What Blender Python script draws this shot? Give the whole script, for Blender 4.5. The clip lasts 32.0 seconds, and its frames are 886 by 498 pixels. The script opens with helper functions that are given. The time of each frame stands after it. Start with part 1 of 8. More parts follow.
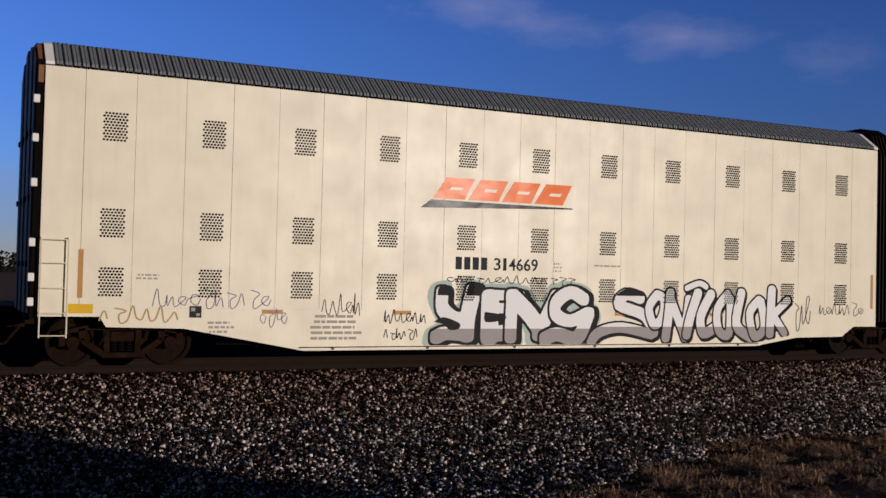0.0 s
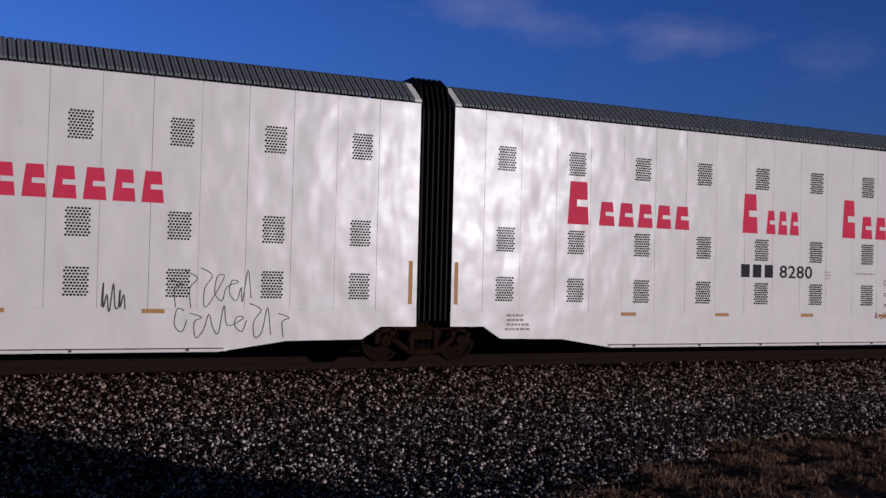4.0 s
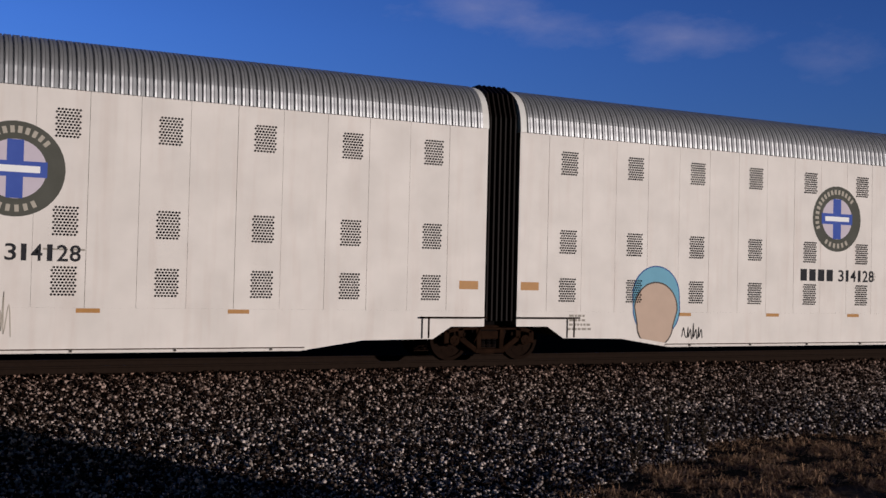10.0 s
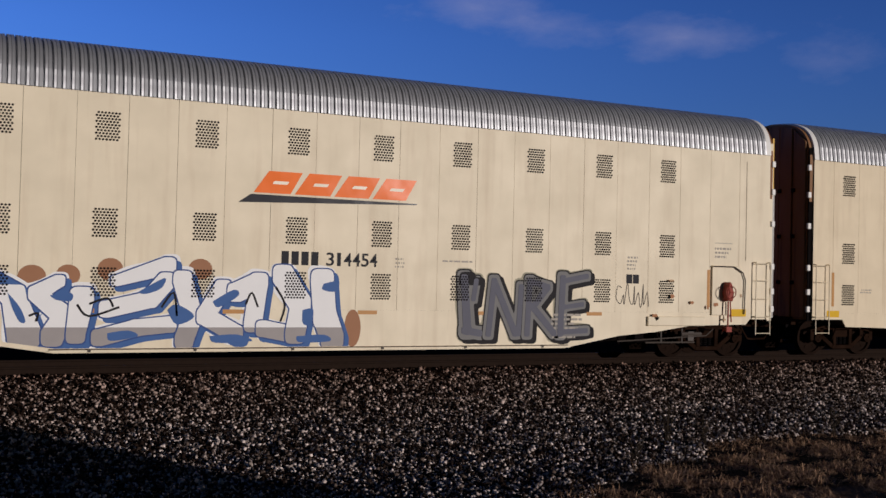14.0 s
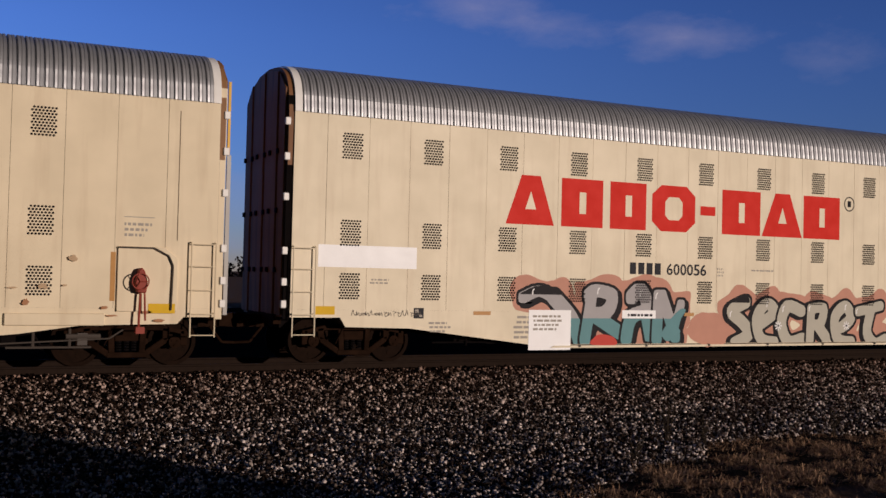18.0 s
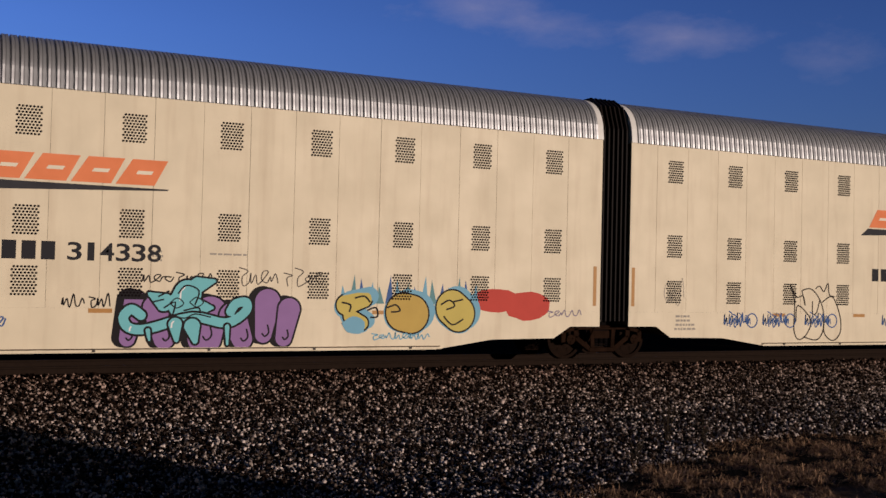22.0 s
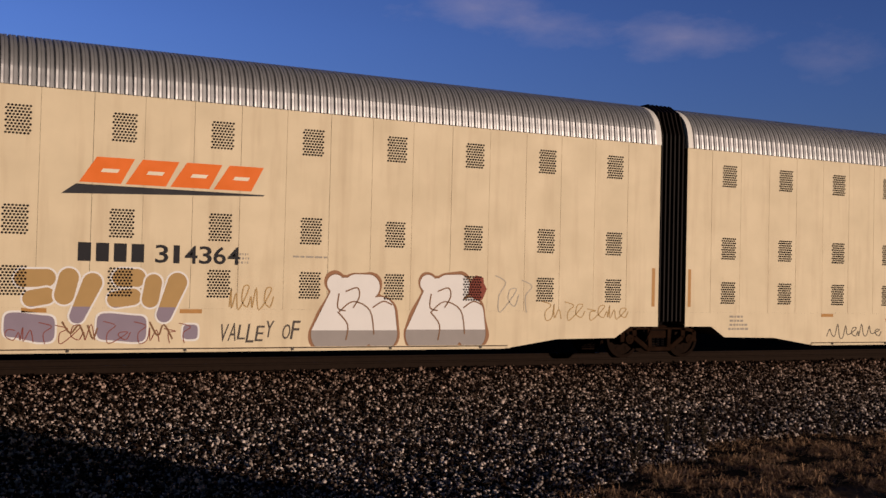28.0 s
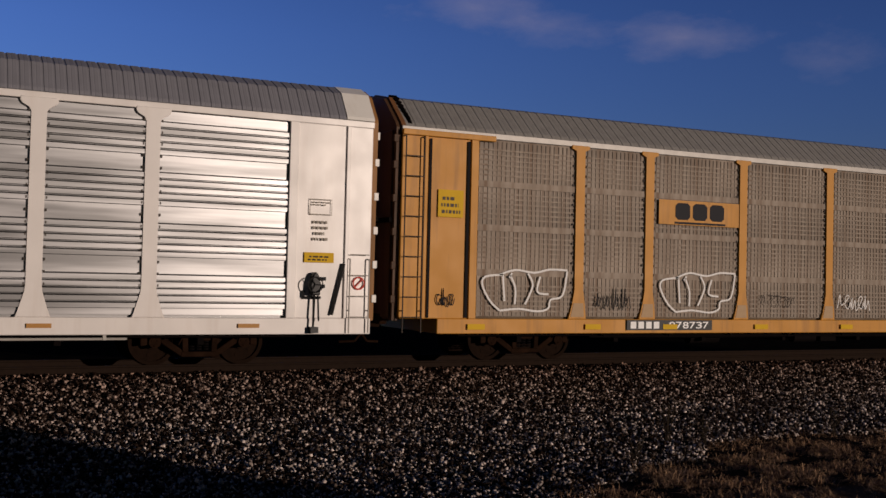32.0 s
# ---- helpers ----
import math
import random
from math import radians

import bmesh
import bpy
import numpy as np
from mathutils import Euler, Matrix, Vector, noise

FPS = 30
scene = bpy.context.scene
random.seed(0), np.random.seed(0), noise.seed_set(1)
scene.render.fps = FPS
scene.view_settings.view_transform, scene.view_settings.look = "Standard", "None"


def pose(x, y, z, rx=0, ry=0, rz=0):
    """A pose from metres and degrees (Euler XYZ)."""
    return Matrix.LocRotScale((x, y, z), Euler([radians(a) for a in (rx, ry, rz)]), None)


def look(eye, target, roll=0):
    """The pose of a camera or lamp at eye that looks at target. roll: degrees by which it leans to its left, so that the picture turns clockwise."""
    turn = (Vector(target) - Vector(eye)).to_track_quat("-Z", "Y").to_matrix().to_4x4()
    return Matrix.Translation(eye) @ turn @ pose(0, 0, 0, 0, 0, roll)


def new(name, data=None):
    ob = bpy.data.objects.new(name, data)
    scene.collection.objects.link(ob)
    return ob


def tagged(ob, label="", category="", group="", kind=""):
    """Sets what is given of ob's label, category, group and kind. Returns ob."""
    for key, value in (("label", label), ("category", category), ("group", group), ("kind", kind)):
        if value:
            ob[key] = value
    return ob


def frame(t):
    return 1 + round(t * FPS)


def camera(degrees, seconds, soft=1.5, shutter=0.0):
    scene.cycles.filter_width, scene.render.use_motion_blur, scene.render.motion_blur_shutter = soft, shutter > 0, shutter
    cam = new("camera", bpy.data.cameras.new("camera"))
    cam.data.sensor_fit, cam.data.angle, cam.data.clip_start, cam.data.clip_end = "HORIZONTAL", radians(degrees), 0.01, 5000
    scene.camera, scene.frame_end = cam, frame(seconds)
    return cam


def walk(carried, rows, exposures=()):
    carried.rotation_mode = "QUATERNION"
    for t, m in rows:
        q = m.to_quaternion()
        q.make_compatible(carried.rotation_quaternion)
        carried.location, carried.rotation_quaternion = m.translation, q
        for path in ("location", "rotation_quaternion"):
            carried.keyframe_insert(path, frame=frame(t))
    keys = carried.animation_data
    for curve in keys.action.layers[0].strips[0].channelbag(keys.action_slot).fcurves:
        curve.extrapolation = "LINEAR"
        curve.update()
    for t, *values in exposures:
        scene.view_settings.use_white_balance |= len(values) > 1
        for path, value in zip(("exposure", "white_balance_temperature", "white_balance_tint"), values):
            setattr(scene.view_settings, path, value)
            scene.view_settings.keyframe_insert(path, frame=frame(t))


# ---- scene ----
EYE = (0.0, -21.43, 1.86)
AIM = (8.798, -3.478, 2.367)
cam = camera(45.87, 32.0)
STILL = look(EYE, AIM, 1.37)
walk(cam, [(0.0, STILL), (32.0, STILL)],
     [(0.0, 0.04, 6250, 16), (1.0, -0.16, 5950, 19), (2.2, -0.22, 6000, 19), (2.9, -0.38, 5550, 22), (6.0, -0.42, 6050, 16), (7.0, -0.12, 6350, 20), (8.0, -0.10, 6200, 18), (9.0, -0.1, 6000, 15), (12.4, -0.03, 6050, 15), (13.2, -0.03, 5900, 15), (15.0, -0.05, 6300, 16),
      (16.4, -0.03, 6800, 21), (18.0, -0.03, 6650, 20), (20.0, -0.03, 6450, 20), (22.0, -0.05, 6750, 20), (23.0, 0.0, 6850, 21), (25.0, 0.02, 7400, 22), (28.2, 0.02, 7400, 22), (29.3, 0.04, 7250, 22), (30.0, 0.05, 6850, 22), (31.0, -0.10, 6750, 20), (31.6, -0.15, 6800, 20), (32.0, -0.42, 7000, 20)])

# ---- light ----
SUN_AZ, SUN_EL = radians(26.8), radians(5.5)      # low in the west
TO_SUN = Vector((math.sin(SUN_AZ) * math.cos(SUN_EL), -math.cos(SUN_AZ) * math.cos(SUN_EL), math.sin(SUN_EL)))
world = bpy.data.worlds.new("sky")
scene.world = world
world.use_nodes = True
nt = world.node_tree
nt.nodes.clear()
w_out = nt.nodes.new("ShaderNodeOutputWorld")
w_bg = nt.nodes.new("ShaderNodeBackground")
w_sky = nt.nodes.new("ShaderNodeTexSky")
w_sky.sky_type, w_sky.sun_disc = "NISHITA", False
w_sky.sun_elevation, w_sky.sun_rotation = SUN_EL, math.pi - SUN_AZ
w_sky.ozone_density, w_sky.dust_density, w_sky.air_density = 4.0, 0.0, 1.0
w_bg.inputs["Strength"].default_value = 0.089


def w_node(kind, **inputs):
    n = nt.nodes.new(kind)
    for k, v in inputs.items():
        n.inputs[k.replace("_", " ")].default_value = v
    return n


def w_mix(a, b, fac, blend="MIX"):
    m = nt.nodes.new("ShaderNodeMix")
    m.data_type, m.blend_type = "RGBA", blend
    for sock, v in ((m.inputs[0], fac), (m.inputs[6], a), (m.inputs[7], b)):
        if isinstance(v, bpy.types.NodeSocket):
            nt.links.new(v, sock)
        else:
            sock.default_value = v
    return m.outputs[2]


def sky_way(az, el):
    az, el = radians(az), radians(el)
    return Vector((math.sin(az) * math.cos(el), math.cos(az) * math.cos(el), math.sin(el)))


w_geo = nt.nodes.new("ShaderNodeTexCoord")


def cloud_mask(az, el, wide, tall, seed, low, high):
    """A wisp of cloud round one direction of the sky, torn by noise."""
    c = sky_way(az, el)
    right = Vector((math.cos(radians(az)), -math.sin(radians(az)), 0))
    dots = []
    for axis, size in ((right, wide), (Vector((0, 0, 1)), tall)):
        sub = nt.nodes.new("ShaderNodeVectorMath")
        sub.operation = "SUBTRACT"
        nt.links.new(w_geo.outputs["Generated"], sub.inputs[0])
        sub.inputs[1].default_value = c
        d = nt.nodes.new("ShaderNodeVectorMath")
        d.operation = "DOT_PRODUCT"
        nt.links.new(sub.outputs["Vector"], d.inputs[0])
        d.inputs[1].default_value = axis / math.sin(radians(size))
        dots.append(d.outputs["Value"])
    both = nt.nodes.new("ShaderNodeCombineXYZ")
    nt.links.new(dots[0], both.inputs[0])
    nt.links.new(dots[1], both.inputs[1])
    reach = nt.nodes.new("ShaderNodeVectorMath")
    reach.operation = "LENGTH"
    nt.links.new(both.outputs["Vector"], reach.inputs[0])
    mp = nt.nodes.new("ShaderNodeMapping")
    mp.inputs["Location"].default_value = (seed, seed * 2.7, 0)
    mp.inputs["Scale"].default_value = (7, 7, 18)
    nt.links.new(w_geo.outputs["Generated"], mp.inputs["Vector"])
    n = w_node("ShaderNodeTexNoise", Scale=1.6, Detail=6.0, Roughness=0.62)
    nt.links.new(mp.outputs["Vector"], n.inputs["Vector"])
    torn = nt.nodes.new("ShaderNodeMath")
    torn.operation = "SUBTRACT"
    nt.links.new(n.outputs["Fac"], torn.inputs[0])
    fall = nt.nodes.new("ShaderNodeMath")
    fall.operation = "MULTIPLY"
    nt.links.new(reach.outputs["Value"], fall.inputs[0])
    fall.inputs[1].default_value = 0.32
    nt.links.new(fall.outputs["Value"], torn.inputs[1])
    r = w_node("ShaderNodeMapRange", From_Min=low, From_Max=high)
    nt.links.new(torn.outputs["Value"], r.inputs["Value"])
    return r.outputs["Result"]


SKY_TINT = (0.94, 1.0, 1.74, 1)
SUNSET_TINT = (0.44, 0.34, 0.25, 1)
CLOUD = (4.4, 4.1, 5.3, 1)
BANK = (2.2, 2.8, 5.0, 1)
w_split = nt.nodes.new("ShaderNodeSeparateXYZ")
nt.links.new(w_geo.outputs["Generated"], w_split.inputs[0])
w_side = w_node("ShaderNodeMapRange", From_Min=-0.35, From_Max=0.35)
nt.links.new(w_split.outputs["Y"], w_side.inputs["Value"])
sky_colour = w_mix(w_sky.outputs["Color"], w_mix(SUNSET_TINT, SKY_TINT, w_side.outputs["Result"]), 1.0, "MULTIPLY")
w_deep = w_node("ShaderNodeMapRange", From_Min=0.22, From_Max=0.85, To_Min=1.0, To_Max=0.28)
nt.links.new(w_split.outputs["Z"], w_deep.inputs["Value"])
sky_colour = w_mix(sky_colour, w_deep.outputs["Result"], 1.0, "MULTIPLY")
w_east = w_node("ShaderNodeMapRange", From_Min=0.0, From_Max=0.75, To_Min=1.24, To_Max=0.82)
nt.links.new(w_split.outputs["X"], w_east.inputs["Value"])
sky_colour = w_mix(sky_colour, w_east.outputs["Result"], 1.0, "MULTIPLY")
for az, el, wide, tall, seed, low, high, tone in ((27.4, 14.5, 2.6, 0.8, 3.1, 0.02, 0.60, CLOUD), (31.6, 13.5, 2.6, 0.7, 2.2, 0.04, 0.60, CLOUD), (38.6, 12.9, 3.0, 0.9, 5.3, 0.04, 0.60, CLOUD),
                                                  (7.0, 3.5, 22.0, 2.2, 8.8, 0.05, 0.35, BANK), (46.5, 12.0, 3.0, 1.4, 1.7, 0.2, 1.0, CLOUD)):
    m = cloud_mask(az, el, wide, tall, seed, low, high)
    half = nt.nodes.new("ShaderNodeMath")
    half.operation = "MULTIPLY"
    nt.links.new(m, half.inputs[0])
    half.inputs[1].default_value = 0.31
    sky_colour = w_mix(sky_colour, tone, half.outputs["Value"])
nt.links.new(sky_colour, w_bg.inputs["Color"])
nt.links.new(w_bg.outputs["Background"], w_out.inputs["Surface"])
sun = new("sun", bpy.data.lights.new("sun", "SUN"))
sun.data.energy, sun.data.angle, sun.data.color = 2.9, radians(0.6), (1.0, 0.90, 0.78)
sun.matrix_world = look(TO_SUN * 50, (0, 0, 0))


# ---- materials ----
def material(name, rough=0.5, metal=0.0):
    m = bpy.data.materials.new(name)
    m.use_nodes = True
    b = m.node_tree.nodes["Principled BSDF"]
    b.inputs["Roughness"].default_value, b.inputs["Metallic"].default_value = rough, metal
    return m, m.node_tree, b


def node(t, kind, **inputs):
    n = t.nodes.new(kind)
    for k, v in inputs.items():
        n.inputs[k.replace("_", " ")].default_value = v
    return n


def ramp(t, source, stops):
    r = t.nodes.new("ShaderNodeValToRGB")
    while len(r.color_ramp.elements) < len(stops):
        r.color_ramp.elements.new(0.5)
    for e, (p, c) in zip(r.color_ramp.elements, stops):
        e.position, e.color = p, (*c, 1) if len(c) == 3 else c
    t.links.new(source, r.inputs["Fac"])
    return r.outputs["Color"]


def mixed(t, a, b, fac, blend="MIX"):
    m = t.nodes.new("ShaderNodeMix")
    m.data_type, m.blend_type = "RGBA", blend
    for sock, v in ((m.inputs[0], fac), (m.inputs[6], a), (m.inputs[7], b)):
        if hasattr(v, "is_linked"):
            t.links.new(v, sock)
        else:
            sock.default_value = v if not isinstance(v, tuple) else (*v, 1)
    return m.outputs[2]


def noisy(t, scale, detail=4, where="Object", stretch=(1, 1, 1)):
    c = t.nodes.new("ShaderNodeTexCoord")
    mp = t.nodes.new("ShaderNodeMapping")
    mp.inputs["Scale"].default_value = stretch
    n = node(t, "ShaderNodeTexNoise", Scale=scale, Detail=detail)
    t.links.new(c.outputs[where], mp.inputs["Vector"])
    t.links.new(mp.outputs["Vector"], n.inputs["Vector"])
    return n.outputs["Fac"]


def bumped(t, b, height, strength, distance):
    n = node(t, "ShaderNodeBump", Strength=strength, Distance=distance)
    t.links.new(height, n.inputs["Height"])
    t.links.new(n.outputs["Normal"], b.inputs["Normal"])


def painted(name, colour, rough=0.4, dirt=(0.35, 0.22, 0.12), grime=0.25, dent=0.0, streak=True, gloss=0.35):
    """Painted steel: fine mottling, streaks of grime running down, shallow dents."""
    m, t, b = material(name, rough)
    b.inputs["Specular IOR Level"].default_value = gloss
    mottle = noisy(t, 1.3, 5)
    c = mixed(t, colour, tuple(x * 0.9 for x in colour), ramp(t, mottle, [(0.35, (0, 0, 0)), (0.7, (1, 1, 1))]))
    run = noisy(t, 5.0, 6, stretch=(1.0, 1.0, 0.10 if streak else 1.0))
    mask = ramp(t, run, [(0.52, (0, 0, 0)), (0.85, (grime, grime, grime))])
    t.links.new(mixed(t, c, dirt, mask), b.inputs["Base Color"])
    r = t.nodes.new("ShaderNodeMapRange")
    r.inputs["To Min"].default_value, r.inputs["To Max"].default_value = rough - 0.07, rough + 0.15
    t.links.new(mottle, r.inputs["Value"])
    t.links.new(r.outputs["Result"], b.inputs["Roughness"])
    if dent:
        bumped(t, b, noisy(t, 1.15 if dent < 0.03 else 1.7, 0.6, stretch=(1.3, 1.0, 0.9)), 1.0, dent if dent < 0.03 else dent * 0.65)
    return m


def plain(name, colour, rough=0.6, metal=0.0, vary=0.25, scale=9.0, bump=0.0, gloss=0.25):
    m, t, b = material(name, rough, metal)
    b.inputs["Specular IOR Level"].default_value = gloss if metal < 0.1 else 0.5
    n = noisy(t, scale, 5)
    t.links.new(mixed(t, colour, tuple(x * (1 - vary) for x in colour), n), b.inputs["Base Color"])
    if bump:
        bumped(t, b, n, 0.6, bump)
    return m


def speckled(name, stops, rough=0.85, bump=0.0, scale=20):
    """Loose pieces: each island takes a colour of its own."""
    m, t, b = material(name, rough)
    b.inputs["Specular IOR Level"].default_value = 0.04
    g = t.nodes.new("ShaderNodeNewGeometry")
    c = ramp(t, g.outputs["Random Per Island"], stops)
    n = noisy(t, scale, 4)
    t.links.new(mixed(t, c, (0.5, 0.5, 0.5), n, "OVERLAY"), b.inputs["Base Color"])
    return m


CREAM = painted("cream_paint", (0.76, 0.66, 0.48), 0.52, dent=0.006)
CREAM_WORN = painted("worn_cream_paint", (0.74, 0.62, 0.43), 0.58, grime=0.30, dent=0.005)
PALE = painted("pale_cream_paint", (0.77, 0.70, 0.54), 0.39, grime=0.14, dent=0.010)
WHITE = painted("white_gloss_paint", (0.80, 0.77, 0.74), 0.24, grime=0.08, dent=0.034, gloss=0.22)
WHITE_DULL = painted("dull_white_paint", (0.80, 0.74, 0.69), 0.55, dirt=(0.4, 0.2, 0.12), grime=0.16, dent=0.004)
TRIM_WHITE = painted("white_trim_paint", (0.80, 0.78, 0.74), 0.35, grime=0.2)
DARK_SLOT = plain("dark_recess", (0.012, 0.010, 0.010), 0.9)
HOLE = plain("vent_hole", (0.010, 0.007, 0.008), 0.9, gloss=0.02)
BLACK = plain("black_paint", (0.012, 0.012, 0.013), 0.45)
RUBBER = plain("black_rubber", (0.011, 0.006, 0.005), 0.62, vary=0.5, gloss=0.12)
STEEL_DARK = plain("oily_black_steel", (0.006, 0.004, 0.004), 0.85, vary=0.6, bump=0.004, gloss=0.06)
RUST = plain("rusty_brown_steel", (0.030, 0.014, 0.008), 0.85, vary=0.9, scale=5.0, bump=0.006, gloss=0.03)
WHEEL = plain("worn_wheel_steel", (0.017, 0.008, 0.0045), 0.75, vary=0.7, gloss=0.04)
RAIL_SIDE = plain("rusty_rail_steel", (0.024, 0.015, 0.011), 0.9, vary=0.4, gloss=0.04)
DOOR_BROWN = painted("amber_brown_door_paint", (0.62, 0.29, 0.06), 0.55, dirt=(0.13, 0.05, 0.02), grime=0.8)
DOOR_UMBER = painted("umber_door_paint", (0.24, 0.115, 0.045), 0.6, dirt=(0.02, 0.012, 0.01), grime=0.85)
DOOR_DARK = painted("dark_brown_door_paint", (0.20, 0.085, 0.032), 0.6, dirt=(0.014, 0.007, 0.005), grime=0.9)
YELLOW = painted("yellow_paint", (0.72, 0.42, 0.06), 0.5, grime=0.4)
ORANGE_BAR = plain("amber_reflector", (0.50, 0.24, 0.06), 0.5)
RED_BROWN = plain("red_brake_paint", (0.30, 0.05, 0.03), 0.6)
GREY_INK = plain("grey_stencil_ink", (0.38, 0.34, 0.29), 0.6)
ROOF_GALV = plain("galvanised_roof", (0.46, 0.46, 0.47), 0.44, metal=0.6, vary=0.3, scale=4)
ROOF_GREY = plain("grey_painted_roof", (0.18, 0.19, 0.205), 0.6, metal=0.0, vary=0.3, scale=4)

def sheet_metal(name, dark, light, rough):
    """Galvanised sheets, each of its own tone, with a fine spangle."""
    m, t, b = material(name, rough, 0.85)
    o = t.nodes.new("ShaderNodeObjectInfo")
    tone = ramp(t, o.outputs["Random"], [(0.0, dark), (1.0, light)])
    n = noisy(t, 2.2, 3, stretch=(0.12, 1, 1.9))
    t.links.new(mixed(t, tone, tuple(x * 0.6 for x in dark), ramp(t, n, [(0.40, (0, 0, 0)), (0.62, (0.75, 0.75, 0.75))])), b.inputs["Base Color"])
    return m


GALV = sheet_metal("galvanised_sheet", (0.22, 0.22, 0.22), (0.44, 0.44, 0.45), 0.40)
GALV_DULL = plain("weathered_galvanised_sheet", (0.43, 0.41, 0.385), 0.55, metal=0.4, vary=0.35, scale=5)


# ---- building blocks ----
def box(bm, x0, x1, y0, y1, z0, z1):
    v = [bm.verts.new((x, y, z)) for x in (x0, x1) for y in (y0, y1) for z in (z0, z1)]
    for f in ((0, 1, 3, 2), (4, 6, 7, 5), (0, 4, 5, 1), (2, 3, 7, 6), (0, 2, 6, 4), (1, 5, 7, 3)):
        bm.faces.new([v[i] for i in f])


def prism(bm, outline, y0, y1):
    """An outline of (x, z) pushed through from y0 to y1."""
    a = [bm.verts.new((x, y0, z)) for x, z in outline]
    b = [bm.verts.new((x, y1, z)) for x, z in outline]
    bm.faces.new(a)
    bm.faces.new(b[::-1])
    n = len(outline)
    for i in range(n):
        bm.faces.new((a[i], b[i], b[(i + 1) % n], a[(i + 1) % n]))


def rod(bm, a, b, r, n=8):
    a, b = Vector(a), Vector(b)
    d = (b - a).normalized()
    u = d.orthogonal().normalized()
    w = d.cross(u)
    rings = [[bm.verts.new(p + (u * math.cos(k) + w * math.sin(k)) * r) for k in (2 * math.pi * i / n for i in range(n))] for p in (a, b)]
    for i in range(n):
        bm.faces.new((rings[0][i], rings[0][(i + 1) % n], rings[1][(i + 1) % n], rings[1][i]))
    bm.faces.new(rings[0][::-1])
    bm.faces.new(rings[1])


meshes = {}


def mesh_of(key, fill, bevel=0.0, smooth=False):
    """A mesh by its key: built once, shared after that. It has one slot, filled object by object."""
    if key not in meshes:
        bm = bmesh.new()
        fill(bm)
        if bevel:
            bmesh.ops.bevel(bm, geom=bm.edges[:], offset=bevel, segments=1, affect="EDGES")
        bmesh.ops.recalc_face_normals(bm, faces=bm.faces[:])
        for f in bm.faces:
            f.smooth = smooth
        me = bpy.data.meshes.new(key)
        bm.to_mesh(me)
        bm.free()
        me.materials.append(None)
        meshes[key] = me
    return meshes[key]


def part(name, me, mat, parent, label="", at=None):
    ob = new(name, me)
    ob.material_slots[0].link = "OBJECT"
    ob.material_slots[0].material = mat
    if parent is not None:
        ob.parent = parent
    if at is not None:
        ob.matrix_basis = at if isinstance(at, Matrix) else Matrix.Translation(at)
    if label:
        ob["label"] = label
    return ob


# ---- letters of the built-in font ----
glyphs = {}


def glyph(ch, bold=0.0):
    """Outline of one character: points, faces and bounds."""
    if (ch, bold) not in glyphs:
        cu = bpy.data.curves.new("letter", "FONT")
        cu.body, cu.size, cu.offset, cu.resolution_u = ch, 1.0, bold, 3
        ob = new("letter", cu)
        dg = bpy.context.evaluated_depsgraph_get()
        dg.update()
        me = bpy.data.meshes.new_from_object(ob.evaluated_get(dg))
        pts = [(v.co.x, v.co.y) for v in me.vertices]
        faces = [tuple(p.vertices) for p in me.polygons]
        bpy.data.objects.remove(ob)
        bpy.data.curves.remove(cu)
        bpy.data.meshes.remove(me)
        glyphs[ch, bold] = (pts, faces)
    return glyphs[ch, bold]


for _ch in "0123456789":
    glyph(_ch, 0.012)
for _ch in "YENGHMPSCRTI":
    for _b in (0.035, 0.068, 0.012):
        glyph(_ch, _b)
for _ch in "PATANESVALLEYOF":
    glyph(_ch, 0.0)
# ---- ground ----
def ground_z(y):
    """Height of the ground across the track."""
    pts = [(-4000, 0.5), (-60, 0.4), (-21, 0.2), (-15, -0.3), (-10, -0.60), (-5.0, -0.56), (-2.4, -0.22), (2.4, -0.22), (5.0, -0.8), (4000, -0.9)]
    for (a, p), (b, q) in zip(pts, pts[1:]):
        if y <= b:
            return p + (q - p) * (y - a) / (b - a)
    return pts[-1][1]


def strip_mesh(key, profile, x0, x1, steps=1):
    """Long strips along the track: profile of (y, z)."""
    def fill(bm):
        xs = [x0 + (x1 - x0) * i / steps for i in range(steps + 1)]
        rows = [[bm.verts.new((x, y, z)) for y, z in profile] for x in xs]
        for r, s in zip(rows, rows[1:]):
            for i in range(len(profile) - 1):
                bm.faces.new((r[i], s[i], s[i + 1], r[i + 1]))
    return mesh_of(key, fill)


def raw_mesh(name, verts, faces, mat):
    """A mesh straight from arrays: all faces with the same count of corners."""
    me = bpy.data.meshes.new(name)
    verts, faces = np.asarray(verts, np.float32), np.asarray(faces, np.int32)
    n, k = faces.shape
    me.vertices.add(len(verts))
    me.vertices.foreach_set("co", verts.ravel())
    me.loops.add(n * k)
    me.loops.foreach_set("vertex_index", faces.ravel())
    me.polygons.add(n)
    me.polygons.foreach_set("loop_start", np.arange(n, dtype=np.int32) * k)
    me.materials.append(mat)
    me.update(calc_edges=True)
    return new(name, me)


SOIL = plain("dry_grass_soil", (0.20, 0.12, 0.075), 0.95, vary=0.6, scale=2.2, bump=0.9, gloss=0.02)
# Near black: the shade in the gaps between stones is put into this colour.
BALLAST_BED = plain("gap_shade_gravel_bed", (0.012, 0.009, 0.008), 0.95, vary=0.7, scale=30, bump=0.03, gloss=0.02)
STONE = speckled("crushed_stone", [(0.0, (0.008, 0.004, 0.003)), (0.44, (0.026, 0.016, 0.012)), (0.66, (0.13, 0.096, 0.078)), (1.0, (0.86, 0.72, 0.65))])


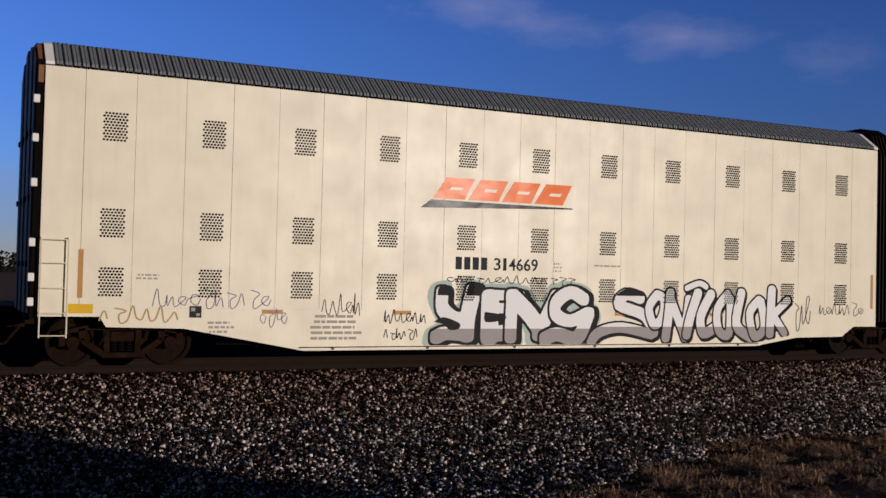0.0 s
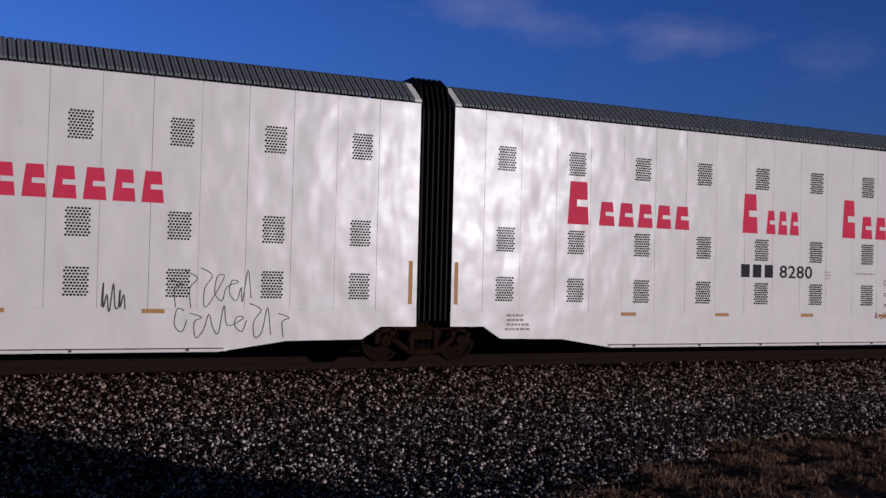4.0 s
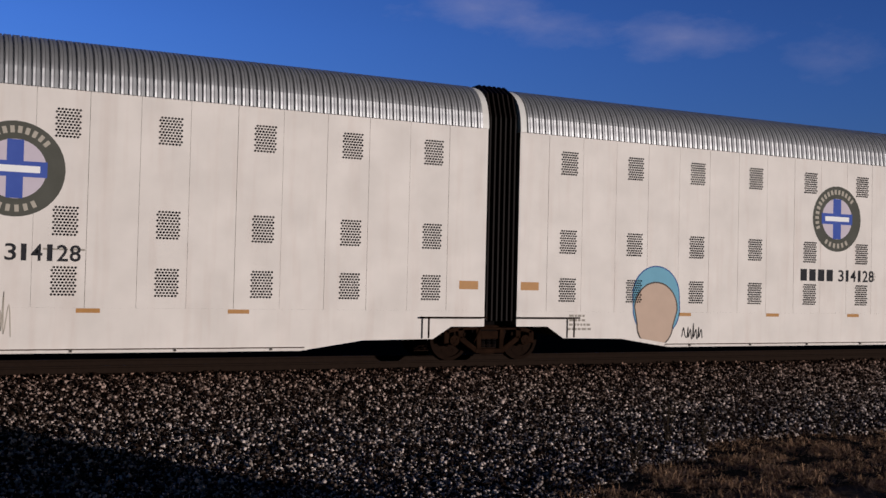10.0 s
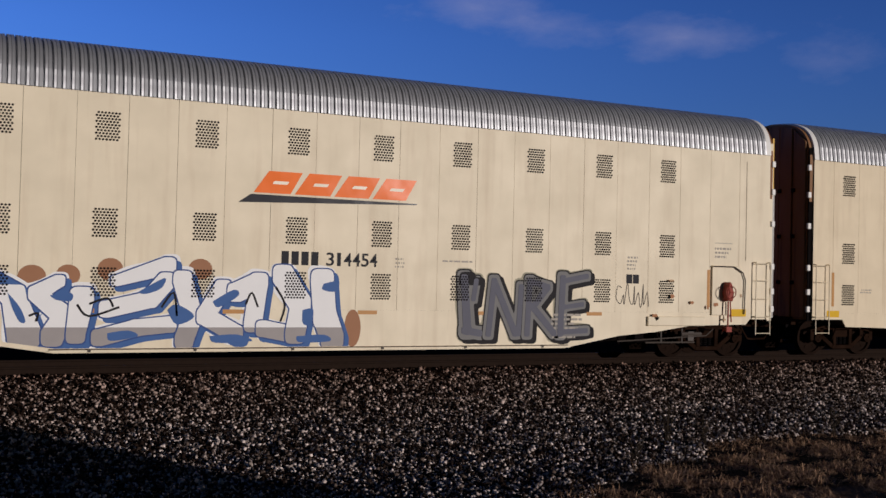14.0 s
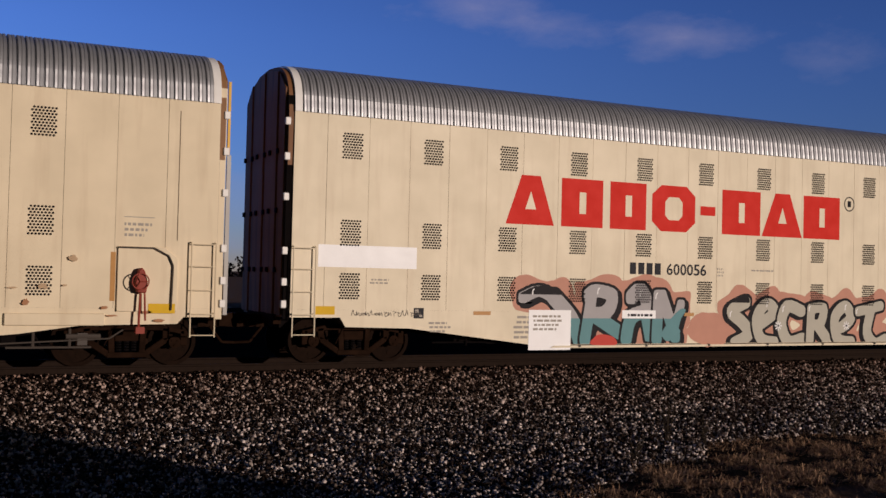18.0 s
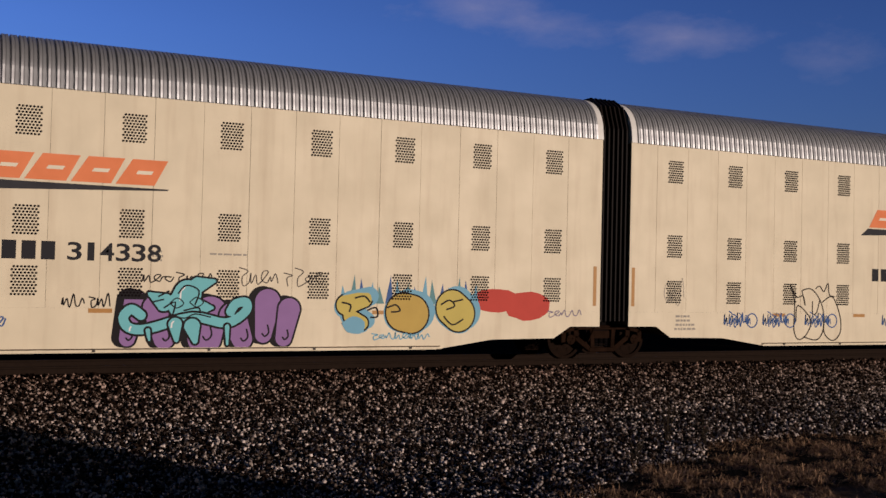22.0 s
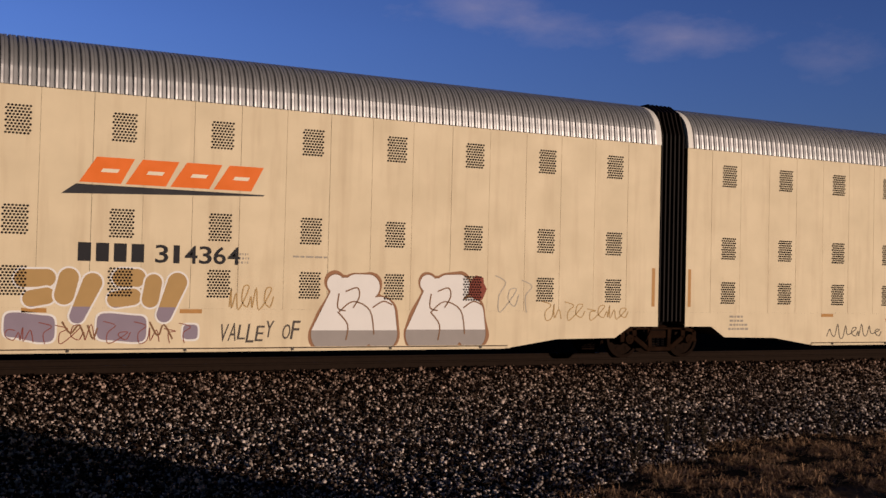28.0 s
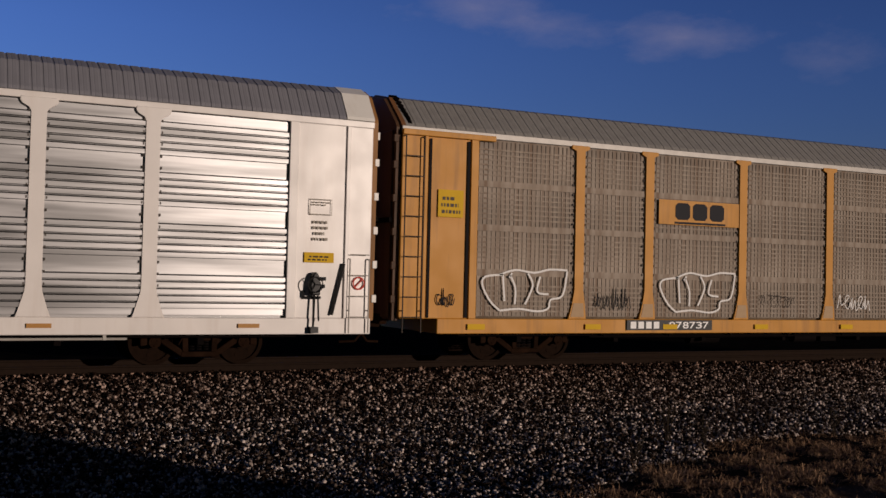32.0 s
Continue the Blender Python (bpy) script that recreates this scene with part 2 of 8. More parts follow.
def stained(m, near, far):
    """Brake dust and rust that lie thick beside the rail and thin out away from it."""
    t, b = m.node_tree, m.node_tree.nodes["Principled BSDF"]
    link = b.inputs["Base Color"].links[0]
    c = t.nodes.new("ShaderNodeTexCoord")
    s = t.nodes.new("ShaderNodeSeparateXYZ")
    t.links.new(c.outputs["Object"], s.inputs[0])
    w = t.nodes.new("ShaderNodeMath")
    w.operation = "MULTIPLY_ADD"
    t.links.new(noisy(t, 0.8, 4), w.inputs[0])
    w.inputs[1].default_value = 2.5
    t.links.new(s.outputs["Y"], w.inputs[2])
    r = node(t, "ShaderNodeMapRange", From_Min=far + 1.25, From_Max=near + 1.25)
    t.links.new(w.outputs["Value"], r.inputs["Value"])
    t.links.new(mixed(t, link.from_socket, (0.50, 0.38, 0.32), r.outputs["Result"], "MULTIPLY"), b.inputs["Base Color"])


stained(STONE, -1.2, -6.5)
TIE = plain("creosoted_sleeper_wood", (0.035, 0.026, 0.020), 0.9, vary=0.6, scale=6, bump=0.01)
DRY_GRASS = speckled("dry_grass_blades", [(0.0, (0.040, 0.023, 0.014)), (0.5, (0.22, 0.125, 0.078)), (1.0, (0.60, 0.38, 0.23))])
WOODS = speckled("bare_winter_woods", [(0.0, (0.006, 0.006, 0.006)), (1.0, (0.018, 0.015, 0.013))])
SHADOW_BARN = plain("shadow_barn_boards", (0.12, 0.09, 0.07), 0.9, vary=0.5, scale=2)

# Stands in for the train's shadow: shade painted as a dark ground strip.
TRAIN_SHADE = plain("train_shade_earth", (0.016, 0.013, 0.010), 0.95, vary=0.6, scale=1.5, bump=0.1, gloss=0.0)
yy = [-4000, -300, -60, -21, -15, -10, -5.0, -2.4, 2.4, 5.0, 60, 300, 4000]
ground = part("ground", strip_mesh("ground", [(y, ground_z(y)) for y in yy], -4000, 4000, 40), SOIL, None)
tagged(ground, "flat brown field of dry grass and soil", "ground", kind="structure")
bed_y = [-12.6, -10, -8, -6.5, -5.0, -4.2, -3.4, -2.4, 0, 2.4, 3.6, 4.6]
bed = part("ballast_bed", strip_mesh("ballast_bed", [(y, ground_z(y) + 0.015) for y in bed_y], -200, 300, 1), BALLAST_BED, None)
verge = part("verge", strip_mesh("verge", [(y, ground_z(y) + 0.012) for y in (4.6, 12, 25, 52)], -400, 600, 1), TRAIN_SHADE, None)
tagged(verge, "ground strip beyond the track, coloured dark for the train shade", "verge", kind="structure")
tagged(bed, "gravel bed under the railway track, darkened for shade between stones", "ballast", kind="structure")


def rail_fill(bm):
    o = [(-0.07, -0.172), (0.07, -0.172), (0.07, -0.158), (0.012, -0.14), (0.012, -0.045), (0.036, -0.035), (0.036, -0.006), (0.028, 0.0),
         (-0.028, 0.0), (-0.036, -0.006), (-0.036, -0.035), (-0.012, -0.045), (-0.012, -0.14), (-0.07, -0.158)]
    a = [bm.verts.new((-200, y, z)) for y, z in o]
    b = [bm.verts.new((300, y, z)) for y, z in o]
    n = len(o)
    for i in range(n):
        bm.faces.new((a[i], b[i], b[(i + 1) % n], a[(i + 1) % n]))
    bm.faces.new(a)
    bm.faces.new(b[::-1])


for y in (-0.753, 0.753):
    tagged(part("rail", mesh_of("rail", rail_fill), RAIL_SIDE, None, at=(0, y, 0)), "rusty steel rail on wooden sleepers in gravel", "rail", "rails of the track", "structure")


def tie_fill(bm):
    box(bm, -0.115, 0.115, -1.30, 1.30, -0.36, -0.174)


track_ties = new("track_ties")
tagged(track_ties, "dark creosoted wooden sleepers half buried in gravel", "sleepers", kind="structure")
for k in range(110):
    part("sleeper", mesh_of("sleeper", tie_fill, 0.01), TIE, track_ties, at=pose(-10 + k * 0.495, random.uniform(-0.03, 0.03), 0, 0, 0, random.uniform(-1.2, 1.2)))


def grass_edge(x, y):
    """Where the gravel ends and the grass begins."""
    return -11.9 + 0.62 * min(x - 6.0, 5.2) + 0.7 * noise.noise(Vector((x * 0.9, y * 0.9, 3.0)))


def stones(name, count, label, size=(0.013, 0.031)):
    """Crushed stone: small angular chips, turned at random, lying on the bed; the gravel fans out along the track."""
    rng = np.random.default_rng(7)
    cy = rng.uniform(-12.4, -0.55, count)
    cx = rng.uniform(0.0, 1.0, count) * ((cy + 21.4) * 1.2 + 0.8) - 0.2
    edge = np.array([grass_edge(a, b) for a, b in zip(cx, cy)])
    keep = (np.abs(np.abs(cy) - 0.753) > 0.11) & (cy > edge - 0.25)
    cx, cy = cx[keep], cy[keep]
    n = len(cx)
    base = np.array([(0, 0, 1.0), (1, 0, 0), (-0.5, 0.87, 0), (-0.5, -0.87, 0), (0, 0, -1.0)], float)
    pts = base[None] * rng.uniform(0.7, 1.3, (n, 5, 1)) * rng.uniform(0.75, 1.25, (n, 1, 3))
    q = rng.normal(size=(n, 4))
    q /= np.linalg.norm(q, axis=1, keepdims=True)
    w, x, y, z = q.T
    rot = np.stack([1 - 2 * (y * y + z * z), 2 * (x * y - z * w), 2 * (x * z + y * w), 2 * (x * y + z * w), 1 - 2 * (x * x + z * z), 2 * (y * z - x * w),
                    2 * (x * z - y * w), 2 * (y * z + x * w), 1 - 2 * (x * x + y * y)], 1).reshape(n, 3, 3)
    r = rng.uniform(size[0], size[1], n) * np.where(rng.random(n) < 0.10, 1.4, 1.0) * (0.85 + 0.035 * (cy + 12.4))
    pts = np.einsum("nij,nkj->nki", rot, pts) * r[:, None, None]
    cz = np.array([ground_z(v) for v in cy]) + 0.018 + rng.uniform(-0.3, 1.6, n) * r
    pts += np.stack([cx, cy, cz], 1)[:, None]
    tris = np.array([(0, 1, 2), (0, 2, 3), (0, 3, 1), (4, 2, 1), (4, 3, 2), (4, 1, 3)])
    faces = (tris[None] + 5 * np.arange(n)[:, None, None]).reshape(-1, 3)
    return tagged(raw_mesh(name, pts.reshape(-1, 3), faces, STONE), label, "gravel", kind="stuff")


stones("ballast_stones", 225000, "loose crushed stone, dark grey with pale pieces, beside the track")


def grass(name, tufts, tall, label):
    """Dead grass at the edge of the gravel: tufts of blades that lean out from their middle, some lying flat."""
    rng = np.random.default_rng(11)
    verts, faces = [], []
    made = 0
    while made < tufts:
        tx, ty = rng.uniform(3.5, 24), rng.uniform(-14.5, -7.2)
        if ty > grass_edge(tx, ty) + rng.uniform(-0.2, 0.3) or noise.noise(Vector((tx * 1.6, ty * 1.6, 9.0))) < -0.10 + rng.uniform(-0.25, 0.25):
            continue
        made += 1
        size = tall * rng.uniform(0.3, 1.0) * (0.6 + 0.9 * max(0.0, noise.noise(Vector((tx * 0.8, ty * 0.8, 5.0)))))
        drift, z = rng.uniform(0, math.tau), ground_z(ty)
        for _ in range(int(rng.integers(14, 34))):
            a = drift + rng.normal(0, 1.3)
            lean, h, w = rng.uniform(0.3, 2.6), size * rng.uniform(0.3, 1.0), rng.uniform(0.0015, 0.0045)
            p = np.array((tx + rng.normal(0, 0.035), ty + rng.normal(0, 0.035), z))
            side = np.array((math.cos(a + 1.57), math.sin(a + 1.57), rng.uniform(-0.5, 0.5))) * w
            tip = p + np.array((math.cos(a) * lean * h * 0.8, math.sin(a) * lean * h * 0.8, h * max(0.18, 1.05 - 0.45 * lean)))
            mid = (p + tip) / 2 + np.array((0, 0, 0.16 * h))
            i = len(verts)
            verts += [p - side, p + side, mid + side * 0.8, mid - side * 0.8, tip + side * 0.2, tip - side * 0.2]
            faces += [(i, i + 1, i + 2, i + 3), (i + 3, i + 2, i + 4, i + 5)]
    return tagged(raw_mesh(name, verts, faces, DRY_GRASS), label, "grass", kind="stuff")


grass("dry_grass", 8200, 0.24, "brown dead grass in tufts at the edge of the gravel")


def weed(x, y, tall, seed):
    rng = random.Random(seed)

    def fill(bm):
        for k in range(5):
            p = Vector((rng.uniform(-0.03, 0.03), rng.uniform(-0.03, 0.03), 0))
            top = p + Vector((rng.uniform(-0.12, 0.12), rng.uniform(-0.12, 0.12), tall * rng.uniform(0.6, 1)))
            rod(bm, p, top, 0.006, 5)
            for j in range(6):
                f = rng.uniform(0.3, 1)
                b = p.lerp(top, f)
                rod(bm, b, b + Vector((rng.uniform(-0.1, 0.1), rng.uniform(-0.1, 0.1), rng.uniform(0.02, 0.1))), 0.004, 4)
    ob = part("dead_weed", mesh_of(f"weed{seed}", fill), WEED, None, at=(x, y, ground_z(y)))
    tagged(ob, "dark dried weed stalk standing at the edge of the gravel", "weed", "weeds beside the gravel")


WEED = plain("dried_weed_stalk", (0.035, 0.024, 0.014), 0.9)
for k, (x, y, h) in enumerate(((9.9, -8.9, 0.75), (10.3, -9.3, 0.5), (13.2, -9.0, 0.45), (8.3, -10.3, 0.4), (16.0, -8.8, 0.5))):
    weed(x, y, h, k)


def woods():
    """A far belt of bare trees along the field's end."""
    rng = np.random.default_rng(5)
    verts, faces = [], []
    for k in range(420):
        x, y = -330 + k * 2.6 + rng.uniform(-2, 2), 420 + rng.uniform(-16, 30)
        h = rng.uniform(5.5, 9.0)
        z0 = -0.9
        crown = [(0, 0, z0, h * 0.5)] + [(rng.normal(0, h * 0.17), rng.normal(0, h * 0.17), z0 + h * rng.uniform(0.0, 1.0) ** 1.3, h * rng.uniform(0.03, 0.085)) for _ in range(150)]
        i = len(verts)
        verts += [(x - 0.2, y, z0), (x + 0.2, y, z0), (x + 0.05, y, z0 + h * 0.8), (x - 0.05, y, z0 + h * 0.8)]
        faces.append((i, i + 1, i + 2, i + 3))
        for cx, cy, cz, r in crown[1:]:
            a = rng.uniform(0, 6.28)
            i = len(verts)
            for b in range(4):
                verts.append((x + cx + r * math.cos(a + b * 1.57) * rng.uniform(0.5, 1.3), y + cy + rng.uniform(-r, r), cz + r * math.sin(a + b * 1.57) * rng.uniform(0.5, 1.3)))
            faces.append((i, i + 1, i + 2, i + 3))
    return tagged(raw_mesh("far_woods", verts, faces, WOODS), "dark belt of bare trees at the far end of the field", "woods", kind="stuff")


woods()


def barn():
    """An unseen barn, added only to cast the shadow that lies on the gravel."""
    t = new("barn")
    tagged(t, "unseen wooden barn added to cast a shadow on the gravel", "barn")

    def walls(bm):
        prism(bm, [(-30.0, 0.2), (14.8, 0.2), (14.8, 8.0), (-30.0, 8.0)], -48, -32)

    def roof(bm):
        a = [bm.verts.new(p) for p in ((-30.6, -31.6, 8.0), (15.0, -31.6, 8.0), (15.0, -40, 12.0), (-30.6, -40, 12.0), (-30.6, -48.4, 8.0), (15.0, -48.4, 8.0))]
        for f in ((0, 1, 2, 3), (3, 2, 5, 4), (0, 3, 4), (1, 5, 2), (0, 4, 5, 1)):
            bm.faces.new([a[i] for i in f])
    part("wall", mesh_of("barn_walls", walls), SHADOW_BARN, t)
    part("roof", mesh_of("barn_roof", roof), ROOF_GREY, t)


barn()
# ---- paint on the cars' sides ----
def spray(name, colour, rough=0.5, vary=0.18):
    return plain(name, colour, rough, vary=vary, scale=3.0, gloss=0.05)


def decal(name, colour, rough=0.20, gloss=0.022):
    m, t, b = material(name, rough)
    b.inputs["Specular IOR Level"].default_value = gloss
    n = noisy(t, 2.5, 5)
    t.links.new(mixed(t, colour, tuple(min(1, x * 1.25 + 0.03) for x in colour), n), b.inputs["Base Color"])
    bumped(t, b, noisy(t, 1.6, 1.5, stretch=(1.0, 1.0, 1.5)), 1.0, 0.010)
    return m


INK = spray("black_spray_paint", (0.018, 0.016, 0.018))
INK_SOFT = spray("thin_black_marker", (0.10, 0.085, 0.075))
STENCIL = spray("black_stencil_paint", (0.03, 0.03, 0.035))
SNOW = spray("white_spray_paint", (0.82, 0.81, 0.80), vary=0.08)
SILVER = spray("silver_spray_paint", (0.42, 0.40, 0.40))
PURPLE = spray("purple_grey_spray_paint", (0.24, 0.20, 0.30))
SLATE = spray("slate_spray_paint", (0.13, 0.13, 0.16))
SKYBLUE = spray("light_blue_spray_paint", (0.20, 0.45, 0.60))
TEAL = spray("teal_spray_paint", (0.14, 0.30, 0.32))
MINT = spray("mint_spray_paint", (0.45, 0.55, 0.48))
LEMON = spray("yellow_spray_paint", (0.62, 0.50, 0.14))
PINK = spray("pink_spray_paint", (0.60, 0.38, 0.42))
LILAC = spray("lilac_spray_paint", (0.48, 0.38, 0.52))
SALMON = spray("salmon_spray_paint", (0.58, 0.29, 0.21))
BLUE = spray("blue_spray_paint", (0.07, 0.14, 0.34))
DEEP_BLUE = spray("deep_blue_spray_paint", (0.05, 0.09, 0.25))
CYAN = spray("cyan_spray_paint", (0.18, 0.55, 0.60))
RED = spray("red_spray_paint", (0.60, 0.08, 0.06))
MAROON = spray("maroon_spray_paint", (0.28, 0.07, 0.05))
OCHRE = spray("ochre_spray_paint", (0.50, 0.32, 0.14))
BROWN = spray("brown_spray_paint", (0.26, 0.14, 0.08))
SKIN = spray("tan_spray_paint", (0.62, 0.46, 0.36))
FADED_ORANGE = spray("faded_orange_spray_paint", (0.70, 0.45, 0.27))
PLUM = spray("dark_plum_spray_paint", (0.07, 0.035, 0.05))
PALE_LILAC = spray("pale_lilac_spray_paint", (0.66, 0.58, 0.66))
DUSTY_PURPLE = spray("dusty_purple_spray_paint", (0.30, 0.25, 0.32))
ICE = spray("pale_blue_spray_paint", (0.55, 0.62, 0.68))
BONE = spray("bone_grey_spray_paint", (0.50, 0.47, 0.39))
BLOCK_GREY = spray("block_grey_spray_paint", (0.36, 0.33, 0.32))
CLAY = spray("clay_brown_spray_paint", (0.36, 0.18, 0.10))
LILAC_DEEP = spray("deep_lilac_spray_paint", (0.32, 0.18, 0.40))
LEMON_DEEP = spray("amber_spray_paint", (0.58, 0.40, 0.11))
INK_WORN = spray("worn_black_spray_paint", (0.05, 0.04, 0.034))
PALE_OLIVE = spray("pale_olive_spray_paint", (0.36, 0.33, 0.24))
SLATE_PALE = spray("ash_grey_spray_paint", (0.20, 0.195, 0.19))
SALMON_DARK = spray("rust_red_spray_paint", (0.42, 0.15, 0.08))
GHOST = spray("faded_grey_paint", (0.50, 0.45, 0.38))
EMBLEM_ORANGE = decal("orange_emblem_film", (0.74, 0.16, 0.03))
EMBLEM_FADED = decal("faded_orange_emblem_film", (0.70, 0.21, 0.09))
EMBLEM_BLACK = decal("black_emblem_film", (0.03, 0.03, 0.035))
EMBLEM_RED = decal("red_lettering_film", (0.56, 0.022, 0.012), 0.5)
EMBLEM_CRIMSON = decal("crimson_lettering_film", (0.60, 0.03, 0.08), 0.45)
EMBLEM_GREEN = decal("dark_green_emblem_film", (0.075, 0.075, 0.062), 0.35)
EMBLEM_BLUE = decal("blue_emblem_film", (0.05, 0.09, 0.36), 0.35)
PATCH_WHITE = decal("white_patch_film", (0.86, 0.85, 0.84), 0.25)
LABEL_YELLOW = spray("yellow_label", (0.72, 0.44, 0.03))

HALF = 1.52
count_of = [0]


class Face(list):
    """A face of (x, z) that knows which stroke it belongs to, and how far its paint stands proud."""
    stroke_id = 0
    proud = None


def raised(faces, proud):
    """The same faces, all standing proud by so much: paint over paint."""
    out = []
    for f in faces:
        g = Face(f)
        g.stroke_id, g.proud = (f.stroke_id if isinstance(f, Face) else 0), proud
        out.append(g)
    return out


def flat(name, faces, mat, car, layer=1, label="", kind=""):
    """Paint or film on the near side of a car: faces of (x, z), laid about 1 mm apart layer by layer, and stroke over stroke within a layer."""
    count_of[0] += 1
    verts, polys, seen = [], [], {}
    for k, f in enumerate(faces):
        i = len(verts)
        seen.setdefault(f.stroke_id if isinstance(f, Face) else -k - 1, len(seen))
    lift = min(0.0004, 0.004 / max(1, len(seen)))
    for k, f in enumerate(faces):
        i = len(verts)
        rank = seen[f.stroke_id if isinstance(f, Face) else -k - 1]
        out = f.proud if isinstance(f, Face) and f.proud is not None else rank * lift
        verts += [(x, -out * 0.25, z) for x, z in f]
        polys.append(tuple(range(i, i + len(f))))
    me = bpy.data.meshes.new(f"{name}_{count_of[0]}")
    me.from_pydata(verts, [], polys)
    me.materials.append(None)
    ob = part(name, me, mat, car, label, at=(0, -HALF - (0.0012 if layer < 10 else 0.005) * layer, 0))
    kind = kind or ("stuff" if name in ("stencil", "emblem_ring_mark", "graffiti_tag") else "")
    if kind:
        ob["kind"] = kind
    return ob


def rect(x0, z0, x1, z1):
    return [(x0, z0), (x1, z0), (x1, z1), (x0, z1)]


def bars(x0, z0, x1, z1, rows, seed):
    """Lines of writing too small to read."""
    rng = random.Random(seed)
    out, h = [], (z1 - z0) / rows
    for r in range(rows):
        x = x0 + rng.uniform(0, 0.1) * (x1 - x0)
        end = x1 - rng.uniform(0, 0.35) * (x1 - x0)
        while x < end:
            w = rng.uniform(0.06, 0.2) * (x1 - x0)
            out.append(rect(x, z0 + h * r, min(x + w, end), z0 + h * (r + 0.5)))
            x += w + 0.03
    return out


def smooth_path(pts, n=5):
    """Catmull-Rom through the points."""
    p = [pts[0]] + list(pts) + [pts[-1]]
    out = []
    for a, b, c, d in zip(p, p[1:], p[2:], p[3:]):
        for i in range(n):
            t = i / n
            out.append(tuple(0.5 * (2 * b[k] + (c[k] - a[k]) * t + (2 * a[k] - 5 * b[k] + 4 * c[k] - d[k]) * t * t + (3 * b[k] - a[k] - 3 * c[k] + d[k]) * t ** 3) for k in (0, 1)))
    return out + [pts[-1]]


def stroke(pts, w, ends=0.0):
    """A band of width w along a path, as quads."""
    n = len(pts)
    edge = []
    for i in range(n):
        a, b = pts[max(i - 1, 0)], pts[min(i + 1, n - 1)]
        dx, dz = b[0] - a[0], b[1] - a[1]
        l = math.hypot(dx, dz) or 1e-6
        e = ends if i == n - 1 else (-ends if i == 0 else 0)
        px, pz = pts[i][0] + dx / l * e, pts[i][1] + dz / l * e
        edge.append(((px - dz / l * w / 2, pz + dx / l * w / 2), (px + dz / l * w / 2, pz - dx / l * w / 2)))
    count_of[0] += 1
    out = [Face((a[0], a[1], b[1], b[0])) for a, b in zip(edge, edge[1:])]
    for f in out:
        f.stroke_id = count_of[0]
    return out


def ellipse(cx, cz, rx, rz, n=22, rough=0.0, rng=random):
    return [(cx + rx * math.cos(k) * (1 + rough * rng.uniform(-1, 1)), cz + rz * math.sin(k) * (1 + rough * rng.uniform(-1, 1))) for k in (math.tau * i / n for i in range(n))]


def word(car, text, x0, z0, x1, z1, mat, layer=2, bold=0.012, shear=0.0, bounce=0.0, seed=1, swell=1.0, name="lettering", label="", frame_bold=None, over=0.0):
    """A word whose letters fill a box. frame_bold: the boldness by which the letters are fitted, so that outlines lie round their fills."""
    rng = random.Random(seed)
    faces, cell = [], (x1 - x0) / len(text)
    for i, ch in enumerate(text):
        up, grow = rng.uniform(-1, 1) * bounce, 1 + rng.uniform(-1, 1) * bounce
        if ch == " ":
            continue
        fit, _ = glyph(ch, bold if frame_bold is None else frame_bold)
        pts, polys = glyph(ch, bold)
        ax, bx = min(p[0] for p in fit), max(p[0] for p in fit)
        az, bz = min(p[1] for p in fit), max(p[1] for p in fit)
        fill = (0.88 if ch not in "1I" else 0.42) * swell
        sx, sz = cell * fill / (bx - ax), (z1 - z0) * grow / (bz - az)
        left = x0 + cell * (i + 0.5) - cell * fill / 2
        for f in polys:
            q = [(left + (pts[v][0] - ax) * sx, z0 + up * (z1 - z0) + (pts[v][1] - az) * sz) for v in f]
            q = Face((x + shear * (z - z0), z) for x, z in q)
            q.stroke_id = i
            q.proud = 0.0014 * i + over
            faces.append(q)
    return flat(name, faces, mat, car, layer, label)


def cut_below(faces, level):
    """The part of the faces under a level."""
    out = []
    for f in faces:
        q = []
        for (xa, za), (xb, zb) in zip(list(f), list(f[1:]) + list(f[:1])):
            if za <= level:
                q.append((xa, za))
            if (za - level) * (zb - level) < 0:
                k = (level - za) / (zb - za)
                q.append((xa + (xb - xa) * k, level))
        if len(q) > 2:
            q = Face(q)
            q.stroke_id = f.stroke_id if isinstance(f, Face) else len(out)
            q.proud = f.proud if isinstance(f, Face) else None
            out.append(q)
    return out


def inside(f, xs, zs, level=0.0):
    """Faces that cover where the field f over a grid lies under the level: runs of whole cells, and cut cells at the rim."""
    g = f - level
    m = g < 0
    n = m[:-1, :-1].astype(int) + m[1:, :-1] + m[:-1, 1:] + m[1:, 1:]
    out = []
    for j in range(n.shape[1]):
        i = 0
        while i < n.shape[0]:
            if n[i, j] == 4:
                k = i
                while k < n.shape[0] and n[k, j] == 4:
                    k += 1
                out.append(rect(float(xs[i]), float(zs[j]), float(xs[k]), float(zs[j + 1])))
                i = k
                continue
            if n[i, j]:
                ring = [(xs[i], zs[j], g[i, j]), (xs[i + 1], zs[j], g[i + 1, j]), (xs[i + 1], zs[j + 1], g[i + 1, j + 1]), (xs[i], zs[j + 1], g[i, j + 1])]
                q = []
                for (xa, za, a), (xb, zb, b) in zip(ring, ring[1:] + ring[:1]):
                    if a < 0:
                        q.append((float(xa), float(za)))
                    if (a < 0) != (b < 0):
                        k = a / (a - b)
                        q.append((float(xa + (xb - xa) * k), float(za + (zb - za) * k)))
                if len(q) > 2:
                    out.append(q)
            i += 1
    return out


